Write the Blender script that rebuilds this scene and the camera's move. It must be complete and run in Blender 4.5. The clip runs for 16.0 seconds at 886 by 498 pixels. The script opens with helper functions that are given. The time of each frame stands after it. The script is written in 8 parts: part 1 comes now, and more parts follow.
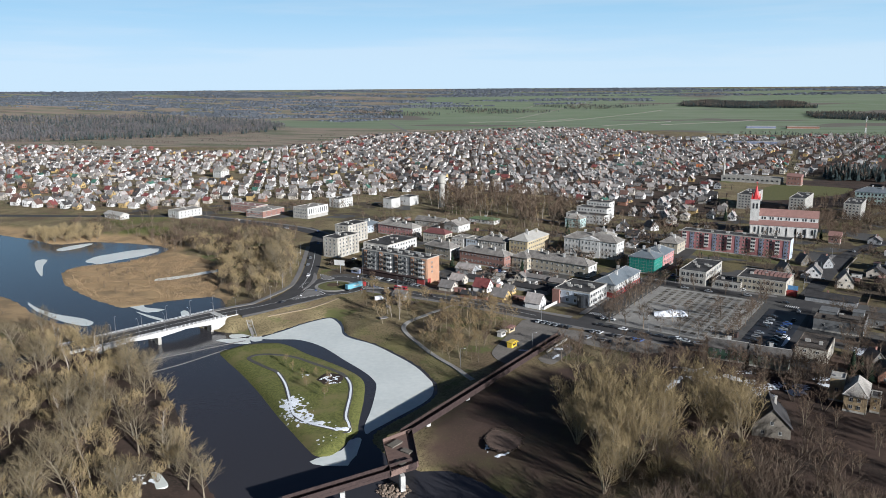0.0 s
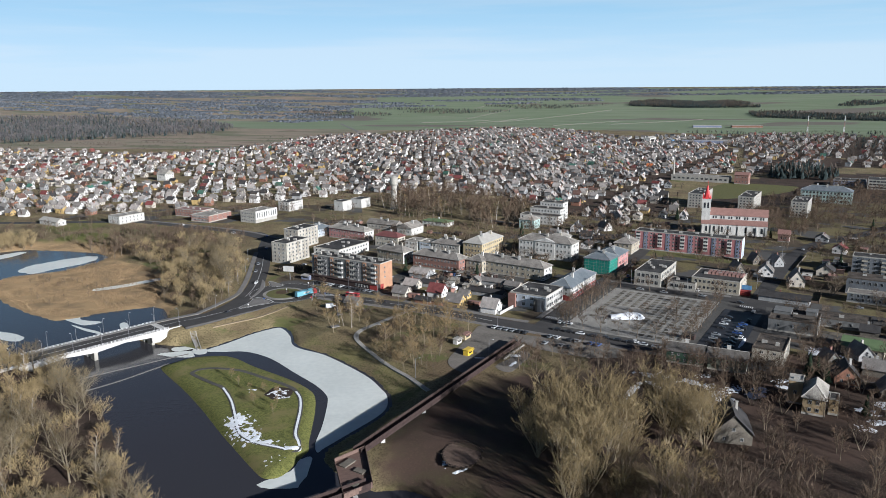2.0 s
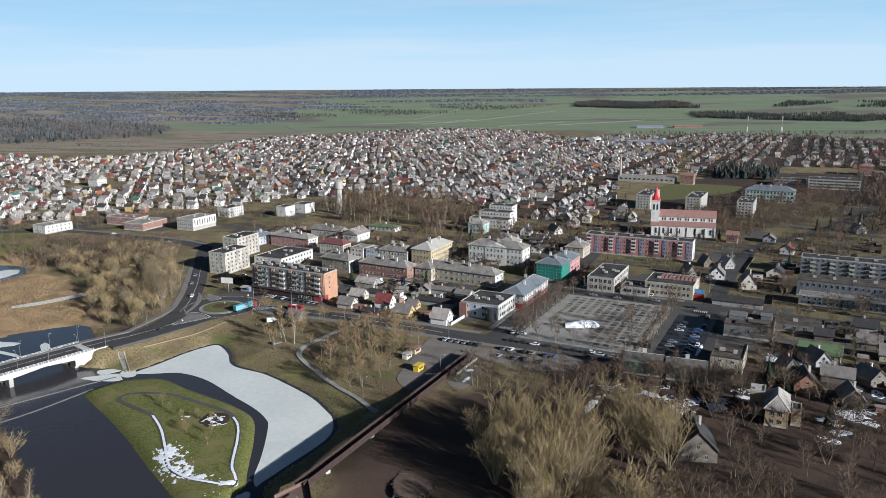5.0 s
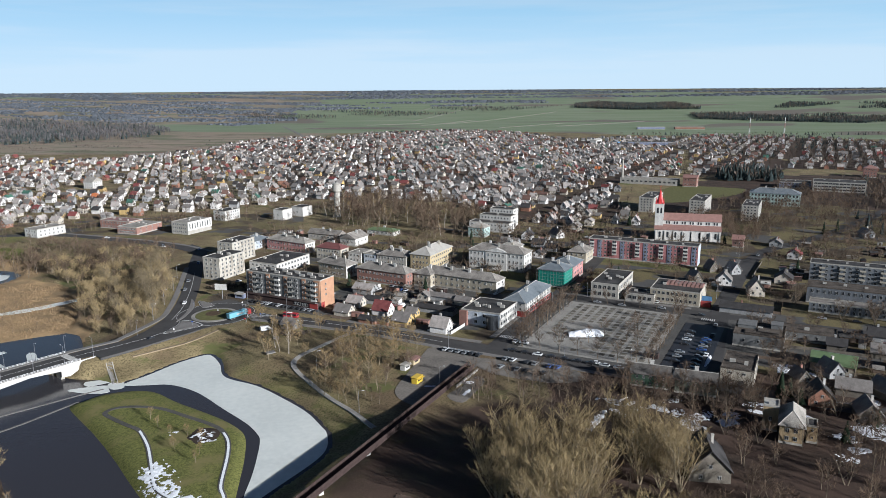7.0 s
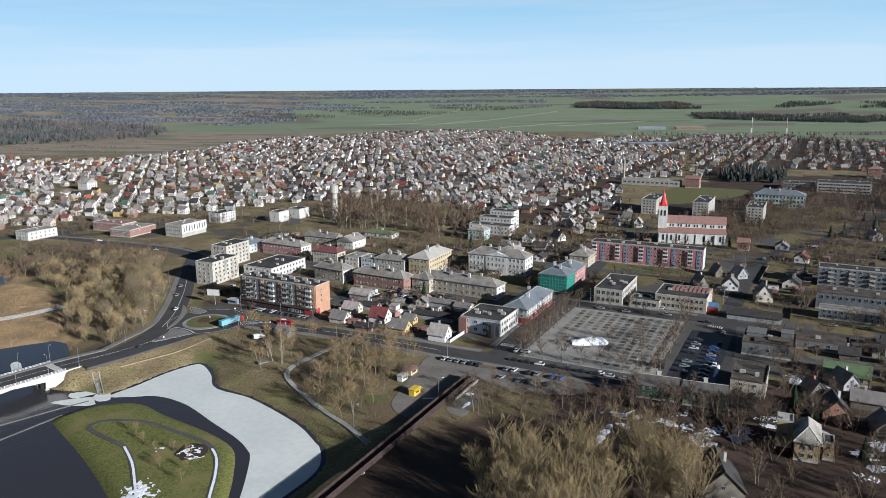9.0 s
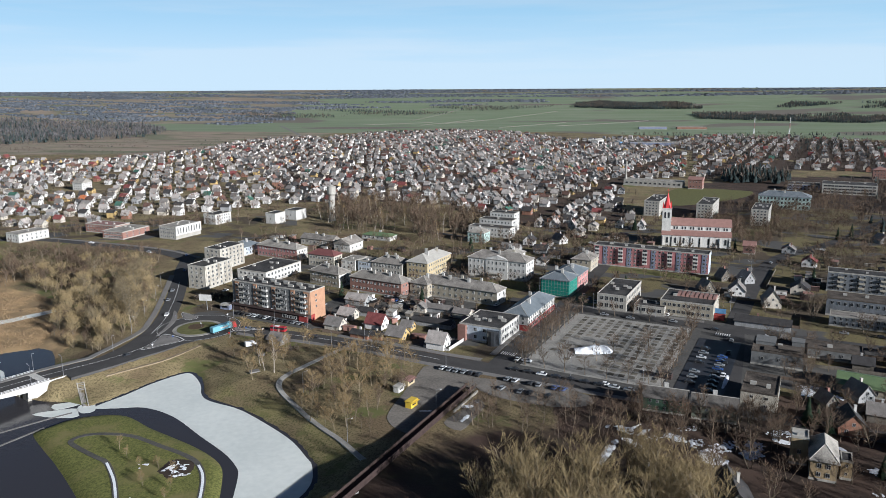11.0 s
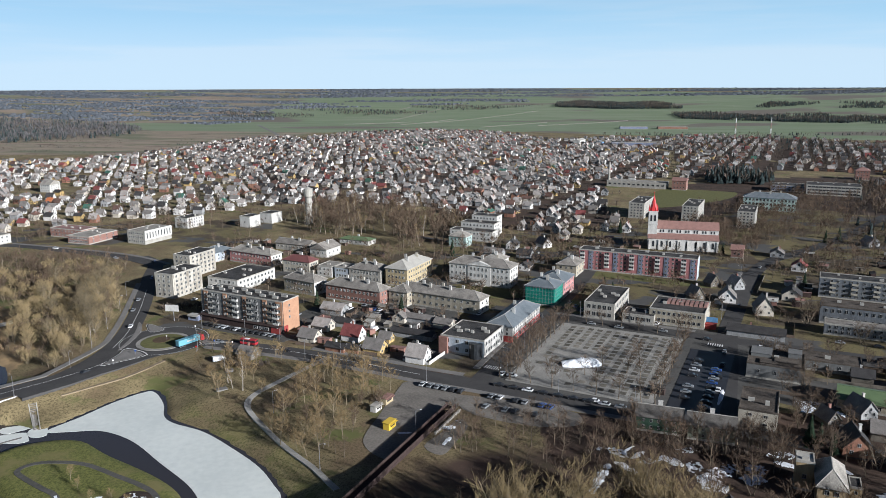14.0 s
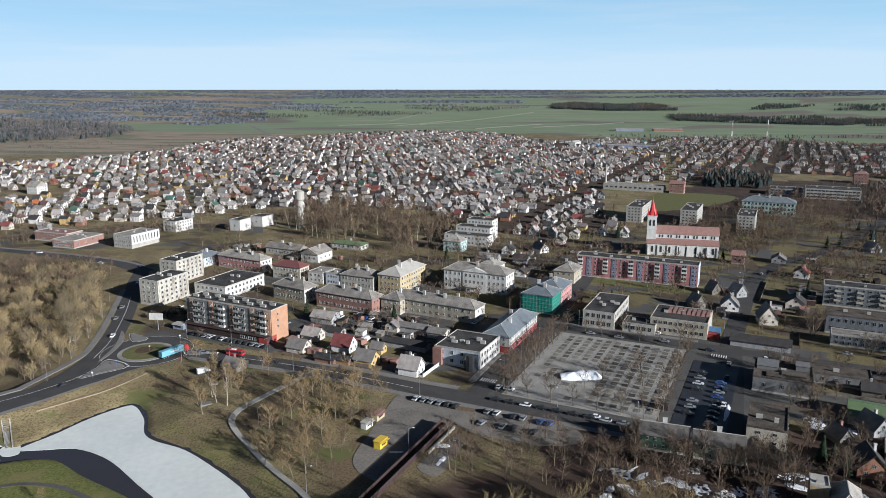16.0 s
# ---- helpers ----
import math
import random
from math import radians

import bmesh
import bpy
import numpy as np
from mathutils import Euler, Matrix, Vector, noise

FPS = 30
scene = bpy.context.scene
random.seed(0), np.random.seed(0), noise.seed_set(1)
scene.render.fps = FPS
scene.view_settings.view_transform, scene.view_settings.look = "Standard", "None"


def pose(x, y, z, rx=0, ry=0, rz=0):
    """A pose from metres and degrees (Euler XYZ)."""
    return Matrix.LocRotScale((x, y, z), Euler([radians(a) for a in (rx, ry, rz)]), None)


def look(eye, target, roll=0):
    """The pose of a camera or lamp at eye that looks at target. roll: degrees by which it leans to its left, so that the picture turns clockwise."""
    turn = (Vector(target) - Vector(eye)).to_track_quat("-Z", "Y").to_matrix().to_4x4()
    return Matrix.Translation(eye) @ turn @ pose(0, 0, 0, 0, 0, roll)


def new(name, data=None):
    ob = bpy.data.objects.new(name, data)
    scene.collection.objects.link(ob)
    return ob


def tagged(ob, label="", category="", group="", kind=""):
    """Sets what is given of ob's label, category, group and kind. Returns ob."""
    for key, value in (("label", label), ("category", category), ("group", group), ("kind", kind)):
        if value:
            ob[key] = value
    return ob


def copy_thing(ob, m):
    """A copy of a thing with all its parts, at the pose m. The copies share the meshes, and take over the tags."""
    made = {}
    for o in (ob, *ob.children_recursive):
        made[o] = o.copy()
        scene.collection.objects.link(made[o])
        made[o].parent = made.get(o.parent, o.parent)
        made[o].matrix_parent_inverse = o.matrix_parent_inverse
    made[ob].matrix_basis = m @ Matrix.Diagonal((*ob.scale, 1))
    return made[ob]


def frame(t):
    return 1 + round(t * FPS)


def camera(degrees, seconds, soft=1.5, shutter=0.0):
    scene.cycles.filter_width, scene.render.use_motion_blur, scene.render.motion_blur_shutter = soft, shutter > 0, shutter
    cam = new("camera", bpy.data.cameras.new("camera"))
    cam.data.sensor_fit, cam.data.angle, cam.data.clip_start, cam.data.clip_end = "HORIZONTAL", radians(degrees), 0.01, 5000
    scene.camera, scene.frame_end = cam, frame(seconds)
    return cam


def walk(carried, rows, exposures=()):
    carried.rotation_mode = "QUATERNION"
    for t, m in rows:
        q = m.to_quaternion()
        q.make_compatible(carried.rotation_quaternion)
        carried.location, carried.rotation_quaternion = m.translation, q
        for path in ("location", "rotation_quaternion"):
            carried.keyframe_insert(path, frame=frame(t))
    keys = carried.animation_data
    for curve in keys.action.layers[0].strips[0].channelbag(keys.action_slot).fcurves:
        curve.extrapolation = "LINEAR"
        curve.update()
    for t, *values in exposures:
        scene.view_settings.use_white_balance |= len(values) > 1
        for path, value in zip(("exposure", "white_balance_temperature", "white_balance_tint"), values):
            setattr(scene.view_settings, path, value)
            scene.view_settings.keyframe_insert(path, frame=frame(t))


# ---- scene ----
cam = camera(62.0, 16.0, soft=0.75)
PATH = [
    (0, (2.387, -42.474, 120.046), (2.08, -40.546, 119.614), -0.4),
    (0.5, (2.067, -39.595, 120.061), (1.798, -37.661, 119.628), -0.4),
    (1, (1.728, -36.715, 120.062), (1.531, -34.772, 119.629), -0.4),
    (1.5, (1.357, -33.823, 120.056), (1.173, -31.879, 119.623), -0.4),
    (2, (0.967, -30.934, 120.044), (0.785, -28.99, 119.611), -0.4),
    (2.5, (0.596, -27.978, 120.048), (0.43, -26.032, 119.616), -0.4),
    (3, (0.269, -24.992, 120.047), (0.118, -23.045, 119.615), -0.4),
    (3.5, (0.03, -21.973, 120.052), (-0.077, -20.023, 119.62), -0.4),
    (4, (-0.125, -18.953, 120.061), (-0.171, -17.001, 119.629), -0.4),
    (6.5, (-0.346, -3.875, 120.137), (-0.386, -1.923, 119.707), -0.4),
    (7, (-0.375, -0.871, 120.164), (-0.416, 1.082, 119.735), -0.4),
    (7.5, (-0.38, 2.158, 120.204), (-0.42, 4.11, 119.775), -0.4),
    (8, (-0.348, 5.21, 120.252), (-0.388, 7.162, 119.823), -0.4),
    (8.5, (-0.289, 8.267, 120.289), (-0.328, 10.22, 119.86), -0.4),
    (9, (-0.208, 11.302, 120.295), (-0.248, 13.255, 119.865), -0.4),
    (11.5, (0.345, 26.669, 120.127), (0.306, 28.621, 119.696), -0.3),
    (12, (0.379, 29.757, 120.093), (0.354, 31.71, 119.662), -0.2),
    (12.5, (0.37, 32.831, 120.054), (0.368, 34.784, 119.621), -0.2),
    (13, (0.389, 35.941, 120.003), (0.389, 37.893, 119.571), -0.2),
    (13.5, (0.41, 39.11, 119.972), (0.419, 41.062, 119.539), -0.2),
    (14, (0.444, 42.382, 119.961), (0.455, 44.335, 119.528), -0.2),
    (14.5, (0.485, 45.692, 119.969), (0.509, 47.645, 119.536), -0.1),
    (15, (0.525, 48.952, 119.976), (0.549, 50.904, 119.545), -0.1),
    (15.5, (0.563, 52.172, 119.975), (0.588, 54.125, 119.545), -0.1),
    (16, (0.612, 55.407, 119.996), (0.638, 57.36, 119.566), -0.0),
]
walk(cam, [(t, look(eye, target, roll)) for t, eye, target, roll in PATH], [(0, 0.9, 5850, 10), (16, 0.9, 5850, 10)])

# ---- daylight: low early-spring sun and a clear sky ----
SUN_AZ, SUN_EL = radians(-40), radians(18.5)      # azimuth from +x towards +y
sun = new("sun", bpy.data.lights.new("sun", "SUN"))
sun.data.energy, sun.data.angle, sun.data.color = 5.0, radians(0.5), (1.0, 0.955, 0.885)
sun_way = Vector((math.cos(SUN_AZ) * math.cos(SUN_EL), math.sin(SUN_AZ) * math.cos(SUN_EL), math.sin(SUN_EL)))
sun.matrix_world = look(sun_way * 900, (0, 0, 0))
world = bpy.data.worlds.new("sky")
scene.world = world
world.use_nodes = True
wn, wl = world.node_tree.nodes, world.node_tree.links
sky = wn.new("ShaderNodeTexSky")
sky.sky_type, sky.sun_disc = "NISHITA", False
sky.sun_elevation, sky.sun_rotation = SUN_EL, radians(90) - SUN_AZ
sky.altitude, sky.air_density, sky.dust_density, sky.ozone_density = 120, 0.2, 0.3, 1.2
wn["Background"].inputs["Strength"].default_value = 0.05
# thin high cirrus, and the pale haze that thickens towards the horizon
way = wn.new("ShaderNodeTexCoord")
split = wn.new("ShaderNodeSeparateXYZ")
wl.new(way.outputs["Generated"], split.inputs[0])
low = wn.new("ShaderNodeMapRange")
low.interpolation_type = "SMOOTHSTEP"
for key, value in (("From Min", 0.0), ("From Max", 0.42), ("To Min", 0.95), ("To Max", 0.0)):
    low.inputs[key].default_value = value
wl.new(split.outputs["Z"], low.inputs["Value"])
stretch_sky = wn.new("ShaderNodeMapping")
stretch_sky.inputs["Scale"].default_value = (1.2, 1.2, 16)
stretch_sky.inputs["Rotation"].default_value = (0.03, -0.04, 0)
wl.new(way.outputs["Generated"], stretch_sky.inputs["Vector"])
cirrus = wn.new("ShaderNodeTexNoise")
cirrus.inputs["Scale"].default_value, cirrus.inputs["Detail"].default_value, cirrus.inputs["Roughness"].default_value = 1.6, 5, 0.55
wl.new(stretch_sky.outputs[0], cirrus.inputs["Vector"])
veil = wn.new("ShaderNodeMapRange")
veil.interpolation_type = "SMOOTHSTEP"
for key, value in (("From Min", 0.42), ("From Max", 0.68), ("To Min", 0.0), ("To Max", 0.35)):
    veil.inputs[key].default_value = value
wl.new(cirrus.outputs["Fac"], veil.inputs["Value"])
pale = wn.new("ShaderNodeMix")
pale.data_type = "RGBA"
tone = wn.new("ShaderNodeMix")
tone.data_type = "RGBA"
tone.inputs["A"].default_value, tone.inputs["B"].default_value = (7.2, 8.8, 9.6, 1), (3.8, 7.4, 9.7, 1)
rise = wn.new("ShaderNodeMapRange")
rise.inputs["From Min"].default_value, rise.inputs["From Max"].default_value = 0.012, 0.14
wl.new(split.outputs["Z"], rise.inputs["Value"])
thin = wn.new("ShaderNodeMath")
thin.operation, thin.use_clamp = "SUBTRACT", True
wl.new(rise.outputs[0], thin.inputs[0]), wl.new(veil.outputs[0], thin.inputs[1])
wl.new(thin.outputs[0], tone.inputs["Factor"]), wl.new(tone.outputs["Result"], pale.inputs["B"])
wl.new(low.outputs[0], pale.inputs["Factor"]), wl.new(sky.outputs[0], pale.inputs["A"])
wl.new(pale.outputs["Result"], wn["Background"].inputs["Color"])


# ---- materials ----
def surf(name, a, b, scale=0.6, rough=0.85, bump=0.0, metal=0.0, vary=0.0, island=False, fine=9.0, stretch=None):
    """Two base colours mixed by broad and fine noise, with object or island variation of brightness."""
    m = bpy.data.materials.new(name)
    m.use_nodes = True
    n, l = m.node_tree.nodes, m.node_tree.links
    bs = n["Principled BSDF"]
    geo = n.new("ShaderNodeNewGeometry")
    src = geo.outputs["Position"]
    if stretch:
        mp = n.new("ShaderNodeMapping")
        mp.inputs["Scale"].default_value = stretch
        l.new(src, mp.inputs["Vector"])
        src = mp.outputs[0]
    n1, n2 = n.new("ShaderNodeTexNoise"), n.new("ShaderNodeTexNoise")
    n1.inputs["Scale"].default_value, n1.inputs["Detail"].default_value = scale, 4
    n2.inputs["Scale"].default_value, n2.inputs["Detail"].default_value = scale * fine, 3
    l.new(src, n1.inputs["Vector"]), l.new(src, n2.inputs["Vector"])
    add = n.new("ShaderNodeMath")
    add.operation = "ADD"
    l.new(n1.outputs["Fac"], add.inputs[0]), l.new(n2.outputs["Fac"], add.inputs[1])
    rng = n.new("ShaderNodeMapRange")
    rng.inputs["From Min"].default_value, rng.inputs["From Max"].default_value = 0.72, 1.28
    l.new(add.outputs[0], rng.inputs["Value"])
    mix = n.new("ShaderNodeMix")
    mix.data_type = "RGBA"
    mix.inputs["A"].default_value, mix.inputs["B"].default_value = (*a, 1), (*b, 1)
    l.new(rng.outputs[0], mix.inputs["Factor"])
    col = mix.outputs["Result"]
    if vary:
        hsv = n.new("ShaderNodeHueSaturation")
        r = n.new("ShaderNodeMapRange")
        r.inputs["To Min"].default_value, r.inputs["To Max"].default_value = 1 - vary, 1 + vary
        if island:
            l.new(geo.outputs["Random Per Island"], r.inputs["Value"])
        else:
            oi = n.new("ShaderNodeObjectInfo")
            l.new(oi.outputs["Random"], r.inputs["Value"])
        l.new(r.outputs[0], hsv.inputs["Value"])
        l.new(col, hsv.inputs["Color"])
        col = hsv.outputs[0]
    l.new(col, bs.inputs["Base Color"])
    bs.inputs["Roughness"].default_value, bs.inputs["Metallic"].default_value = rough, metal
    if rough >= 0.7:
        bs.inputs["Specular IOR Level"].default_value = 0.12
    if bump:
        bp = n.new("ShaderNodeBump")
        bp.inputs["Strength"].default_value, bp.inputs["Distance"].default_value = bump, 0.1
        l.new(add.outputs[0], bp.inputs["Height"])
        l.new(bp.outputs[0], bs.inputs["Normal"])
    return m


M = {}
def plaster(key, c, vary=0.0, island=False, d=0.64):
    M[key] = surf(key, c, tuple(v * d for v in c), 0.4, 0.9, 0.15, vary=vary, island=island, fine=7, stretch=(1, 1, .3))


# shade_grey has the shadow on pale eastern fronts in its colour
for key, c in dict(white=(.52, .505, .475), cream=(.42, .385, .32), grey=(.36, .34, .305), beige=(.36, .32, .25), yellow=(.41, .335, .21),
                   pink=(.46, .23, .22), rose=(.37, .165, .165), bluegrey=(.18, .20, .27), teal=(.36, .46, .43), green_wall=(.055, .10, .07), red=(.30, .055, .05),
                   orange=(.55, .33, .22), concrete=(.38, .36, .32), purple=(.24, .19, .26), pale_green=(.17, .185, .145), shade_grey=(.155, .165, .18), pale_blue=(.44, .48, .53), brown_wall=(.20, .11, .08),
                   blue_wall=(.12, .26, .45), ochre=(.33, .25, .15)).items():
    plaster(key, c)
M["brick"] = surf("brick", (.25, .14, .115), (.18, .10, .082), 0.5, 0.9, 0.3, fine=12)
M["stained"] = surf("stained", (.44, .41, .355), (.17, .152, .125), 0.3, 0.92, 0.3, fine=6, stretch=(1, 1, .22))
M["panel_grey"] = surf("panel_grey", (.17, .17, .165), (.11, .11, .11), 0.5, 0.9, 0.2, fine=12)
M["path_slab"] = surf("path_slab", (.34, .325, .30), (.23, .22, .20), 0.2, 0.9, 0.1, fine=10)
M["brick_end"] = surf("brick_end", (.37, .215, .135), (.27, .155, .10), 0.3, 0.9, 0.2, fine=12)
M["slate"] = surf("slate", (.285, .26, .232), (.095, .087, .078), 0.22, 0.8, 0.3, fine=11)
M["slate_light"] = surf("slate_light", (.34, .315, .28), (.14, .13, .115), 0.22, 0.85, 0.3, fine=11)
M["slate_blue"] = surf("slate_blue", (.16, .18, .195), (.085, .10, .112), 0.25, 0.6, 0.2, fine=10)
M["tar"] = surf("tar", (.085, .080, .076), (.020, .019, .019), 0.2, 0.75, 0.2, fine=8)
M["tin_red"] = surf("tin_red", (.17, .065, .06), (.11, .045, .042), 0.4, 0.6, 0.1)
M["tin_rust"] = surf("tin_rust", (.26, .145, .12), (.18, .10, .085), 0.4, 0.65, 0.1)
M["slate_brown"] = surf("slate_brown", (.125, .105, .088), (.035, .030, .026), 0.2, 0.9, 0.3, fine=10)
M["slate_dark"] = surf("slate_dark", (.14, .13, .12), (.06, .055, .05), 0.5, 0.9, 0.3, fine=8)
M["spire_red"] = surf("spire_red", (.55, .03, .03), (.42, .03, .03), 0.4, 0.5, 0.1)
M["tin_green"] = surf("tin_green", (.125, .175, .085), (.090, .135, .065), 0.4, 0.55, 0.1)
M["tin_bright"] = surf("tin_bright", (.40, .38, .34), (.28, .265, .24), 0.4, 0.55, 0.1)
M["net"] = surf("net", (.03, .24, .18), (.02, .17, .13), 0.6, 0.8, 0.4, fine=6)
M["window_dark"] = surf("window_dark", (.020, .022, .026), (.035, .038, .042), 0.5, 0.12)
M["frame_white"] = surf("frame_white", (.42, .42, .40), (.32, .32, .31), 0.5, 0.6)
M["asphalt"] = surf("asphalt", (.070, .067, .065), (.048, .046, .046), 0.15, 0.85, 0.1, fine=20)
M["paving"] = surf("paving", (.20, .19, .18), (.14, .133, .125), 0.12, 0.9, 0.1, fine=14)
M["paving_light"] = surf("paving_light", (.31, .297, .27), (.17, .163, .15), 0.11, 0.9, 0.1, fine=16)
M["turf_strip"] = surf("turf_strip", (.165, .152, .128), (.09, .081, .066), 0.3, 0.95, 0.2, vary=0.5)
M["paint_line"] = surf("paint_line", (.62, .62, .60), (.45, .45, .44), 0.8, 0.7)
M["ice"] = surf("ice", (.63, .65, .615), (.53, .555, .53), 0.05, 0.5, 0.05, fine=9)
M["snow"] = surf("snow", (.80, .82, .85), (.60, .62, .65), 0.35, 0.7, 0.3, fine=6)
M["timber_dark"] = surf("timber_dark", (.058, .040, .036), (.030, .021, .020), 0.7, 0.8, 0.2)
M["timber_grey"] = surf("timber_grey", (.17, .15, .125), (.09, .08, .066), 0.5, 0.9, 0.3)
M["steel"] = surf("steel", (.30, .30, .31), (.22, .22, .23), 0.6, 0.45, 0.0, metal=0.6)
M["steel_white"] = surf("steel_white", (.62, .62, .62), (.50, .50, .50), 0.6, 0.5)
M["rubber"] = surf("rubber", (.02, .02, .02), (.03, .03, .03), 2, 0.9)
M["rubble"] = surf("rubble", (.26, .20, .15), (.13, .10, .08), 0.8, 0.95, 0.5, vary=.3, island=True)
M["bark_straw"] = surf("bark_straw", (.235, .19, .13), (.14, .115, .08), 0.8, 0.95, 0.4, vary=0.2)
M["bark"] = surf("bark", (.19, .15, .11), (.10, .08, .06), 0.8, 0.95, 0.4, vary=0.25)
M["bark_grey"] = surf("bark_grey", (.24, .20, .145), (.14, .118, .085), 0.6, 0.95, 0.4, vary=0.2)
M["twig_grey"] = surf("twig_grey", (.180, .143, .086), (.104, .083, .052), 0.3, 0.9, vary=0.28)
M["bark_pale"] = surf("bark_pale", (.36, .32, .27), (.22, .19, .16), 0.5, 0.9, 0.3, vary=0.2)
M["twig_straw"] = surf("twig_straw", (.28, .215, .115), (.165, .125, .068), 0.3, 0.9, vary=0.2)
M["twig_brown"] = surf("twig_brown", (.235, .168, .086), (.14, .10, .054), 0.3, 0.9, vary=0.25)
M["twig_red"] = surf("twig_red", (.135, .098, .070), (.08, .058, .043), 0.3, 0.9, vary=0.25)
M["twig_far"] = surf("twig_far", (.105, .083, .066), (.052, .043, .037), 0.02, 0.95, vary=0.3, island=True)
M["needle"] = surf("needle", (.028, .045, .025), (.018, .030, .018), 0.5, 0.9, vary=0.3)
# spruce blue-green, shifted a little bluer to carry painted haze
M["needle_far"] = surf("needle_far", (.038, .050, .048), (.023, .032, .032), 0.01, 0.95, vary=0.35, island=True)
M["reed"] = surf("reed", (.32, .225, .13), (.19, .132, .075), 0.12, 0.95, 0.3, vary=.3, island=True)
for key, c in dict(car_white=(.75, .75, .75), car_black=(.02, .02, .022), car_grey=(.20, .21, .22), car_red=(.40, .02, .02), car_blue=(.03, .07, .22),
                   car_silver=(.45, .46, .47), car_yellow=(.62, .43, .05), trailer_cyan=(.14, .33, .40), bus_red=(.36, .025, .035)).items():
    M[key] = surf(key, c, tuple(v * .85 for v in c), 0.8, 0.3)
# many small houses, walls and roofs varied island by island
for key, c in dict(h_white=(.64, .62, .595), h_cream=(.47, .425, .36), h_grey=(.30, .30, .30), h_brick=(.25, .13, .09), h_yellow=(.45, .32, .14)).items():
    plaster(key, c, vary=0.16, island=True)
for key, c in dict(r_grey=(.20, .183, .17), r_dark=(.055, .052, .052), r_light=(.36, .325, .30), r_red=(.20, .065, .062), r_brown=(.14, .085, .07), r_orange=(.42, .14, .06), r_green=(.06, .13, .10)).items():
    M[key] = surf(key, c, tuple(v * .55 for v in c), 0.4, 0.8, 0.2, vary=0.25, island=True)


def water_material():
    m = bpy.data.materials.new("river_water")
    m.use_nodes = True
    n, l = m.node_tree.nodes, m.node_tree.links
    bs = n["Principled BSDF"]
    bs.inputs["Base Color"].default_value = (.037, .036, .040, 1)
    bs.inputs["Roughness"].default_value, bs.inputs["IOR"].default_value = 0.16, 1.33
    nz, bp = n.new("ShaderNodeTexNoise"), n.new("ShaderNodeBump")
    nz.inputs["Scale"].default_value, nz.inputs["Detail"].default_value = 0.5, 5
    geo = n.new("ShaderNodeNewGeometry")
    l.new(geo.outputs["Position"], nz.inputs["Vector"])
    bp.inputs["Strength"].default_value, bp.inputs["Distance"].default_value = 0.3, 0.15
    l.new(nz.outputs["Fac"], bp.inputs["Height"])
    l.new(bp.outputs[0], bs.inputs["Normal"])
    return m


M["water"] = water_material()


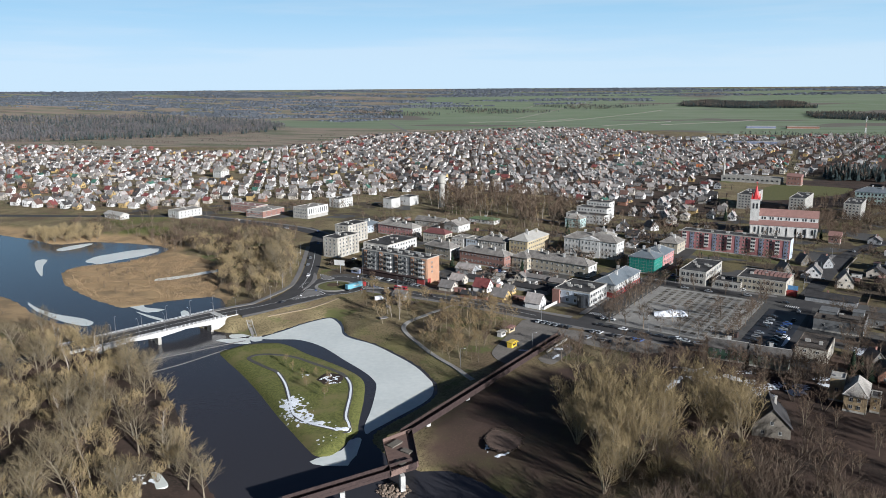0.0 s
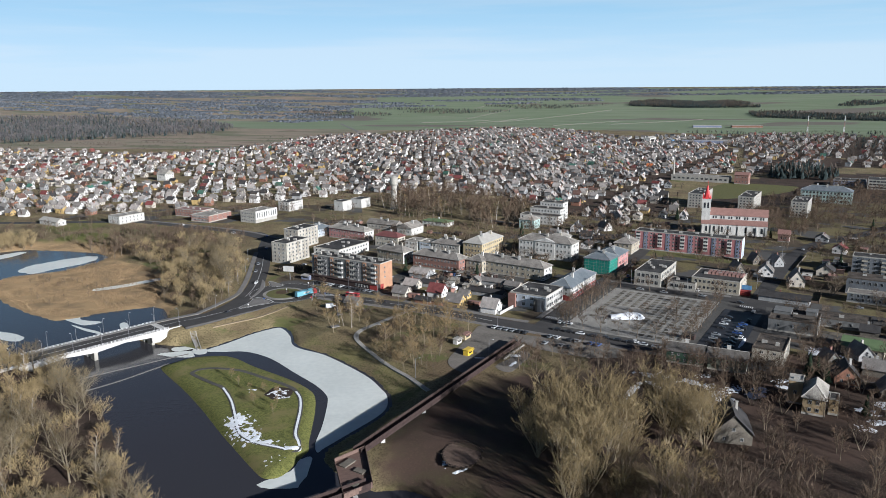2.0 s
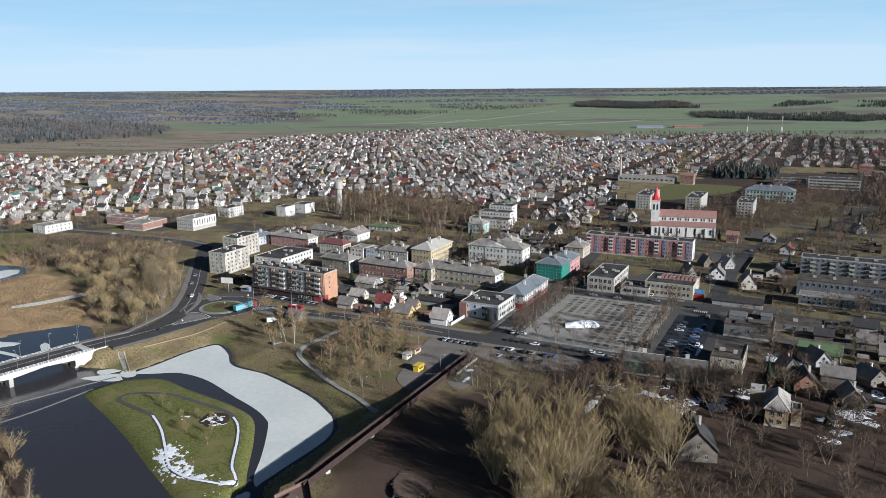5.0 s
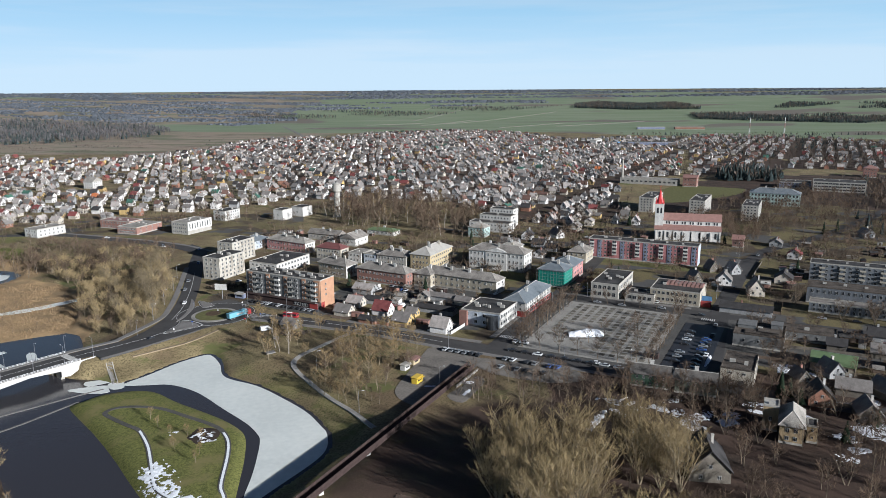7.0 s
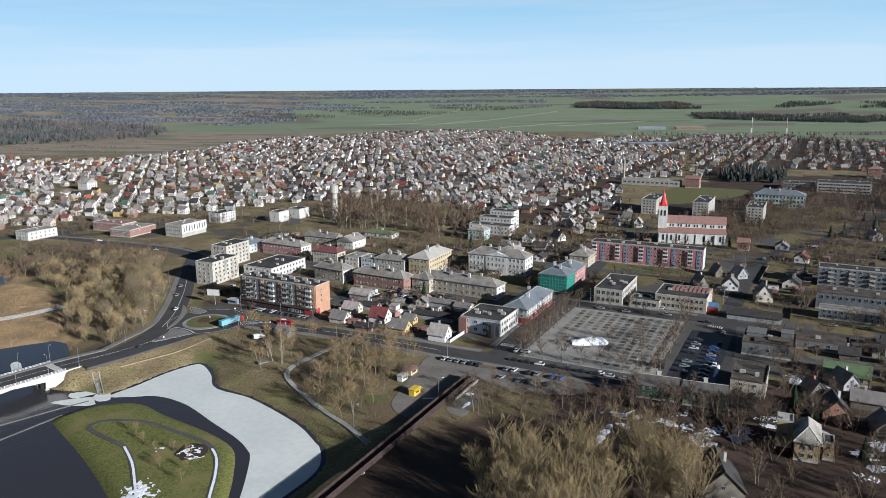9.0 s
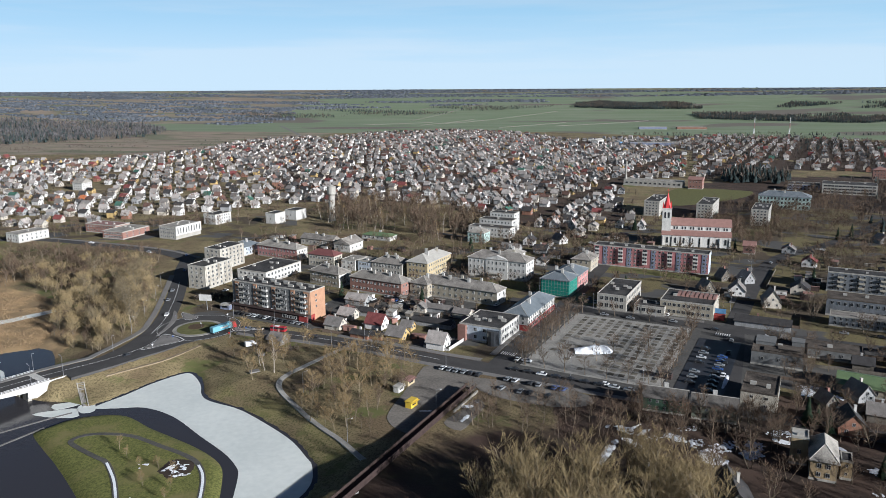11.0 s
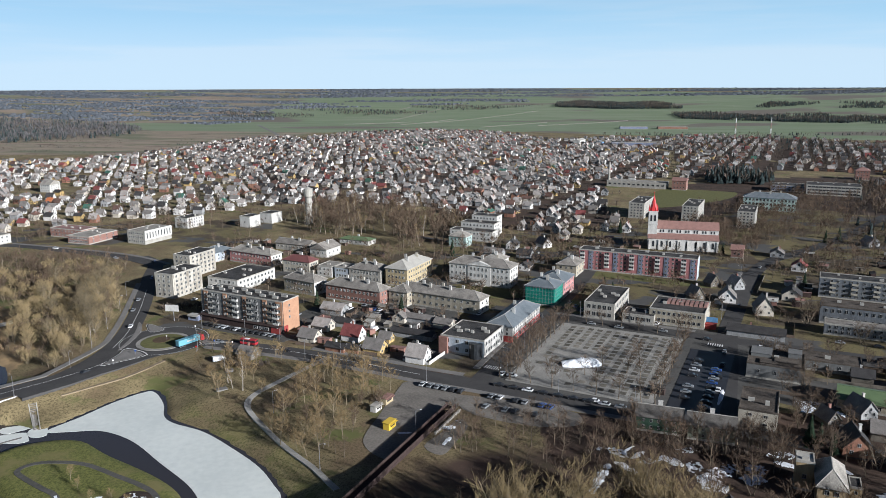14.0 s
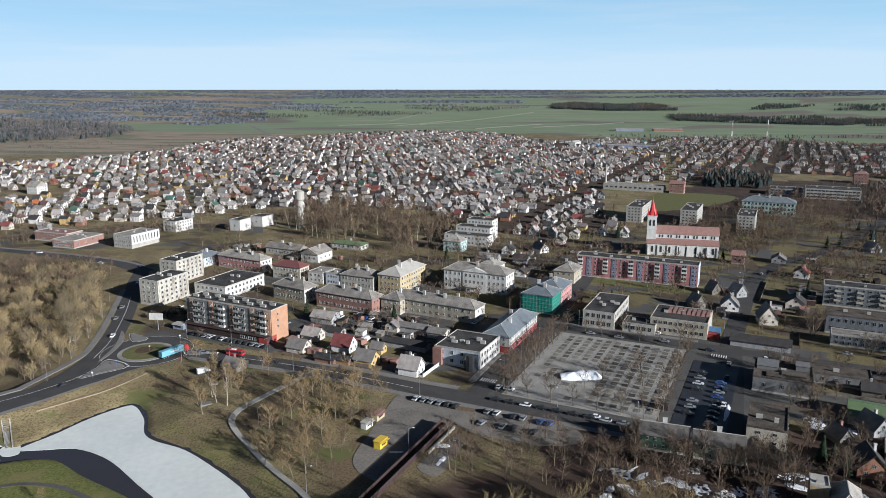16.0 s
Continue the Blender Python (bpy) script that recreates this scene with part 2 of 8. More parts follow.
def ground_material():
    """Land use from the sheet's own attributes (green, marsh, bare), broken up by noise at three sizes. Bare carries
    painted shade too.
    """
    m = bpy.data.materials.new("ground_cover")
    m.use_nodes = True
    n, l = m.node_tree.nodes, m.node_tree.links
    bs = n["Principled BSDF"]
    bs.inputs["Roughness"].default_value = 0.95
    bs.inputs["Specular IOR Level"].default_value = 0.2
    geo = n.new("ShaderNodeNewGeometry")
    def tex(scale, detail=5, rough=0.6, stretch=None):
        t = n.new("ShaderNodeTexNoise")
        t.inputs["Scale"].default_value, t.inputs["Detail"].default_value, t.inputs["Roughness"].default_value = scale, detail, rough
        src = geo.outputs["Position"]
        if stretch:
            mp = n.new("ShaderNodeMapping")
            mp.inputs["Rotation"].default_value, mp.inputs["Scale"].default_value = (0, 0, radians(stretch[0])), (stretch[1], stretch[2], 1)
            l.new(src, mp.inputs["Vector"])
            src = mp.outputs[0]
        l.new(src, t.inputs["Vector"])
        return t.outputs["Fac"]
    def ramp(v, lo, hi):
        r = n.new("ShaderNodeMapRange")
        r.interpolation_type = "SMOOTHSTEP"
        r.inputs["From Min"].default_value, r.inputs["From Max"].default_value = lo, hi
        l.new(v, r.inputs["Value"])
        return r.outputs[0]
    def mix(f, a, b):
        x = n.new("ShaderNodeMix")
        x.data_type = "RGBA"
        l.new(f, x.inputs["Factor"])
        for key, v in (("A", a), ("B", b)):
            if isinstance(v, tuple):
                x.inputs[key].default_value = (*v, 1)
            else:
                l.new(v, x.inputs[key])
        return x.outputs["Result"]
    def attr(name):
        a = n.new("ShaderNodeAttribute")
        a.attribute_name = name
        return a.outputs["Fac"]
    def plus(a, b, k):
        x = n.new("ShaderNodeMath")
        x.operation, x.inputs[1].default_value = "MULTIPLY_ADD", k
        l.new(b, x.inputs[0]), l.new(a, x.inputs[2])
        return x.outputs[0]
    mid, fine, broad = tex(0.06), tex(1.1, 6, .8), tex(0.004, 6)
    dry = mix(ramp(mid, .38, .62), (.175, .138, .075), (.255, .205, .11))
    dry = mix(ramp(tex(.025, 4), .45, .62), dry, (.150, .108, .066))
    dry = mix(ramp(fine, .46, .62), dry, (.075, .060, .030))
    dry = mix(ramp(tex(.045, 5, .6, (50, 1, 1.4)), .54, .66), dry, (.105, .110, .040))
    green = mix(ramp(fine, .38, .62), (.165, .165, .050), (.070, .080, .022))
    green = mix(ramp(mid, .50, .68), green, (.165, .145, .060))
    marsh = mix(ramp(mid, .35, .65), (.34, .235, .125), (.21, .15, .085))
    # dark soil and leaf litter, with tree shade worked into the tone
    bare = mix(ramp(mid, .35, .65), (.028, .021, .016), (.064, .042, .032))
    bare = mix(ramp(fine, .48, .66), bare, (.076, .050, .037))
    soil = mix(ramp(fine, .42, .62), (.088, .068, .046), (.050, .039, .027))
    worn = mix(ramp(tex(.035, 4, .55), .43, .54), soil, mix(ramp(fine, .4, .62), (.165, .132, .068), (.095, .085, .038)))
    worn = mix(ramp(tex(.028, 3, .5, (64, 1, 1.6)), .55, .60), worn, (.075, .073, .070))
    streak = tex(0.012, 5, .6, (30, 0.25, 1.6))
    # far greens stay pale and bluish: some haze is mixed into them
    field = mix(ramp(streak, .40, .62), (.142, .182, .105), (.178, .206, .136))
    field = mix(ramp(tex(.05, 3, .5, (30, .06, 1.4)), .64, .72), field, (.26, .25, .20))
    field = mix(ramp(tex(.0016, 3, .5, (20, 1, 2.2)), .56, .60), field, (.135, .118, .098))
    moor = mix(ramp(streak, .35, .65), (.27, .205, .16), (.20, .175, .125))
    moor = mix(ramp(tex(.02, 4), .58, .72), moor, (.27, .215, .165))
    moor = mix(ramp(tex(.005, 4, .6, (25, 1, 3.2)), .50, .58), moor, (.135, .140, .088))
    moor = mix(ramp(tex(.009, 3, .5, (25, 1, 4)), .58, .64), moor, (.145, .108, .085))
    noise_edge = plus(plus(attr("green"), mid, .5), fine, .35)
    c = mix(ramp(noise_edge, .75, 1.0), dry, green)
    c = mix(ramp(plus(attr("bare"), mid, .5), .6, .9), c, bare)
    c = mix(ramp(plus(attr("worn"), mid, .2), .5, .7), c, worn)
    c = mix(ramp(plus(attr("marsh"), mid, .5), .6, .9), c, marsh)
    c = mix(ramp(plus(attr("moor"), broad, .3), .5, .8), c, moor)
    c = mix(ramp(plus(attr("field"), broad, .3), .6, .7), c, field)
    l.new(c, bs.inputs["Base Color"])
    bp = n.new("ShaderNodeBump")
    bp.inputs["Strength"].default_value, bp.inputs["Distance"].default_value = 0.5, 0.3
    l.new(fine, bp.inputs["Height"])
    l.new(bp.outputs[0], bs.inputs["Normal"])
    return m


M["ground"] = ground_material()
# leafless grey-brown, greyed slightly further with haze in the tone
M["wood_grey"] = surf("wood_grey", (.118, .110, .110), (.066, .064, .068), 0.02, 0.95, vary=0.3, island=True)
# distance haze is put into this colour: bluish in place of bare brown
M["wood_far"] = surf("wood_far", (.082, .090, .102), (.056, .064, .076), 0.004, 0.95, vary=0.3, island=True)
M["twig_stuff"] = surf("twig_stuff", (.132, .092, .064), (.070, .050, .036), 0.02, 0.9, vary=0.3, island=True, fine=4)
M["bark_stuff"] = surf("bark_stuff", (.17, .138, .10), (.09, .072, .055), 0.05, 0.95, vary=0.3, island=True)
# near-black: the buildings' shadow on the car park is put into this colour
M["asphalt_shaded"] = surf("asphalt_shaded", (.024, .026, .032), (.016, .017, .022), 0.15, 0.6, 0.1, fine=18)
M["yard"] = surf("yard", (.10, .096, .09), (.062, .06, .056), 0.08, 0.9, 0.1, fine=12)
M["fence_wood"] = surf("fence_wood", (.16, .12, .09), (.10, .075, .06), 0.3, 0.9, 0.2)


# ---- mesh tools ----
class Shape:
    """Collects vertices and faces of one mesh, each face with a slot."""
    def __init__(self):
        self.v, self.f, self.s = [], [], []

    def face(self, pts, slot=0):
        k = len(self.v)
        self.v += [tuple(p) for p in pts]
        self.f.append(tuple(range(k, k + len(pts))))
        self.s.append(slot)

    def solid(self, verts, faces, slot=0):
        k = len(self.v)
        self.v += [tuple(p) for p in verts]
        self.f += [tuple(i + k for i in f) for f in faces]
        self.s += [slot] * len(faces)

    def box(self, x, y, z, sx, sy, sz, rz=0.0, slot=0, top=1.0):
        """A box standing on z, centred on x, y; top narrows its upper side."""
        c, s = math.cos(rz), math.sin(rz)
        vs = []
        for k, dz in ((1, 0), (top, sz)):
            for i, j in ((-1, -1), (1, -1), (1, 1), (-1, 1)):
                a, b = i * sx / 2 * k, j * sy / 2 * k
                vs.append((x + a * c - b * s, y + a * s + b * c, z + dz))
        self.solid(vs, [(3, 2, 1, 0), (4, 5, 6, 7), (0, 1, 5, 4), (1, 2, 6, 5), (2, 3, 7, 6), (3, 0, 4, 7)], slot)

    def tube(self, a, b, ra, rb, n=5, slot=0, cap=True):
        a, b = Vector(a), Vector(b)
        d = (b - a).normalized()
        u = d.orthogonal().normalized()
        w = d.cross(u)
        vs = [p + (u * math.cos(q) + w * math.sin(q)) * r for p, r in ((a, ra), (b, rb)) for q in [2 * math.pi * i / n for i in range(n)]]
        fs = [(i, (i + 1) % n, n + (i + 1) % n, n + i) for i in range(n)]
        if cap:
            fs += [tuple(range(n))[::-1], tuple(range(n, 2 * n))]
        self.solid(vs, fs, slot)

    def mesh(self, name, mats):
        me = bpy.data.meshes.new(name)
        me.from_pydata(self.v, [], self.f)
        for m in mats:
            me.materials.append(M[m])
        me.polygons.foreach_set("material_index", self.s)
        me.update()
        return me


def part(name, shape, mats, parent, label=""):
    """One mesh object under a thing or a part."""
    data = shape.mesh(name, [mats] if isinstance(mats, str) else mats) if isinstance(shape, Shape) else shape
    ob = new(name, data)
    ob.parent = parent
    if label:
        tagged(ob, label)
    return ob


def thing(name, label, category, m, group=""):
    """An empty at the base of a thing that parents its parts."""
    ob = new(name)
    ob.matrix_basis = m
    return tagged(ob, label, category, group)


def solo(name, shape, mats, label, category, m=None, group="", kind=""):
    """A thing made of one mesh."""
    ob = new(name, shape.mesh(name, [mats] if isinstance(mats, str) else mats))
    if m is not None:
        ob.matrix_basis = m
    return tagged(ob, label, category, group, kind)


def smooth(pts, n=8, closed=False):
    """Points of a Catmull-Rom curve through pts."""
    p = [Vector(q) for q in pts]
    k = len(p)
    out = []
    for i in range(k if closed else k - 1):
        a, b, c, d = (p[(i - 1) % k], p[i], p[(i + 1) % k], p[(i + 2) % k]) if closed else (p[max(i - 1, 0)], p[i], p[i + 1], p[min(i + 2, k - 1)])
        for j in range(n):
            t = j / n
            out.append(0.5 * (2 * b + (c - a) * t + (2 * a - 5 * b + 4 * c - d) * t * t + (3 * b - 3 * c + d - a) * t ** 3))
    if not closed:
        out.append(p[-1])
    return out


def inside(poly, x, y):
    """Which of the points x, y (arrays) lie in the polygon."""
    r = np.zeros(np.shape(x), bool)
    for (ax, ay), (bx, by) in zip(poly, np.roll(poly, -1, 0)):
        if ay != by:
            r ^= ((ay > y) != (by > y)) & (x < (bx - ax) * (y - ay) / (by - ay) + ax)
    return r


def far_from(line, x, y, closed=False):
    """Distance of points from a polyline."""
    d = np.full(np.shape(x), 1e9)
    pts = np.asarray(line, float)
    ends = np.roll(pts, -1, 0) if closed else pts[1:]
    for (ax, ay), (bx, by) in zip(pts, ends):
        dx, dy = bx - ax, by - ay
        t = np.clip(((x - ax) * dx + (y - ay) * dy) / (dx * dx + dy * dy + 1e-9), 0, 1)
        d = np.minimum(d, np.hypot(x - ax - t * dx, y - ay - t * dy))
    return d


def flat(pts):
    return np.array([(p[0], p[1]) for p in pts])


def step(v, lo, hi):
    t = np.clip((v - lo) / (hi - lo), 0, 1)
    return t * t * (3 - 2 * t)


# ---- the land: one sheet with the river basin, the pond, the road bank and far rising fields ----
WATER_Z = -5.0
ICE_EDGE = [(-145.9, 296), (-138.9, 307.7), (-131.9, 321), (-123.7, 331), (-118.8, 331.5), (-111, 320), (-106.5, 308.5), (-100.6, 302.2), (-87.3, 295), (-73.3, 282.4), (-60.3, 268.6), (-52.4, 256.4), (-49.3, 250.8), (-47.3, 240), (-49.5, 230.3),
            (-57.6, 214.9), (-63.6, 203.8), (-65.4, 200.4), (-67.7, 206.6), (-68.6, 218.5), (-70.1, 230.7), (-72.4, 243.9), (-74.9, 249.8), (-81.6, 258.8), (-94.6, 271.8), (-110.9, 288.1), (-125.5, 296.2), (-137.2, 295.5)]


def grown(pts, d):
    """A closed outline, run the way of the clock, set outwards by d."""
    out = []
    for i, (x, y) in enumerate(pts):
        (ax, ay), (bx, by) = pts[i - 1], pts[(i + 1) % len(pts)]
        n = math.hypot(bx - ax, by - ay)
        out.append((x - (by - ay) / n * d, y + (bx - ax) / n * d))
    return out


POND = smooth(grown(ICE_EDGE, 1.6), 4, True)
ISLAND = smooth([(-158.7, 272.4), (-156.2, 277.5), (-150.7, 284.8), (-140.8, 289.5), (-128.9, 289.5), (-114.8, 279), (-102.6, 271.1), (-90.6, 262.7), (-81.7, 254.4), (-77.1, 246.7), (-73.3, 232.2), (-70.9, 218.8), (-68.8, 206.6), (-67.3, 201.1), (-68.8, 195),
                 (-70.8, 185), (-73.8, 180.8), (-78.8, 180.5), (-83.2, 184.3), (-94.3, 197.2), (-106.8, 212.1), (-121.9, 231.1), (-137.6, 249.2), (-148.2, 260.3)], 4, True)
RIVER = smooth([(-262, 318), (-215, 322), (-178, 304), (-158, 301), (-140, 292), (-110, 276), (-84, 256), (-76, 225), (-62, 196), (-46, 178), (-30, 178), (-14, 168), (0, 150), (15, 100),
                (40, 20), (0, 0), (-40, 60), (-70, 120), (-100, 150), (-122, 178), (-150, 215), (-178, 246), (-205, 270), (-240, 285)], 5, True)
LAKE = smooth([(-520, 520), (-446, 510), (-405, 492), (-378, 506), (-315, 497), (-301, 475), (-309, 449), (-318, 437), (-335, 428), (-339, 412), (-329, 395), (-317, 380), (-298, 365), (-278, 351), (-258, 340), (-246, 336), (-237, 343),
               (-227, 352), (-204, 364), (-186, 340), (-194, 318), (-212, 296), (-251, 300), (-282, 312), (-330, 345), (-400, 370), (-520, 400)], 4, True)
MARSH = smooth([(-337, 412), (-333, 426), (-317, 435), (-309, 447), (-302, 467), (-269, 462), (-240, 440), (-215, 400), (-206, 367), (-219, 358), (-228, 353), (-238, 345), (-246, 338), (-258, 342), (-278, 353), (-297, 367), (-316, 381), (-327, 395)], 4, True)
BANK_ROAD = [(-420, -10, 0), (-300, 140, 1.2), (-262, 195, 1.6), (-226, 245, 1.8), (-190, 293, 1.8), (-174, 314, 1.6), (-160, 331, 1.0), (-150, 347, .5), (-146, 362, 0)]
# where houses stand, by quarter: outline, angle of the streets, spacing along and across
QUARTERS = [
    ([(-1250, 1400), (-868, 1320), (-616, 1262), (-520, 1400), (-330, 1180), (-205, 900), (-190, 770), (-250, 722), (-290, 705), (-345, 668), (-395, 640), (-480, 622), (-1000, 640)], -12, 17, 27),
    ([(-520, 1400), (-470, 1720), (-376, 1850), (-325, 1790), (-165, 1190), (-110, 1000), (-108, 800), (-185, 790), (-205, 900), (-330, 1180)], -26, 15, 25),
    ([(-312, 1780), (-215, 1985), (0, 2080), (150, 1975), (258, 1690), (384, 1690), (420, 1400), (305, 1010), (215, 960), (170, 800), (160, 640), (110, 635), (60, 655), (40, 690), (-10, 775), (-98, 800), (-100, 985)], -26, 16, 25),
    ([(360, 540), (480, 590), (760, 800), (680, 990), (540, 960), (500, 800), (420, 700), (370, 620)], -26, 27, 36),
    ([(384, 1690), (330, 1760), (471, 1752), (571, 1815), (690, 1805), (802, 1722), (900, 1590), (1250, 1500), (1250, 1000), (640, 1000), (560, 1180), (430, 1400)], -26, 19, 29),
    ([(300, 960), (430, 1390), (560, 1180), (640, 1000), (520, 1080), (400, 1070)], -26, 22, 30),
]
CHANNEL = smooth([(-154, 296), (-140, 299), (-124, 300), (-108, 292), (-94, 277), (-80, 263), (-74, 250), (-80, 250), (-92, 262), (-104, 271), (-118, 281), (-132, 290), (-148, 288)], 3, True)
H_TRUE = 120.0


def land_height(x, y):
    """Height of the ground at x, y (arrays)."""
    r = np.hypot(x, y)
    z = np.zeros_like(r)
    sd = np.full_like(r, 1e9)
    for poly in (POND, RIVER, LAKE, CHANNEL):
        p = flat(poly)
        d = far_from(p, x, y, True)
        sd = np.minimum(sd, np.where(inside(p, x, y), -d, d))
    pi = flat(ISLAND)
    di = far_from(pi, x, y, True)
    isl = np.where(inside(pi, x, y), di, -di)
    west = step(-x, 190, 260) * step(560 - y, 0, 60)
    top = -2.2 * west
    z = np.where(sd < 26, -4.95 + (top + 4.95) * step(sd, -5, 26), top)
    z = np.where(sd < 0, -5.3 - 2.5 * step(-sd, 0, 5), z)
    z = np.where(isl > -5, np.maximum(np.minimum(z, 9) * 0 - 7.8, -7.8 + 4.6 * step(isl, -5, 6)), z)
    z = np.where(isl > 0, -7.8 + 4.6 * step(isl, -5, 6) + 0.35 * step(isl, 4, 25), z)
    m = flat(MARSH)
    dm = far_from(m, x, y, True)
    dm = np.where(inside(m, x, y), dm, -dm)
    z = np.where(dm > -6, np.maximum(z, -5.75 + 1.05 * step(dm, -6, 5)), z)
    z = np.where((dm > 0) & (z > -4.6), -4.6, z)
    road = np.asarray(BANK_ROAD, float)
    dr = far_from(road[:, :2], x, y)
    k = np.argmin(np.hypot(x[..., None] - road[:, 0], y[..., None] - road[:, 1]), -1)
    rz = road[k, 2] - 0.25
    on_bridge = step(35 - np.abs((x + 195) * .6 + (y - 283) * .8), 0, 3)
    lift = step(17.5 - dr, 0, 9.5) * (1 - on_bridge) * (y > 100)
    z = z * (1 - lift) + rz * lift
    u = np.clip((r - 2500) / 2350, 0, 1)
    z = z + H_TRUE * (1 - np.exp(-1.83 * u ** 1.6)) * (y > 0)
    return z


def build_ground():
    ang = np.concatenate([np.radians(np.arange(40, 140, .36)), np.radians(np.arange(140, 400, 8))])
    rad = [60.0]
    while rad[-1] < 4950:
        rad.append(rad[-1] * (1.0078 if 110 < rad[-1] < 700 else 1.014))
    rad = np.array(rad)
    R, A = np.meshgrid(rad, ang, indexing="ij")
    x, y = R * np.cos(A), R * np.sin(A)
    z = land_height(x, y)
    nr, na = R.shape
    verts = np.stack([x, y, z], -1).reshape(-1, 3)
    i, j = np.meshgrid(np.arange(nr - 1), np.arange(na), indexing="ij")
    j2 = (j + 1) % na
    quads = np.stack([i * na + j, (i + 1) * na + j, (i + 1) * na + j2, i * na + j2], -1).reshape(-1, 4)
    verts = np.vstack([verts, [[0, 0, -7]]])
    fan = [(len(verts) - 1, k, (k + 1) % na) for k in range(na)]
    me = bpy.data.meshes.new("ground")
    me.from_pydata(verts.tolist(), [], quads.tolist() + fan)
    me.materials.append(M["ground"])
    me.polygons.foreach_set("use_smooth", [True] * len(me.polygons))
    X, Y = verts[:, 0], verts[:, 1]
    rr = np.hypot(X, Y)
    isl = inside(flat(ISLAND), X, Y)
    pond_d = far_from(flat(POND), X, Y, True)
    green = np.where(isl, .82, 0.) + .42 * step(30 - pond_d, 0, 24) * (~isl) * step(X + 118, 0, 22)
    for cx, cy, rad_, amount in ((24, 470, 26, .6), (150, 480, 40, .45), (290, 850, 42, .5), (-350, 533, 30, .95), (-385, 585, 50, .5), (110, 470, 25, .4), (-70, 600, 60, .35), (330, 600, 80, .3), (-62, 280, 20, .36), (280, 560, 40, .4), (-140, 325, 40, .12), (-24, 170, 28, .5)):
        green = np.maximum(green, amount * step(rad_ - np.hypot(X - cx, Y - cy), 0, rad_ * .6))
    marsh = np.where(inside(flat(MARSH), X, Y), 1., 0.)
    marsh = np.maximum(marsh, .7 * step(45 - far_from(flat(LAKE), X, Y, True), 0, 40) * (X < -190))
    # bare marks earth, and also paints shade from trees and houses
    bare = .62 * step(45 - np.hypot((X - 40) / 2.2, (Y - 215) / 1.2), 0, 30)
    bare = np.maximum(bare, .62 * step(50 - np.hypot((X - 26) * .9, (Y - 232) * .8), 0, 26))
    # long shadows over the park, put in as darker ground
    bare = np.maximum(bare, .36 * inside(np.array([(-56, 350), (0, 320), (62, 300), (62, 258), (-28, 248), (-44, 268)]), X, Y))
    bare = np.maximum(bare, .6 * step(62 - np.hypot((X + 2), (Y - 205) * .8), 0, 30))
    # dark garden earth and the shade between houses, in one tone
    for poly, deg, *_ in QUARTERS:
        bare = np.maximum(bare, (.3 if deg == -12 else .62) * inside(np.array(poly, float), X, Y))
    # shade below the green houses, painted as dark earth
    bare = np.maximum(bare, .8 * inside(np.array([(38, 300), (130, 290), (140, 240), (60, 230), (36, 262)]), X, Y))
    # leaf litter under the bank trees, their shade included in the colour
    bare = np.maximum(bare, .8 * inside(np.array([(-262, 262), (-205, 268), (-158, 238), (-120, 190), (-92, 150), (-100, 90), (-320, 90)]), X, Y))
    bare = np.maximum(bare, .10 * inside(np.array([(-130, 264), (-117, 252), (-106, 231), (-97, 214), (-86, 206), (-77, 208), (-82, 229), (-89, 247), (-100, 257), (-117, 267)]), X, Y))
    # town ground darkened in place of tree shadows
    bare = np.maximum(bare, .62 * inside(np.array([(-150, 405), (-120, 560), (60, 640), (350, 760), (520, 640), (300, 250), (110, 275), (20, 322), (-60, 376)]), X, Y))
    bare = np.maximum(bare, .75 * inside(np.array([(60, 250), (110, 275), (240, 300), (400, 420), (400, 180), (60, 160)]), X, Y))
    bare = np.maximum(bare, .7 * inside(np.array([(200, 560), (520, 640), (760, 830), (1250, 1000), (640, 1010), (430, 1010), (290, 940), (200, 760)]), X, Y))
    worn = 1. * inside(np.array([(-150, 405), (-120, 560), (-200, 600), (-420, 610), (-420, 650), (-180, 720), (60, 640), (350, 760), (520, 640), (400, 300), (230, 290), (140, 296), (60, 310), (20, 328), (-60, 378)]), X, Y)
    glade = inside(np.array([(-135, 570), (-150, 720), (20, 730), (40, 620), (-20, 575)]), X, Y)
    worn, bare = np.where(glade, 0, worn), np.where(glade, .1, bare)
    moor = step(Y - 1330, 0, 120) * step(-X, 250, 420) + step(rr - 1650, 0, 300) * step(X, 300, 500) * .2
    moor = np.clip(moor, 0, 1)
    west = inside(np.array([(-1700, 1120), (-1290, 1430), (-1010, 1600), (-782, 1851), (-800, 2100), (-1030, 2440), (-1500, 2560), (-1960, 2340), (-2600, 1700)], float), X, Y)
    edge = 2000 + 0.45 * np.maximum(-X - 300, 0) - 120 * step(X, 150, 500)
    field = step(rr - edge, 0, 60) * (1 - step(rr - 3900, 0, 700))
    field *= np.where(west, 0, 1) * (1 - .75 * step(rr - 2500, 0, 300) * step(-X, 500, 800))
    field = np.maximum(field, .9 * (step(rr - 4100, 0, 200)) * (np.sin(rr * .02 + X * .004) > .25))
    for name, a in (("green", green), ("marsh", marsh), ("bare", bare), ("worn", worn), ("moor", moor), ("field", field)):
        me.attributes.new(name, "FLOAT", "POINT").data.foreach_set("value", a.astype(np.float32))
    ob = new("ground", me)
    return tagged(ob, "dry winter grass, bare earth darkened by painted shade, green fields", "ground", kind="structure")


build_ground()


GX, GY = np.arange(-600, 302, 2.0), np.arange(0, 702, 2.0)
GZ = land_height(*np.meshgrid(GX, GY, indexing="ij"))


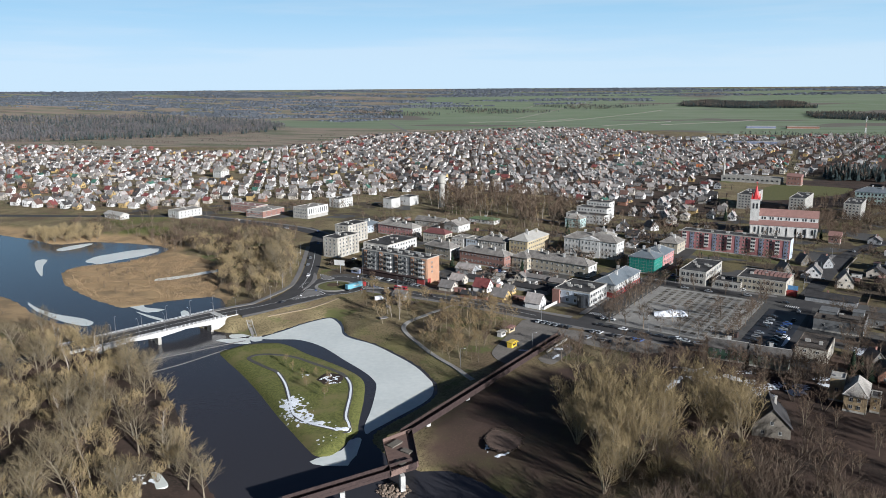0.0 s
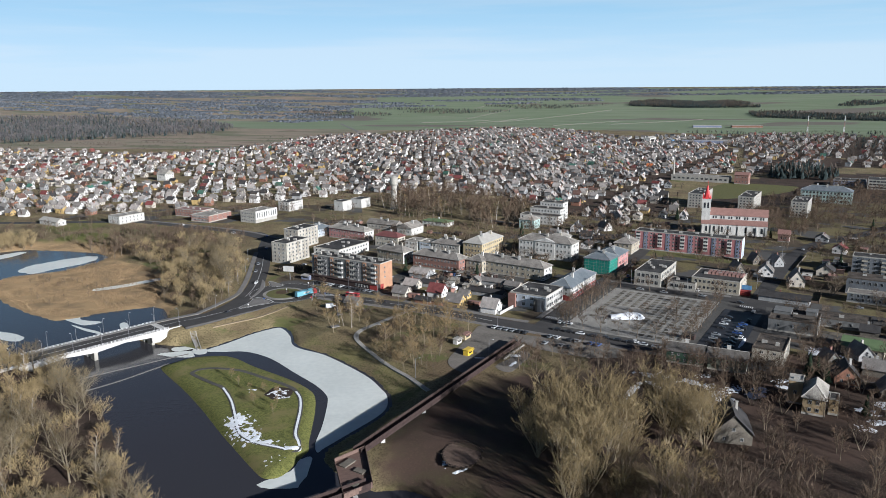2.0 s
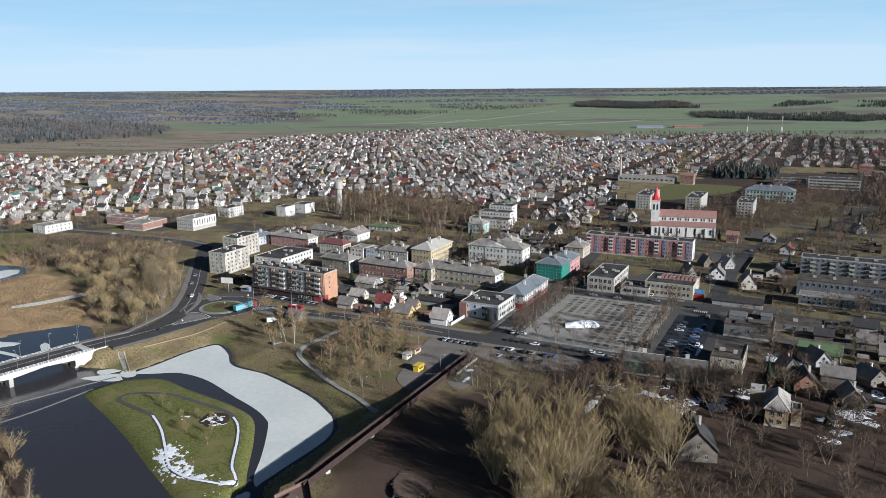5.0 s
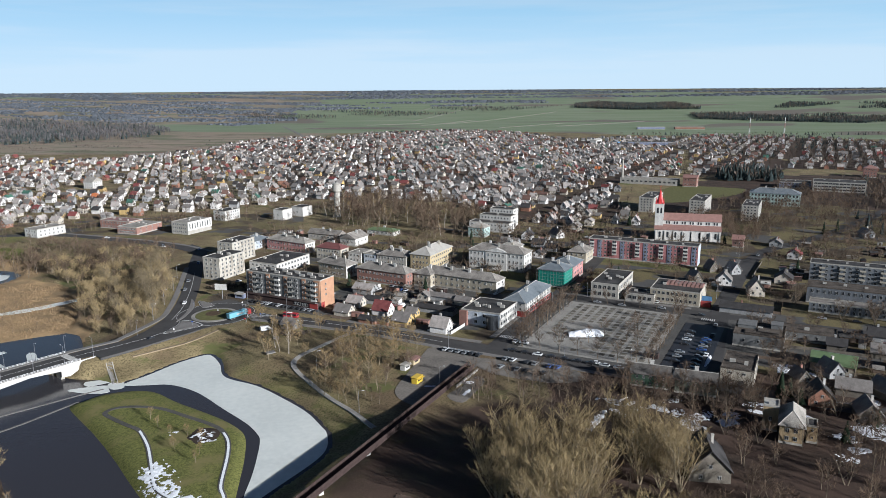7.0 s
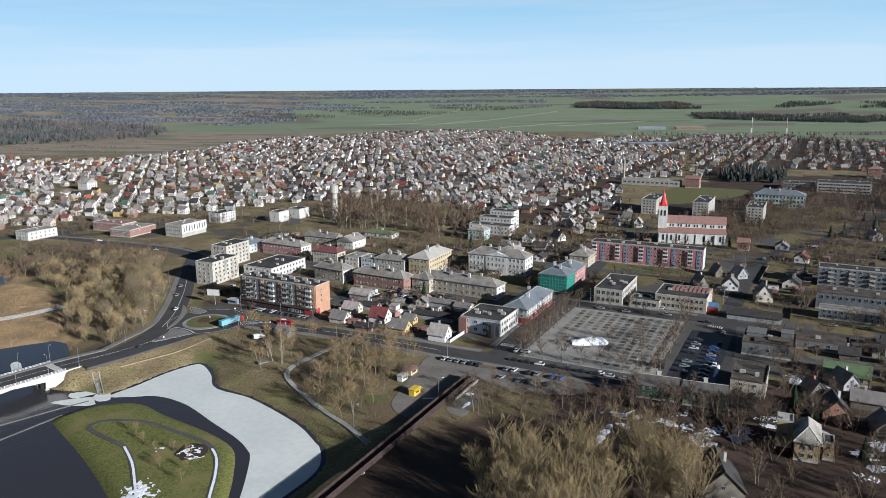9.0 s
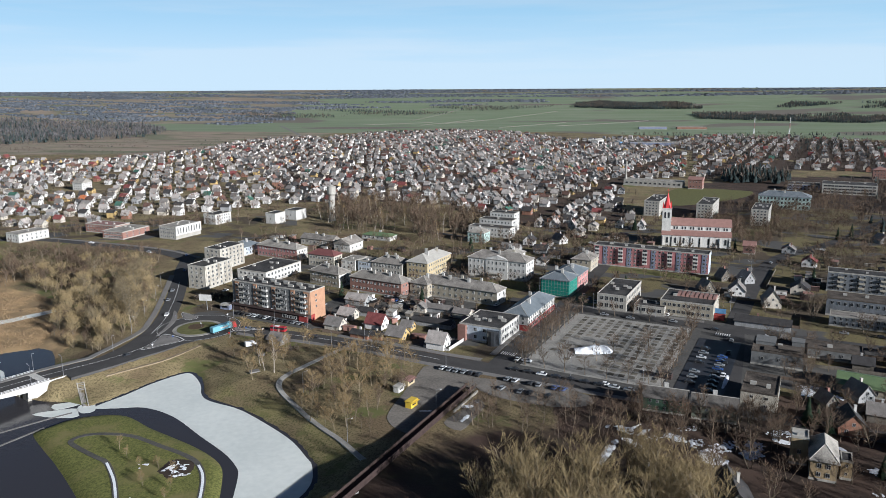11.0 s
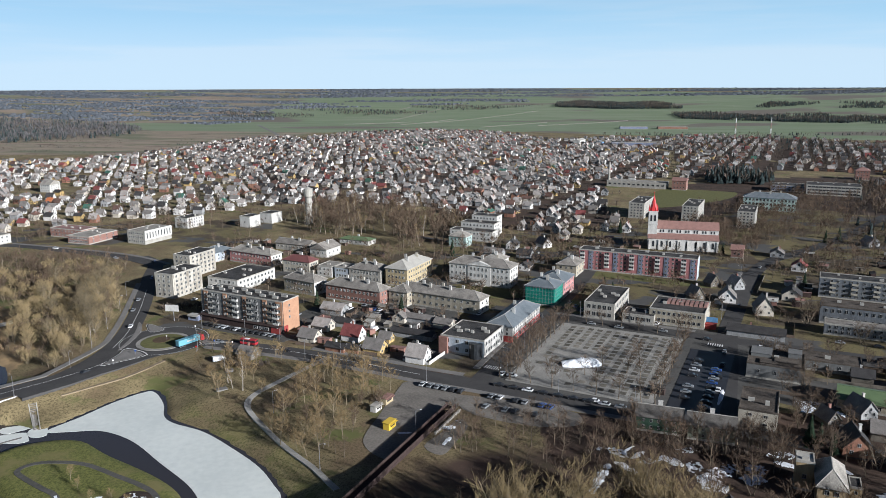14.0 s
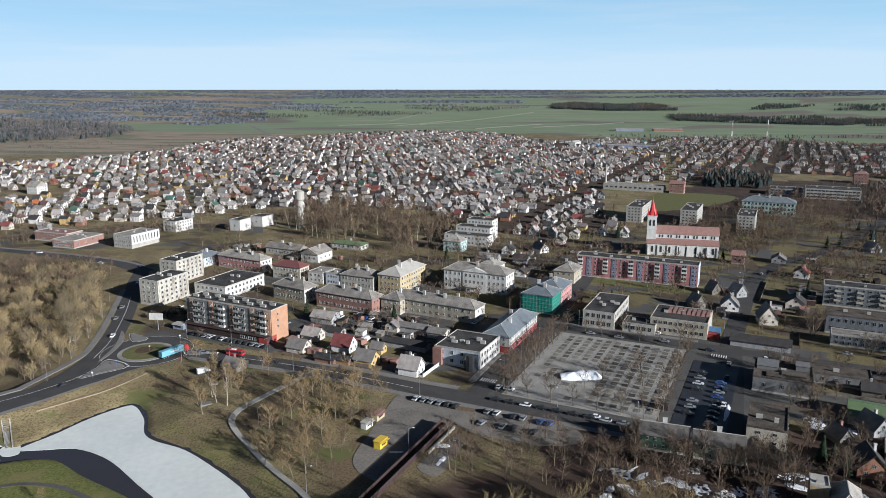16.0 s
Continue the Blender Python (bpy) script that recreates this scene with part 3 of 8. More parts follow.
def z_at(x, y):
    """Height of the ground near the town, from a two-metre grid."""
    if not (GX[0] <= x < GX[-1] and GY[0] <= y < GY[-1]):
        return 0.0
    i, j = int((x - GX[0]) / 2), int((y - GY[0]) / 2)
    a, b = (x - GX[i]) / 2, (y - GY[j]) / 2
    return float((GZ[i, j] * (1 - a) + GZ[i + 1, j] * a) * (1 - b) + (GZ[i, j + 1] * (1 - a) + GZ[i + 1, j + 1] * a) * b)


w = Shape()
w.face([(-620, -60, WATER_Z), (60, -60, WATER_Z), (60, 345, WATER_Z), (-100, 345, WATER_Z), (-180, 380, WATER_Z), (-290, 540, WATER_Z), (-620, 560, WATER_Z)])
solo("river_water", w, "water", "dark calm river and lake water", "water", kind="structure")


def sheet(name, pts, z, mat, label, category, thick=.08, n=5, kind="structure", jag=0.0):
    """A flat smooth-edged slab of ice, snow or paving."""
    p = smooth([(a, b, 0) for a, b in pts], n, True) if n else [Vector((a, b, 0)) for a, b in pts]
    if jag:
        c = sum(p, Vector()) / len(p)
        p = [q + (q - c) * random.uniform(-jag, jag) for q in p]
    s = Shape()
    k = len(p)
    s.v = [(q.x, q.y, z) for q in p] + [(q.x, q.y, z - thick) for q in p]
    s.f = [tuple(range(k))] + [(i, k + i, k + (i + 1) % k, (i + 1) % k) for i in range(k)]
    s.s = [0] * len(s.f)
    ar = sum(p[i].x * p[(i + 1) % k].y - p[(i + 1) % k].x * p[i].y for i in range(k))
    if ar < 0:
        s.f[0] = s.f[0][::-1]
    me = s.mesh(name, [mat])
    bm = bmesh.new()
    bm.from_mesh(me)
    bmesh.ops.triangulate(bm, faces=[f for f in bm.faces if len(f.verts) > 4])
    bm.to_mesh(me)
    bm.free()
    return tagged(new(name, me), label, category, kind=kind)


sheet("pond_ice", ICE_EDGE, WATER_Z + .06, "ice", "pale grey ice sheet covering the pond", "ice")
for pts in ([(-341, 440), (-344.8, 453), (-338, 467), (-324, 484), (-313, 488), (-307, 472), (-318, 451), (-327, 436)], [(-391.5, 475), (-388, 490), (-377, 500.7), (-375.6, 488), (-382, 472)],
            [(-376.4, 430), (-380.6, 441), (-373.4, 440), (-364, 423), (-344.4, 396), (-354, 404.5)], [(-310, 338), (-295, 327.4), (-278, 319), (-256, 313), (-246, 305.5), (-254, 303), (-273, 311), (-298, 326)], [(-79, 178), (-71, 187), (-70, 195), (-66, 196), (-65, 181), (-68, 176)],
            [(-167, 290), (-160.6, 293), (-152, 295), (-149, 287), (-161, 287.5)], [(-152.8, 297), (-148, 300), (-144, 293), (-148.7, 291)], [(-163.5, 299), (-152, 302), (-152.5, 299), (-160, 294)],
            [(-251, 343), (-240.7, 345.5), (-234, 338), (-221, 335.4), (-227.5, 329), (-241, 336)], [(-235, 329.4), (-225, 324.6), (-213.7, 319.5), (-209.5, 315.3), (-223, 321)], [(-209.6, 333), (-206.4, 334.6), (-199.4, 324.4), (-202.6, 322.8)]):
    sheet("ice_floe", pts, WATER_Z + .05, "ice", "thin pale ice floating on dark water", "ice", n=4, jag=.06)


# ---- roads, pavements, squares ----
def ribbon(name, pts, width, mat, label, category, lift=.06, n=6, thick=.12, closed=False):
    """A strip that follows a curve, lying on the land."""
    p = smooth([(a[0], a[1], a[2] if len(a) > 2 else 0) for a in pts], n, closed)
    s = Shape()
    k = len(p)
    for i, q in enumerate(p):
        t = (p[(i + 1) % k] - p[i - 1]) if closed else (p[min(i + 1, k - 1)] - p[max(i - 1, 0)])
        side = Vector((-t.y, t.x, 0)).normalized() * width / 2
        for o, dz in ((side, 0), (-side, 0), (side, -thick), (-side, -thick)):
            s.v.append((q.x + o.x, q.y + o.y, q.z + lift + dz))
    for i in range(k if closed else k - 1):
        a, b = 4 * i, 4 * ((i + 1) % k)
        s.f += [(a, a + 1, b + 1, b), (a + 2, a, b, b + 2), (a + 1, a + 3, b + 3, b + 1)]
    s.s = [0] * len(s.f)
    return solo(name, s, mat, label, category, kind="structure")


ROAD_W = [(a, b, c) for a, b, c in BANK_ROAD] + [(-146, 366, 0)]
ribbon("road_river", ROAD_W, 10.5, "asphalt", "dark asphalt two-lane road over the river", "road")
ribbon("road_lane", [(-165, 313, 1.6), (-156.1, 324.6, 1.3), (-153.2, 328.8, 1.1), (-150, 334.3, .9), (-146.2, 340.5, .7), (-141.9, 346.4, .5), (-137.8, 353.1, .3), (-134, 359.5, .1), (-128.7, 364.8, .05)], 7.5, "asphalt", "dark asphalt lane leading to the roundabout", "road", lift=.065, thick=1.2)
ribbon("road_north", [(-158, 334, .9), (-154, 352, .35), (-153, 372), (-155, 392), (-160, 415), (-167, 442), (-176, 472), (-186, 505), (-196, 540), (-214, 562)], 10, "asphalt", "asphalt road curving away from the roundabout", "road", lift=.075)
ribbon("road_west", [(-190, 534), (-228, 562), (-277, 583), (-336, 604), (-400, 600), (-470, 592), (-700, 575)], 10, "asphalt", "asphalt street past brick buildings", "road", lift=.09)
ribbon("road_main", [(-121, 382), (-90, 373), (-62, 363), (-33, 350), (-8, 337), (14, 327), (35, 317), (60, 305), (80, 296), (110, 282), (150, 262), (260, 215)], 10, "asphalt", "grey asphalt main street with parked cars", "road", lift=.08)
ribbon("road_square_west", [(14, 322), (35, 369), (56, 413), (100, 515), (110, 560)], 9, "asphalt", "asphalt side street along the paved square", "road", lift=.1)
ribbon("road_square_north", [(30, 433), (56, 419), (90, 402), (125, 385), (165, 366), (215, 343), (330, 290)], 9, "asphalt", "asphalt street along the paved square", "road", lift=.115)
ribbon("road_east", [(104, 292), (128, 350), (142, 386), (160, 422), (181, 463), (206, 507), (232, 541), (262, 564), (302, 598), (345, 640), (420, 720)], 9.5, "asphalt", "asphalt street rising between small houses", "road", lift=.13)
ribbon("road_church", [(203, 505), (150, 540), (100, 560), (40, 590), (-30, 640)], 6, "asphalt", "narrow asphalt lane behind the church", "road", lift=.07)
ribbon("road_far", [(-120, 1010), (-178, 1184), (-255, 1440), (-338, 1702), (-430, 2000), (-560, 2380)], 9, "paving", "straight asphalt road leaving the town", "road", lift=.3, thick=.4)
sheet("ring_road", [(-132.5 + 21 * math.cos(a), 382 + 21 * math.sin(a)) for a in [k * math.pi / 12 for k in range(24)]], .14, "asphalt", "asphalt ring of the roundabout", "road", n=2)
sheet("roundabout_island", [(-132.5 + 12.2 * math.cos(a), 380 + 12.8 * math.sin(a)) for a in [k * math.pi / 12 for k in range(24)]], .32, "paving_light", "raised kerbed roundabout island", "road", n=2, thick=.2)
M["lot_gravel"] = surf("lot_gravel", (.20, .182, .16), (.115, .105, .094), .12, .95, .3, fine=10)
M["rubble_track"] = surf("rubble_track", (.24, .19, .13), (.16, .125, .085), .4, .95, .3)
M["bed_earth"] = surf("bed_earth", (.10, .07, .045), (.06, .043, .03), .6, .95, .4)
M["lawn"] = surf("lawn", (.135, .128, .055), (.085, .088, .038), 0.4, 0.95, 0.4)
sheet("roundabout_lawn", [(-132.5 + 10.2 * math.cos(a), 380 + 10.4 * math.sin(a)) for a in [k * math.pi / 12 for k in range(24)]], .42, "lawn", "mown green lawn on the roundabout island", "lawn", n=2, thick=.1)
ribbon("bank_track", [(a, b, z_at(a, b)) for a, b in [(-123, 356), (-129.4, 347.5), (-135.4, 339.7), (-143.6, 329.5), (-151.6, 319.2)]], 1.8, "rubble_track", "trodden pale earth track along the road bank", "path", lift=.16, thick=.5)
sheet("roundabout_bed", [(-134 + 4 * math.cos(a), 382 + 4.5 * math.sin(a)) for a in [k * math.pi / 8 for k in range(16)]], .5, "bed_earth", "bare brown earth bed on the roundabout", "flower bed", n=2, thick=.1)
for pts in ([(-156, 410), (-152, 404), (-148.4, 392), (-147.6, 376), (-149.2, 368), (-150, 385), (-152.6, 398)], [(-149.5, 406), (-139.5, 399), (-144, 395)], [(-145, 368), (-134.5, 361.2), (-141.4, 354), (-147.5, 349.5), (-145.8, 360)],
            [(-113.5, 381), (-106.8, 379.4), (-100, 379), (-104.5, 377.4), (-111.5, 376.4)]):
    up = .35 if pts[0] == (-145, 368) else 0
    sheet("traffic_island", pts, .3 + up, "paving", "kerbed concrete traffic island between lanes", "road", n=3, thick=.25)
    cen = (sum(p[0] for p in pts) / len(pts), sum(p[1] for p in pts) / len(pts))
    if len(pts) == 7:
        continue
    sheet("island_edge_line", [(cen[0] + (a - cen[0]) * 1.22, cen[1] + (b - cen[1]) * 1.22) for a, b in pts], .165 + up, "paint_line", "white painted edge round a traffic island", "road marking", n=3, thick=.02)
    sheet("island_apron", [(cen[0] + (a - cen[0]) * 1.15, cen[1] + (b - cen[1]) * 1.15) for a, b in pts], .17 + up, "asphalt", "asphalt strip round a traffic island", "road", n=3, thick=.02)
ribbon("ring_line", [(-132.5 + 20.3 * math.cos(k * .2618), 382 + 20.3 * math.sin(k * .2618), .1) for k in range(24)], .2, "paint_line", "thin white line round the roundabout", "road marking", lift=.06, thick=.01, closed=True)
# pavements beside the carriageways
for x0, y0, x1, y1 in ((-161, 2648, 134, 3511), (-44, 2474, 398, 3030), (-160, 3115, 105, 4000), (-470, 2270, -164, 2160), (122, 2229, 358, 2502), (-120, 2380, 60, 2700), (300, 2300, 640, 2560), (-300, 2420, -80, 2560)):
    line_x, line_y = np.linspace(x0, x1, 14), np.linspace(y0, y1, 14)
    ribbon("field_track", list(zip(line_x, line_y, land_height(line_x, line_y))), 3.5, "lot_gravel", "pale dry track between green fields", "track", lift=.9, thick=1.4, n=2)


def beside(pts, d):
    p = [Vector((a[0], a[1], a[2] if len(a) > 2 else 0)) for a in pts]
    out = []
    for i, q in enumerate(p):
        t = p[min(i + 1, len(p) - 1)] - p[max(i - 1, 0)]
        s = Vector((-t.y, t.x, 0)).normalized() * d
        out.append((q.x + s.x, q.y + s.y, q.z))
    return out


for pts, d in (([(-62, 363), (-33, 350), (-8, 337), (8, 330)], 7.2), ([(-108, 379), (-62, 363), (-33, 350), (-8, 337), (14, 327), (35, 317), (60, 305), (80, 296)], -7.0),
               ([(-226, 245, 1.8), (-190, 293, 1.8), (-174, 314, 1.6), (-160, 331, 1.0)], 7.6), ([(-160, 333, .8), (-153, 372), (-155, 392), (-160, 415), (-167, 442), (-180, 490)], 7.2),
               ([(22, 340), (35, 369), (54, 409)], 6.6), ([(60, 416), (90, 402), (125, 385)], 6.8), ([(-190, 534), (-228, 562), (-277, 583), (-336, 604)], -7), ([(160, 422), (182, 466), (203, 505)], 6.6)):
    ribbon("pavement", beside(pts, d), 3, "paving", "pale concrete pavement beside the road", "pavement", lift=.22, thick=.3)
# footpaths through the park and over the island
PARK_PATH = smooth([(-50, 358, 0), (-54, 351, 0), (-60, 341, 0), (-67, 329, 0), (-72.5, 319, 0), (-74.5, 311, 0), (-71, 303, 0), (-64, 293, 0), (-56, 282, 0), (-48, 272, 0), (-40, 262, 0), (-31, 248, 0)], 3)
ribbon("park_path", [(q.x, q.y, z_at(q.x, q.y)) for q in PARK_PATH], 2.6, "path_slab", "pale concrete path through the winter park", "path", lift=.16, thick=.5, n=2)
ISLE_PATH = [(-138.1, 263.2), (-131.9, 257.9), (-124.3, 252.6), (-118, 248.1), (-110.2, 236.5), (-103.3, 222.8), (-96.5, 209.4), (-88.5, 202.6), (-79.8, 199.6), (-72.5, 198), (-73, 203.9), (-76.1, 210.8), (-79.6, 229), (-82.8, 240.3), (-87.9, 249.1), (-94.7, 254.7),
             (-104.4, 260.3), (-118, 267.8), (-129.6, 269.2), (-136.2, 267.6)]
ribbon("island_path", [(a, b, z_at(a, b)) for a, b in ISLE_PATH], 1.9, "yard", "grey gravel loop path on the island", "path", lift=.12, closed=True)
ribbon("snow_on_path", [(a, b, z_at(a, b) + .1) for a, b in [(-118, 248.1), (-110.2, 236.5), (-103.3, 222.8), (-96.5, 209.4), (-88.5, 202.6), (-79.8, 199.6), (-71.5, 198.5), (-73, 203.9), (-76.1, 210.8), (-79.6, 229), (-82.8, 240.3), (-86.5, 247)]], .85, "snow", "trodden snow lying along the path", "snow", lift=.14)


def snow_patch(x, y, rx, ry, rot=0., z=None, seed=0, name="snow_patch", label="patch of old melting snow on the grass", h=.25, lobes=.35):
    """A low ragged mound of old snow."""
    rnd = random.Random(seed)
    s = Shape()
    rings, n = 4, 30
    ph = [rnd.uniform(0, 6.3) for _ in range(4)]
    base = z_at(x, y) if z is None else z
    for k in range(rings + 1):
        q = k / rings
        for i in range(n):
            a = 2 * math.pi * i / n
            e = 1 + lobes * (math.sin(2 * a + ph[0]) * .4 + math.sin(3 * a + ph[1]) * .5 + math.sin(7 * a + ph[2]) * .35 + math.sin(11 * a + ph[3]) * .25)
            px, py = q * rx * e * math.cos(a), q * ry * e * math.sin(a)
            wx, wy = x + px * math.cos(rot) - py * math.sin(rot), y + px * math.sin(rot) + py * math.cos(rot)
            g = z_at(wx, wy) if z is None and k else base
            s.v.append((wx, wy, g - .05 + .12 * (q < 1) + h * (1 - q * q) * (.85 + .7 * noise.noise(Vector((px * .35, py * .35, seed))))))
    for k in range(rings):
        for i in range(n):
            a, b = k * n + i, k * n + (i + 1) % n
            s.f.append((a, a + n, b + n, b))
    s.s = [0] * len(s.f)
    ob = solo(name, s, "snow", label, "snow", kind="structure")
    ob.data.polygons.foreach_set("use_smooth", [True] * len(ob.data.polygons))
    return ob


def snow_field(x, y, rx, ry, rot, cut, seed, cell=.32, freq=.8, h=.3, lift=.06, lean=0.0, label="ragged remains of snow on the grass"):
    """Torn snow: what is left of a sheet where noise runs high, thicker inside."""
    nx, ny = int(2 * rx / cell) + 1, int(2 * ry / cell) + 1
    s, ids, val = Shape(), {}, {}
    for i in range(nx):
        for j in range(ny):
            px, py = -rx + i * cell, -ry + j * cell
            wx, wy = x + px * math.cos(rot) - py * math.sin(rot), y + px * math.sin(rot) + py * math.cos(rot)
            v = noise.fractal(Vector((wx * freq, wy * freq, seed * 7.3)), 1.0, 2.0, 4) * .6 - max(0, math.hypot(px / rx, py / ry) - .55) * 1.6 + lean * py / ry
            val[i, j] = (v - cut, wx, wy)
    for i in range(nx - 1):
        for j in range(ny - 1):
            q = [(i, j), (i + 1, j), (i + 1, j + 1), (i, j + 1)]
            if sum(val[k][0] > 0 for k in q) < 3:
                continue
            for k in q:
                if k not in ids:
                    ids[k] = len(s.v)
                    v, wx, wy = val[k]
                    s.v.append((wx, wy, z_at(wx, wy) + lift + h * min(max(v, 0), .5)))
            s.f.append(tuple(ids[k] for k in q))
            s.s.append(0)
    if s.f:
        solo("snow_remains", s, "snow", label, "snow", kind="structure")


snow_field(-96.5, 215, 18, 8, 2.13, -.02, 1, cell=.26, freq=.6, lean=.34), snow_field(-89, 206, 11, 4.5, 2.5, 0, 21, cell=.26, freq=.6, lean=.3), snow_field(-84, 203, 11, 3, -.2, -.04, 2, freq=.5), snow_field(-93.5, 244.5, 6.8, 7, .2, .02, 3, cell=.26, freq=.6, h=.4, lift=.3), snow_field(-104, 246, 6, 3, .2, .14, 4, freq=.5)
snow_field(-101, 220, 6, 3.6, 2.1, -.3, 14, freq=.5), snow_field(-90, 240.5, 4, 1.2, .4, -.2, 15), snow_field(-74, 199.5, 5, 2.2, .1, -.25, 16)
snow_field(-95, 205, 12, 5, 2.2, .16, 5), snow_field(-78, 190, 8, 5, 1., .2, 6), snow_field(-137, 154, 4, 3, .2, 0, 7), snow_field(-125, 152, 7, 5, 0, .1, 8)
mound = Shape()
for k in range(5):
    for i in range(20):
        e, q = 2 * math.pi * i / 20, k / 4
        mound.v.append((-93.5 + 6.2 * q * math.cos(e), 244.3 + 6.8 * q * math.sin(e), z_at(-93.5, 244.3) + .35 * (1 - q * q) + .1 * math.sin(5 * e + k) * q - .04))
mound.f = [(k * 20 + i, k * 20 + 20 + i, k * 20 + 20 + (i + 1) % 20, k * 20 + (i + 1) % 20) for k in range(4) for i in range(20)]
mound.s = [0] * len(mound.f)
M["earth_dark"] = surf("earth_dark", (.035, .026, .022), (.055, .042, .034), .6, .95, .5)
solo("earth_mound", mound, "earth_dark", "dark bare earth mound flecked with snow", "mound", kind="structure")
# the paved square: concrete slabs with rows of dark beds, aligned with the town's streets
TOWN = radians(-26)
U, N = Vector((math.cos(TOWN), math.sin(TOWN), 0)), Vector((-math.sin(TOWN), math.cos(TOWN), 0))
def town(c, a, b, z=0.0):
    """A place a metres along and b metres across the streets from c."""
    q = Vector((*c, 0)) + U * a + N * b
    return q.x, q.y, z


SQ = (73, 355)
plaza = sheet("square_paving", [town(SQ, a, b)[:2] for a, b in ((-30, -42), (30, -42), (30, 42), (-30, 42))], .16, "paving_light", "pale concrete slab paving of the town square", "pavement", n=0, thick=.2)
sheet("block_paving", [town(SQ, a, b)[:2] for a, b in ((-41, -50), (62, -50), (62, 60), (-41, 60))], .045, "yard", "worn grey asphalt round the square", "road", n=0)
sheet("tree_strip", [town(SQ, a, b)[:2] for a, b in ((30.3, -44), (34.7, -44), (34.7, 42), (30.3, 42))], .15, "yard", "paved strip with trees beside the square", "pavement", n=0)
sheet("street_lane", [town(SQ, a, b)[:2] for a, b in ((-44, -58), (62, -58), (62, -47.5), (-44, -47.5))], .105, "asphalt", "wide asphalt lane before the square", "road", n=0)
sheet("street_lot", [(8, 316), (45.7, 303), (53, 294), (50, 288), (36.3, 287), (14.2, 296.5), (7, 308)], .12, "lot_gravel", "worn asphalt car park below the main street", "road", n=2)
sheet("car_park", [town(SQ, a, b)[:2] for a, b in ((35, -44), (54, -44), (54, 30), (35, 30))], .17, "asphalt_shaded", "asphalt car park beside the square, shadow in its colour", "road", n=0, thick=.2)
sheet("yard_paving", [(-52, 430), (-2, 448), (14, 402), (6, 396), (-28, 398), (-74, 408), (-70, 436)], .05, "yard", "worn asphalt yard behind the shops", "road", n=2)
sheet("flats_car_park", [town((-100, 394), a, b)[:2] for a, b in ((-28, -3), (30, -3), (30, 8), (-28, 8))], .06, "yard", "worn asphalt car park before the flats", "road", n=0)
sheet("stores_yard", [(122, 322), (150, 330), (190, 325), (182, 305), (140, 300)], .05, "yard", "rough yard between stores", "road", n=2)
sheet("clinic_lawn", [(8, 470), (30, 452), (52, 455), (48, 470), (20, 480)], .05, "lawn", "green lawn before the hospital", "lawn", n=3)
sheet("block_lawn", [(100, 502), (160, 472), (166, 480), (104, 512)], .05, "lawn", "green lawn before the pink flats", "lawn", n=3)
sheet("school_lawn", [(225, 770), (300, 815), (335, 860), (330, 880), (262, 900), (215, 800)], .05, "lawn", "mown green sports lawn", "lawn", n=3)
sheet("gravel_lot", [(-12, 330), (6, 320), (8, 306), (-1, 290), (-10, 272), (-15.5, 264), (-22, 268), (-26, 276), (-25.3, 285), (-22.5, 296), (-17.5, 317)], .14, "lot_gravel", "worn gravel parking lot", "road", n=3)
def snow_heap(bumps, z, cell=.45):
    """Ploughed snow: several lumps run together, with a torn foot and a broken top."""
    xs, ys = [q[0] for q in bumps], [q[1] for q in bumps]
    s, ids, val = Shape(), {}, {}
    nx, ny = int((max(xs) - min(xs) + 14) / cell), int((max(ys) - min(ys) + 14) / cell)
    for i in range(nx):
        for j in range(ny):
            x, y = min(xs) - 7 + i * cell, min(ys) - 7 + j * cell
            f = max(h * (1 - ((x - a) / p) ** 2 - ((y - b) / q) ** 2) for a, b, p, q, h in bumps)
            val[i, j] = (x, y, min(f, 3.0) + .26 * noise.fractal(Vector((x * .4, y * .4, 4)), 1.0, 2.0, 4))
    for i in range(nx - 1):
        for j in range(ny - 1):
            q = [(i, j), (i + 1, j), (i + 1, j + 1), (i, j + 1)]
            if max(val[k][2] for k in q) <= 0:
                continue
            for k in q:
                if k not in ids:
                    ids[k] = len(s.v)
                    s.v.append((val[k][0], val[k][1], z - .1 + max(val[k][2], 0)))
            s.f.append(tuple(ids[k] for k in q))
            s.s.append(0)
    ob = solo("snow_heap", s, "snow", "large heap of cleared white snow on the square", "snow", kind="structure")
    ob.data.polygons.foreach_set("use_smooth", [True] * len(ob.data.polygons))


snow_heap([(61, 347.5, 10.5, 4.4, 2.1), (64, 347.8, 7, 4.8, 2.9), (67, 347.6, 4.8, 4.2, 2.8)], .16)
bed = Shape()
bed.box(0, 0, 0, 2.5, 2.9, .10)
bed_mesh = bed.mesh("paving_bed", ["turf_strip"])
for i in range(12):
    for j in range(17):
        a, b = -23 + i * 4.5, -35 + j * 4.5
        if math.hypot((a + 10) / 11, (b + 1) / 7.5) < 1 or (i < 2 and j < 4) or (i < 6 and j < 6 and (i * 5 + j * 3) % 4):
            continue
        ob = part("paving_bed", bed_mesh, "", plaza)
        ob.matrix_basis = Matrix.Translation(town(SQ, a, b, .155)) @ pose(0, 0, 0, 0, 0, -26)
# markings
line = Shape()
line.box(0, 0, 0, .5, 3.6, .012)
stripe = line.mesh("stripe", ["paint_line"])
def crossing(x, y, rz, n=7, lift=.15):
    root = tagged(thing("zebra_crossing", "worn white zebra crossing stripes", "road marking", pose(x, y, lift, 0, 0, rz)), kind="structure")
    for i in range(n):
        part("stripe", stripe, "", root).location = ((i - n / 2) * 1.05, 0, 0)


crossing(24, 344, -26), crossing(131, 371, -26)
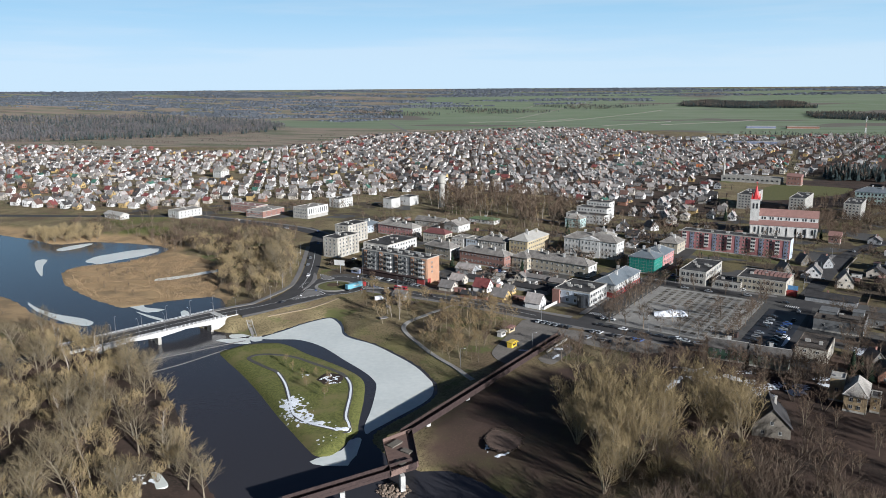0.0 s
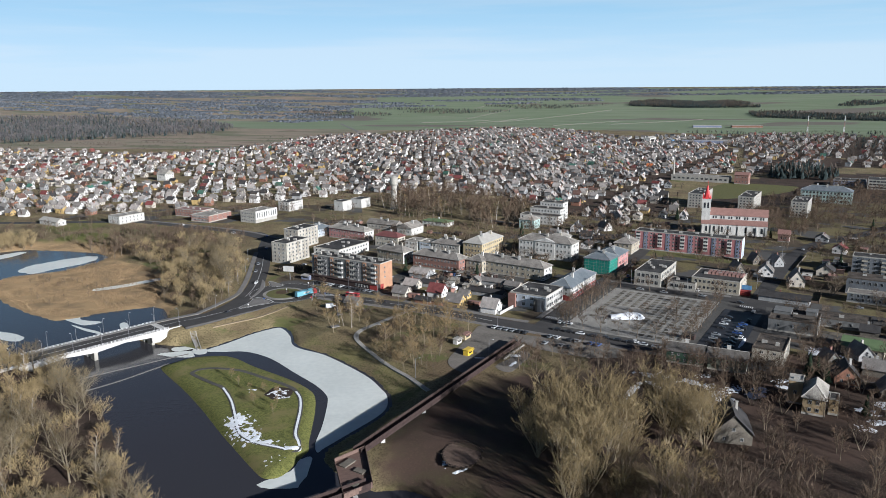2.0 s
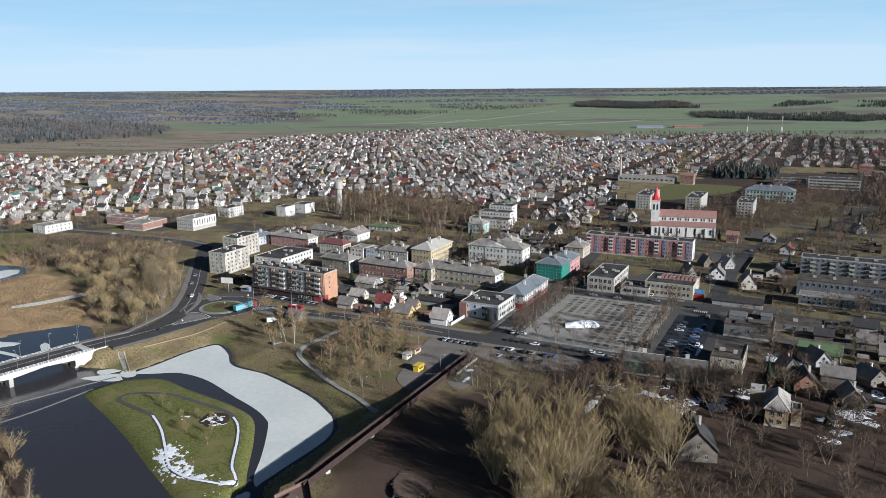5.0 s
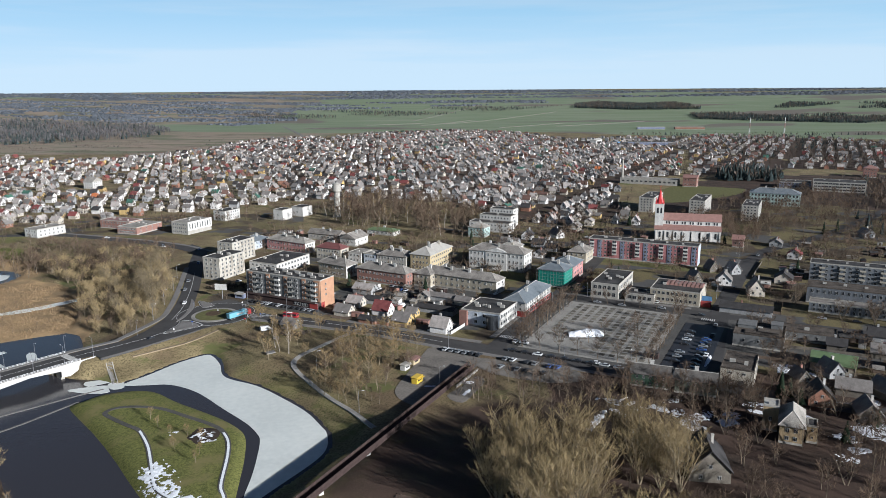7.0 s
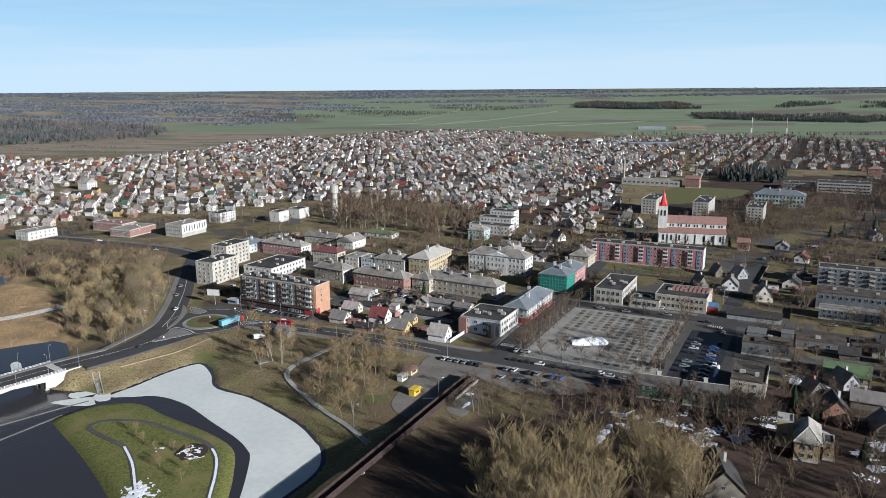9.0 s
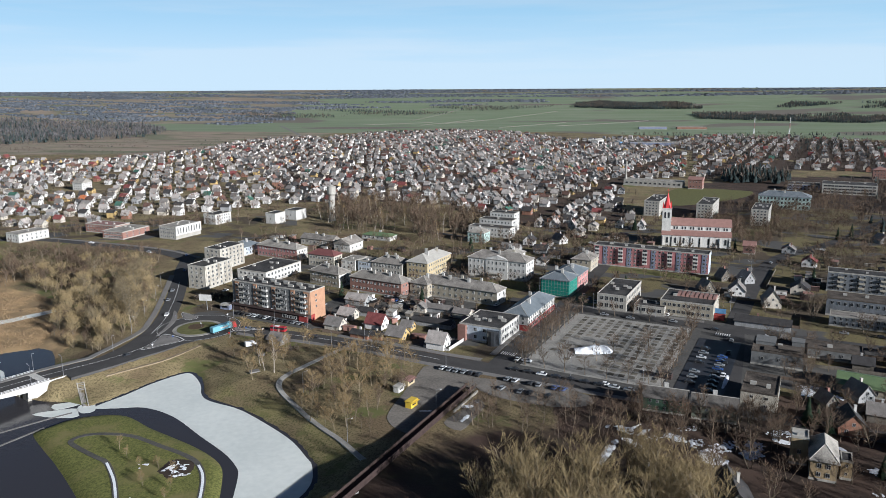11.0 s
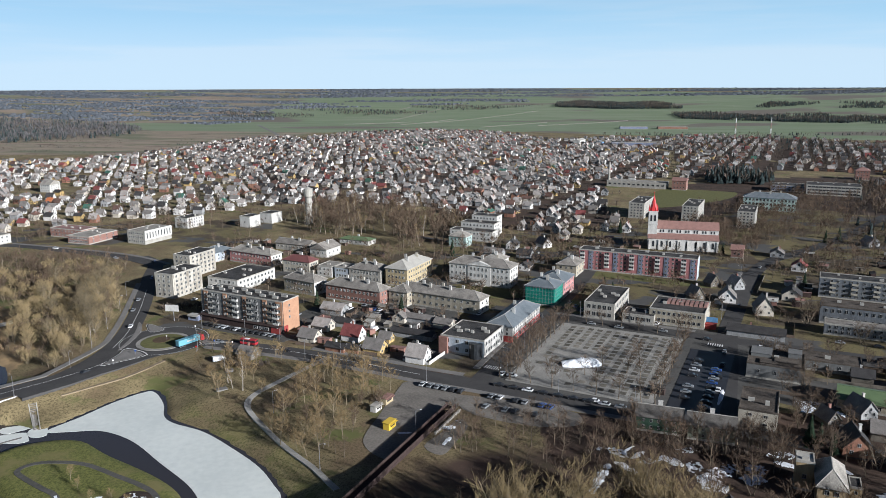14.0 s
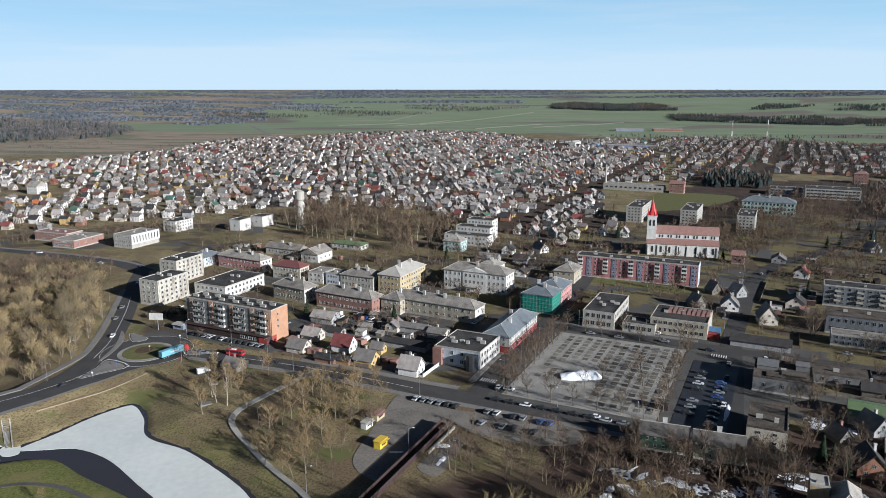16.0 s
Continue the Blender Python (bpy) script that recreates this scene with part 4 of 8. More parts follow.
for pts in (ROAD_W[2:], [(-153, 372), (-155, 392), (-160, 415), (-167, 442), (-176, 472)], [(-90, 373), (-62, 363), (-33, 350), (-8, 337)]):
    ribbon("centre_line", [(a[0], a[1], a[2] if len(a) > 2 else 0) for a in pts], .22, "paint_line", "thin white painted centre line", "road marking", lift=.125, thick=.01)


# ---- buildings ----
WINDOWS = {}
def window_mesh(w, h, bars=1, dark="window_dark", frame_mat="frame_white"):
    """A framed window in one piece, its panes set back in the frame; it stands on x, z and looks along -y."""
    key = (round(w, 2), round(h, 2), bars, dark, frame_mat)
    if key not in WINDOWS:
        s, t, n = Shape(), .06, bars + 1
        xs = [-w / 2]
        for k in range(n):
            xs += [-w / 2 + t + (w - t) * k / n, -w / 2 + (w - t) * (k + 1) / n]
        xs.append(w / 2)
        zs = [0, t, h - t, h]
        at = {}
        def p(x, y, z):
            if (x, y, z) not in at:
                at[x, y, z] = len(s.v)
                s.v.append((x, y, z))
            return at[x, y, z]
        def quad(pts, slot):
            s.f.append(tuple(p(*q) for q in pts)), s.s.append(slot)
        f, g = -.07, .0
        for i in range(len(xs) - 1):
            for j in range(3):
                a, b, c, d = xs[i], xs[i + 1], zs[j], zs[j + 1]
                if j == 1 and i % 2 == 1:
                    quad([(a, g, c), (b, g, c), (b, g, d), (a, g, d)], 1)
                    quad([(a, f, c), (b, f, c), (b, g, c), (a, g, c)], 0), quad([(b, f, d), (a, f, d), (a, g, d), (b, g, d)], 0)
                    quad([(a, f, d), (a, f, c), (a, g, c), (a, g, d)], 0), quad([(b, f, c), (b, f, d), (b, g, d), (b, g, c)], 0)
                else:
                    quad([(a, f, c), (b, f, c), (b, f, d), (a, f, d)], 0)
        for a, b in zip(xs, xs[1:]):
            quad([(b, f, 0), (a, f, 0), (a, .06, 0), (b, .06, 0)], 0), quad([(a, f, h), (b, f, h), (b, .06, h), (a, .06, h)], 0)
        for c, d in zip(zs, zs[1:]):
            quad([(xs[0], f, c), (xs[0], f, d), (xs[0], .06, d), (xs[0], .06, c)], 0), quad([(xs[-1], f, d), (xs[-1], f, c), (xs[-1], .06, c), (xs[-1], .06, d)], 0)
        WINDOWS[key] = s.mesh("window", [frame_mat, dark])
    return WINDOWS[key]


def facade(root, x, y, rz, length, z0, storeys, rise, bays, size, skip=(), bars=1, margin=1.2, frame_mat="frame_white"):
    """Rows of windows on one wall, centred on x, y and looking along the wall's outside."""
    me = window_mesh(*size, bars, frame_mat=frame_mat)
    for k in range(storeys):
        for i in range(bays):
            if (k, i) in skip:
                continue
            a = (i + .5) / bays * (length - 2 * margin) - length / 2 + margin
            ob = part("window", me, "", root)
            ob.matrix_basis = pose(x, y, z0 + k * rise, 0, 0, rz) @ Matrix.Translation((a, -.045, 0))


def hip_roof(s, L, D, z, rise, over=.6, slot=0, gable=False):
    """A closed hipped or gabled roof over a rectangle, ridge along the longer side."""
    a, b = L / 2 + over, D / 2 + over
    long_x = a >= b
    g = (a - b if long_x else b - a) if not gable else (a if long_x else b)
    g = max(g, .4)
    r = [(-g, 0), (g, 0)] if long_x else [(0, -g), (0, g)]
    t = .22
    v = [(-a, -b, z), (a, -b, z), (a, b, z), (-a, b, z), (-a, -b, z - t), (a, -b, z - t), (a, b, z - t), (-a, b, z - t), (*r[0], z + rise), (*r[1], z + rise)]
    f = [(0, 1, 9, 8), (2, 3, 8, 9), (1, 2, 9), (3, 0, 8)] if long_x else [(1, 2, 9, 8), (3, 0, 8, 9), (0, 1, 8), (2, 3, 9)]
    f += [(4, 5, 1, 0), (5, 6, 2, 1), (6, 7, 3, 2), (7, 4, 0, 3), (7, 6, 5, 4)]
    s.solid(v, f, slot)


def ridge_caps(L, D, z, rise, over=.6, gable=False):
    """Cap tiles along the ridge and the hips of a roof."""
    a, b = L / 2 + over, D / 2 + over
    long_x = a >= b
    g = max((a if long_x else b) if gable else abs(a - b), .4)
    ends = [(-g, 0, z + rise), (g, 0, z + rise)] if long_x else [(0, -g, z + rise), (0, g, z + rise)]
    s = Shape()
    s.tube(*ends, .17, .17, 4)
    if not gable:
        for p, q in ((-a, -b), (a, -b), (a, b), (-a, b)):
            k = (p > 0) if long_x else (q > 0)
            s.tube((p, q, z), ends[int(k)], .13, .13, 4)
    return s


def block(label, x, y, L, D, h, wall="grey", roof="slate", form="hip", rise=3.0, storeys=2, bays=8, side=2, win=(1.2, 1.5), rz=-26, name="town_house", category="building",
          chimneys=2, base=None, base_mat="concrete", left=None, margin=1.2, back=False, bars=1, end=None, z=0.0):
    """A building whose front looks along -y of its own frame, before it is turned by rz."""
    root = thing(name, label, category, pose(x, y, z, 0, 0, rz))
    s = Shape()
    s.box(0, 0, -1, L, D, h + 1)
    part("wall", s, wall, root)
    if end:
        s = Shape()
        s.box(L / 2 + .03, 0, 0, .12, D - .02, h - .02)
        part("end_wall", s, end, root, "plain end wall of another colour")
    s = Shape()
    s.box(0, 0, -.5, L + .16, D + .16, (base or .8) + .5)
    part("plinth", s, base_mat, root)
    s = Shape()
    if form == "flat":
        for a, b, p, q in ((0, -D / 2 + .12, L + .3, .34), (0, D / 2 - .12, L + .3, .34), (-L / 2 + .12, 0, .34, D - .36), (L / 2 - .12, 0, .34, D - .36)):
            s.box(a, b, h - .25, p, q, .7)
        part("parapet", s, roof if roof == "slate_brown" else "concrete", root)
        s = Shape()
        s.box(0, 0, h + .01, L - .4, D - .4, .12)
        part("roof", s, roof, root)
        rnd = random.Random(int(x * 7 + y))
        for k in range(chimneys):
            s = Shape()
            s.box((k + .5) / max(chimneys, 1) * L * .86 - L * .43, rnd.uniform(-.2, .2) * D, h + .1, rnd.uniform(1.2, 2.6), rnd.uniform(.7, 1.2), rnd.uniform(.9, 1.6))
            part("vent", s, "tin_bright", root)
    else:
        hip_roof(s, L, D, h + .1, rise, gable=form == "gable")
        part("roof", s, roof, root)
        part("ridge_cap", ridge_caps(L, D, h + .1, rise, gable=form == "gable"), "tin_bright" if roof.startswith("slate") else roof, root)
        if form == "gable":
            s = Shape()
            if L >= D:
                for e in (-1, 1):
                    q = e * (L / 2)
                    s.solid([(q, -D / 2, h), (q, D / 2, h), (q, 0, h + rise * .93), (q - e * .2, -D / 2, h), (q - e * .2, D / 2, h), (q - e * .2, 0, h + rise * .93)], [(0, 1, 2), (5, 4, 3), (0, 3, 4, 1), (1, 4, 5, 2), (2, 5, 3, 0)])
            part("gable", s, wall, root)
        for k in range(chimneys):
            s = Shape()
            q = ((k + .5) / chimneys - .5) * max(L, D) * .6
            cx, cy = (q, .15 * D * (-1) ** k) if L >= D else (.15 * L * (-1) ** k, q)
            s.box(cx, cy, h + rise * .3, 1.5, .8, rise * .75 + 1.1), s.box(cx, cy, h + rise * 1.05 + 1.1, 1.7, 1.0, .2)
            part("chimney", s, ("white", "tin_bright", "cream")[k % 3], root)
    step_z = (h - (base or .8)) / storeys
    z0 = (base or .8) + (step_z - win[1]) * .45
    if bays:
        facade(root, 0, -D / 2, 0, L, z0, storeys, step_z, bays, win, bars=bars, margin=margin)
    if side:
        facade(root, L / 2 + (.09 if end else 0), 0, 90, D, z0, storeys, step_z, side, win, bars=bars)
    if left:
        facade(root, -L / 2, 0, -90, D, z0, storeys, step_z, left, win, bars=bars)
    if back:
        facade(root, 0, D / 2, 180, L, z0, storeys, step_z, bays, win, bars=bars)
    return root


def balcony_stack(root, x, y, n, z0, rise, w=3.0, d=1.2, mat="white", glazed=False):
    for k in range(n):
        s = Shape()
        s.box(x, y - d / 2, z0 + k * rise, w, d, .16), s.box(x, y - d + .04, z0 + k * rise + .16, w, .08, .95)
        for e in (-1, 1):
            s.box(x + e * (w / 2 - .04), y - d / 2, z0 + k * rise + .16, .08, d - .1, .95)
        b = part("balcony", s, mat, root)
        if glazed:
            s = Shape()
            s.box(x, y - d + .06, z0 + k * rise + 1.12, w - .1, .06, 1.3)
            for e in (-1, 0, 1):
                s.box(x + e * (w / 2 - .08), y - d + .04, z0 + k * rise + 1.12, .1, .1, 1.3, slot=1)
            part("balcony_glazing", s, ["window_dark", "frame_white"], b)


# five-storey flats with an orange brick end and a red shop base
apt = block("five-storey grey flats with orange brick end wall", -98, 410, 54, 12.4, 15.8, "panel_grey", "tar", "flat", storeys=5, bays=0, side=0, name="apartment_block", chimneys=0, end="brick_end", rz=-27)
for a in (-22, -14, -5, 4, 13, 21):
    for b in (-2.6, 1.6):
        s = Shape()
        s.box(a + b * .6, b, 15.9, 3.4, .8, 1.1), s.box(a + b * .6, b, 17.0, 3.7, 1.1, .14)
        part("vent", s, "tin_bright", apt, "long pale roof vent")
for k, a in enumerate((-23.5, -10.5, 2.5, 15.5, 24.6)):
    s = Shape()
    s.box(a, -6.35, 3.4, 2.6 if k < 4 else 4.0, .35, 12.2)
    part("brick_bay", s, "brick_end", apt, "orange brick bay")
    facade(apt, a, -6.5, 0, 3.0, 4.1, 4, 3.0, 1, (1.5, 1.5), margin=.4)
    for j in range(2 if k < 4 else 0):
        balcony_stack(apt, a + 3.6 + 3.5 * j, -6.2, 4, 3.6, 3.0, 3.3, 1.2, ("grey", "panel_grey", "timber_grey", "white")[(k * 2 + j) % 4], glazed=(k + j) % 2 == 0)
        facade(apt, a + 3.6 + 3.5 * j, -6.2, 0, 3.2, 4.1, 4, 3.0, 1, (2.2, 1.7), margin=.2)
facade(apt, 27.09, -1.5, 90, 3, 6.5, 3, 3.0, 1, (1.1, 1.3), margin=.2)
s = Shape()
s.box(0, -7.6, 0, 52, 3.2, 3.3), s.box(0, -7.8, 3.3, 53, 4.0, .25)
part("shop_front", s, "timber_dark", apt, "low dark brown shop front")
s = Shape()
s.box(24.2, -9.25, 0, 5.5, .3, 3.2), s.box(27.15, -4.6, 0, .14, 3.0, 3.4)
part("shop_band", s, "red", apt, "dark red painted base")
facade(apt, 15, -9.2, 0, 12, .8, 1, 3, 4, (2.2, 1.7))
# two white-grey blocks of flats near the bend
for bx, by, lbl in ((-154, 467, "weathered white five-storey flats by the road bend"), (-160, 515, "white five-storey block of flats")):
    b = block(lbl, bx, by, 13.5, 24, 14.2, "stained", "tar", "flat", storeys=5, bays=3, side=6, win=(1.4, 1.4), chimneys=3, name="apartment_block", rz=-24)
# long pink-blue flats near the church
pink = block("five-storey flats with pink and blue-grey panels", 130, 509, 75, 12, 13.6, "rose", "tar", "flat", storeys=5, bays=0, side=0, chimneys=6, name="apartment_block", rz=-25, end="pale_blue")
for k in range(14):
    a = -35 + k * 5.36
    if k % 3 == 1:
        s = Shape()
        s.box(a, -6.05, .6, 2.7, .24, 12.6)
        part("panel_strip", s, "bluegrey", pink, "dark blue-grey facade strip")
        facade(pink, a, -6.15, 0, 2.6, 1.4, 5, 2.55, 1, (1.2, 1.35), margin=.2)
    if k % 3 == 0:
        balcony_stack(pink, a, -6.0, 4, 3.1, 2.55, 3.0, 1.1, "white", glazed=True)
    else:
        facade(pink, a + (1.4 if k % 3 == 1 else 0), -6.0, 0, 5.2, 1.4, 5, 2.55, 2 if k % 3 == 2 else 1, (1.2, 1.35), margin=.3)
# town-centre buildings
block("white two-storey building with a dark flat roof", -122, 487, 23, 35, 7.2, "white", "tar", "flat", storeys=2, bays=6, side=10, win=(1.5, 1.6), chimneys=4)
block("long two-storey pinkish brick building, pale slate roof", -127, 543, 38, 11, 8, "pink", "slate_light", "hip", 3.4, 2, 12, 3, chimneys=4, rz=-30, end="white")
block("two-storey white house with dark red tin roof", -91, 517, 21, 10, 8.2, "cream", "tin_red", "hip", 3.0, 2, 8, 4, chimneys=1)
block("grey plastered house with weathered slate roof", -79.5, 469, 24, 11, 8, "beige", "slate", "hip", 3.6, 2, 9, 3, chimneys=3, end="white", rz=-33)
block("small white annex with flat roof", -70, 508, 11, 14, 7, "white", "slate_light", "flat", storeys=2, bays=3, side=2, chimneys=1)
block("pale two-storey annex with big windows", -59, 502, 10, 12, 7.4, "pale_blue", "slate_light", "flat", storeys=2, bays=4, side=2, chimneys=1)
block("grey-white house with slate mansard roof", -43, 495, 23, 14, 8, "grey", "slate", "hip", 3.6, 2, 9, 3, win=(1.1, 2.0), chimneys=4)
block("three-storey yellow school building, pale metal roof", -18.5, 494, 15, 33, 10.8, "yellow", "tin_bright", "hip", 4.2, 3, 5, 10, chimneys=3)
block("long two-storey red brick house with slate roof", -46, 449, 37, 11, 8.6, "brick", "slate", "hip", 3.6, 2, 13, 3, chimneys=4, rz=-29)
block("long beige two-storey house with grey slate roof", 2, 437, 52, 11.5, 7.8, "beige", "slate", "hip", 3.6, 2, 13, 2, chimneys=5, end="white", rz=-29)
block("beige projecting wing with slate hip roof", -19, 445, 12, 15, 8, "beige", "slate", "hip", 3.2, 2, 3, 3, chimneys=1, rz=-29)
hs = block("three-storey white hospital with slate hip roof", 28, 486, 40, 14, 12.4, "white", "slate", "hip", 4.0, 3, 0, 4, win=(1.0, 1.8), chimneys=3)
facade(hs, -14, -7, 0, 12, 1.9, 3, 3.8, 4, (1.0, 1.8), margin=.4), facade(hs, 14, -7, 0, 12, 1.9, 3, 3.8, 4, (1.0, 1.8), margin=.4)
s = Shape()
s.box(0, -6.6, 0, 15, 1.4, 12.4), s.box(0, -6.6, 12.4, 15.6, 1.8, .5)
s.solid([(-7.6, -7.3, 12.9), (7.6, -7.3, 12.9), (0, -7.3, 15.2), (-7.6, -5, 12.9), (7.6, -5, 12.9), (0, -5, 15.2)], [(0, 1, 2), (5, 4, 3), (0, 2, 5, 3), (2, 1, 4, 5)])
part("centre_bay", s, "white", hs)
facade(hs, 0, -7.3, 0, 14, 5.4, 2, 3.8, 5, (1.0, 1.9), margin=.5)
s = Shape()
s.box(0, -8.6, 0, 9, 2.4, .5), s.box(0, -8.8, 3.6, 9.4, 3.0, .3)
for e in (-4, -1.5, 1.5, 4):
    s.tube((e, -9.8, .5), (e, -9.8, 3.6), .2, .18, 8)
part("porch", s, "grey", hs)
block("white rear wing of the hospital", 36, 501, 13, 16, 12, "white", "slate_light", "hip", 3.6, 3, 3, 4, chimneys=2)
gr = block("building wrapped in green scaffold netting", 60, 445, 17, 16, 10.4, "net", "slate_blue", "hip", 4.2, 3, 0, 0, chimneys=2)
for k in range(11):
    s = Shape()
    s.tube((-9 + k * 1.8, -8.7, 0), (-9 + k * 1.8, -8.7, 11), .06, .06, 4)
    part("scaffold_tube", s, "steel", gr)
    s = Shape()
    s.tube((9.2, -8.5 + k * 1.7, 0), (9.2, -8.5 + k * 1.7, 11), .06, .06, 4)
    part("scaffold_tube", s, "steel", gr)
for k in range(1, 6):
    s = Shape()
    s.box(0, -8.7, k * 2.0, 18.4, .1, .1)
    part("scaffold_rail", s, "steel", gr)
    s = Shape()
    s.box(9.2, 0, k * 2.0, .1, 17, .1)
    part("scaffold_rail", s, "steel", gr)
block("pink and white rear wing beside the netted house", 69, 462, 16, 22, 9.6, "pink", "slate_blue", "hip", 4, 3, 4, 6, chimneys=2)
bb = block("long white two-storey house, blue-grey metal roof, red base", 38, 397, 13.5, 41, 7.6, "white", "slate_blue", "hip", 3.8, 2, 4, 14, win=(1.1, 1.5), chimneys=2, base=3.2, base_mat="red")
facade(bb, 6.83, 0, 90, 41, .7, 1, 3, 13, (1.8, 2.0))
md = block("modern white and glass two-storey building, flat roof", 16, 371, 21.5, 24, 8, "pale_blue", "tar", "flat", storeys=2, bays=4, side=7, win=(1.6, 1.7), chimneys=6, end="white")
s = Shape()
s.box(-9, -1, 0, 4.2, 25, 7.7)
part("brick_wing", s, "brick", md, "red brick stair wing")
s = Shape()
s.tube((7, -12.2, 0), (7, -12.2, 7), 3.2, 3.2, 14)
part("round_corner", s, "window_dark", md, "rounded glass corner")
block("grey modernist two-storey hall with strip roof lights", 92, 428, 16, 36, 8.6, "concrete", "tar", "flat", storeys=2, bays=5, side=9, win=(1.9, 2.2), chimneys=5)
block("low grey shop joined to the hall", 105, 409, 16, 12, 4.6, "concrete", "tar", "flat", storeys=1, bays=5, side=0, win=(2.0, 2.0), chimneys=2)
ar = block("beige shop building with arched windows", 126, 410, 27, 24, 8, "beige", "tar", "flat", storeys=2, bays=10, side=4, win=(1.5, 1.7), chimneys=3, end="cream")
for k in range(9):
    s = Shape()
    s.box(-6 + k * 2.3, 3, 8.1, 1.9, 8, 1.4, top=.8)
    part("roof_light", s, "tin_rust", ar, "rusty roof light")
sg = Shape()
sg.box(16.4, -8, .1, 5, 4, 2.4), sg.box(16.4, -8, 2.5, 5.4, 4.4, .25)
part("kiosk", sg, "red", ar, "red kiosk annex")
sg = Shape()
sg.box(16.6, -7, 3.0, 5.4, .3, 2.6)
part("poster_board", sg, "blue_wall", ar, "blue advertising board")
block("grey two-storey house with hip slate roof", 86, 509, 13, 18, 7.4, "beige", "slate", "hip", 4, 2, 3, 4, chimneys=2)
block("flat-roofed beige building beside the car park", 117.8, 293.6, 12.8, 21.3, 7.0, "cream", "slate_brown", "flat", storeys=2, bays=2, side=5, win=(1.4, 1.0), chimneys=2, end="cream")
st = block("grey single-storey stores with tar roof", 143.5, 337, 22, 20, 6.2, "panel_grey", "slate_brown", "flat", storeys=1, bays=3, side=3, chimneys=1)
for a, b, L_, D_, hh in ((-6, 4, 8, 9, 1.6), (4, -3, 9, 6, .9), (7, 6, 5, 6, 2.2), (-3, -6, 6, 5, .6)):
    s = Shape()
    s.box(a, b, 6.2, L_, D_, hh), s.box(a, b, 6.2 + hh, L_ + .4, D_ + .4, .15)
    part("roof_bay", s, "slate_brown" if hh < 1.5 else "panel_grey", st, "raised weathered roof bay")
block("long low brick stores with tar roof", 168, 342, 26, 12, 4.5, "panel_grey", "slate_brown", "flat", storeys=1, bays=5, side=2, chimneys=1)
for gx, gy, lbl in ((79, 286, "green-painted wooden house with grey asbestos roof"), (95, 279, "pale green wooden house with grey asbestos roof")):
    block(lbl, gx, gy, 15.5, 9, 5.6, "green_wall" if gx < 90 else "pale_green", "slate_dark", "gable", 2.8, 2, 5, 2, win=(.9, 1.2), chimneys=1, rz=-20)
block("tall ochre house with steep grey hip roof", 116.2, 240.4, 7.6, 15.6, 6.6, "ochre", "slate_light", "hip", 4.2, 2, 2, 4, chimneys=0, rz=-24)
block("ochre brick stair tower with flat bluish roof", 111.4, 246.6, 5.0, 6.6, 9.3, "ochre", "tin_bright", "flat", storeys=1, bays=1, side=1, chimneys=1, rz=-24, name="stair_tower", category="tower")
block("yellow rear annex with flat dark roof", 121.7, 237.0, 3.2, 6.4, 6.2, "ochre", "tar", "flat", storeys=2, bays=1, side=2, win=(.8, .9), chimneys=0, rz=-24, name="annex", category="annex")
block("long shed with green metal roof", 162.5, 304.5, 17, 15.5, 3.8, "beige", "tin_green", "gable", 2.4, 1, 4, 2, chimneys=0, rz=-30, name="shed", category="shed")
# church
ch = thing("church", "white church with red spire and rusty tin roofs", "church", pose(183.6, 585, 0, 0, 0, -15))
s = Shape()
s.box(0, 0, -1, 50, 11, 16)
part("nave_wall", s, "white", ch)
s = Shape()
s.box(0, -8.6, -1, 50, 6.4, 9.6)
s.box(0, 8.6, -1, 50, 6.4, 9.6)
part("aisle_wall", s, "white", ch)
s = Shape()
hip_roof(s, 50, 11, 15, 5.2, .5, gable=True)
part("nave_roof", s, "tin_rust", ch, "rusty red tin roof")
s = Shape()
for e in (-1, 1):
    s.solid([(e * 25, -5.5, 14.9), (e * 25, 5.5, 14.9), (e * 25, 0, 19.6), (e * 24.7, -5.5, 14.9), (e * 24.7, 5.5, 14.9), (e * 24.7, 0, 19.6)], [(0, 1, 2), (5, 4, 3), (0, 3, 4, 1), (1, 4, 5, 2), (2, 5, 3, 0)])
part("gable", s, "white", ch)
for e in (-1, 1):
    s = Shape()
    s.solid([(-25.3, e * 12.3, 8.5), (25.3, e * 12.3, 8.5), (25.3, e * 5.5, 11.6), (-25.3, e * 5.5, 11.6), (-25.3, e * 12.3, 8.25), (25.3, e * 12.3, 8.25), (25.3, e * 5.5, 11.3), (-25.3, e * 5.5, 11.3)],
            [(0, 1, 2, 3), (7, 6, 5, 4), (0, 4, 5, 1), (1, 5, 6, 2), (2, 6, 7, 3), (3, 7, 4, 0)])
    part("aisle_roof", s, "tin_rust", ch)


def arch_window(w, h):
    s = Shape()
    n = 8
    arc = [(-w / 2, 0)] + [(w / 2, 0)] + [(w / 2 * math.cos(math.pi * k / n), h - w / 2 + w / 2 * math.sin(math.pi * k / n)) for k in range(n + 1)]
    s.face([(a, -.03, b) for a, b in arc])
    for (a, b), (c, d) in zip(arc, arc[1:] + arc[:1]):
        s.tube((a, -.03, b), (c, -.03, d), .08, .08, 4, slot=1)
    return s.mesh("arched_window", ["window_dark", "frame_white"])


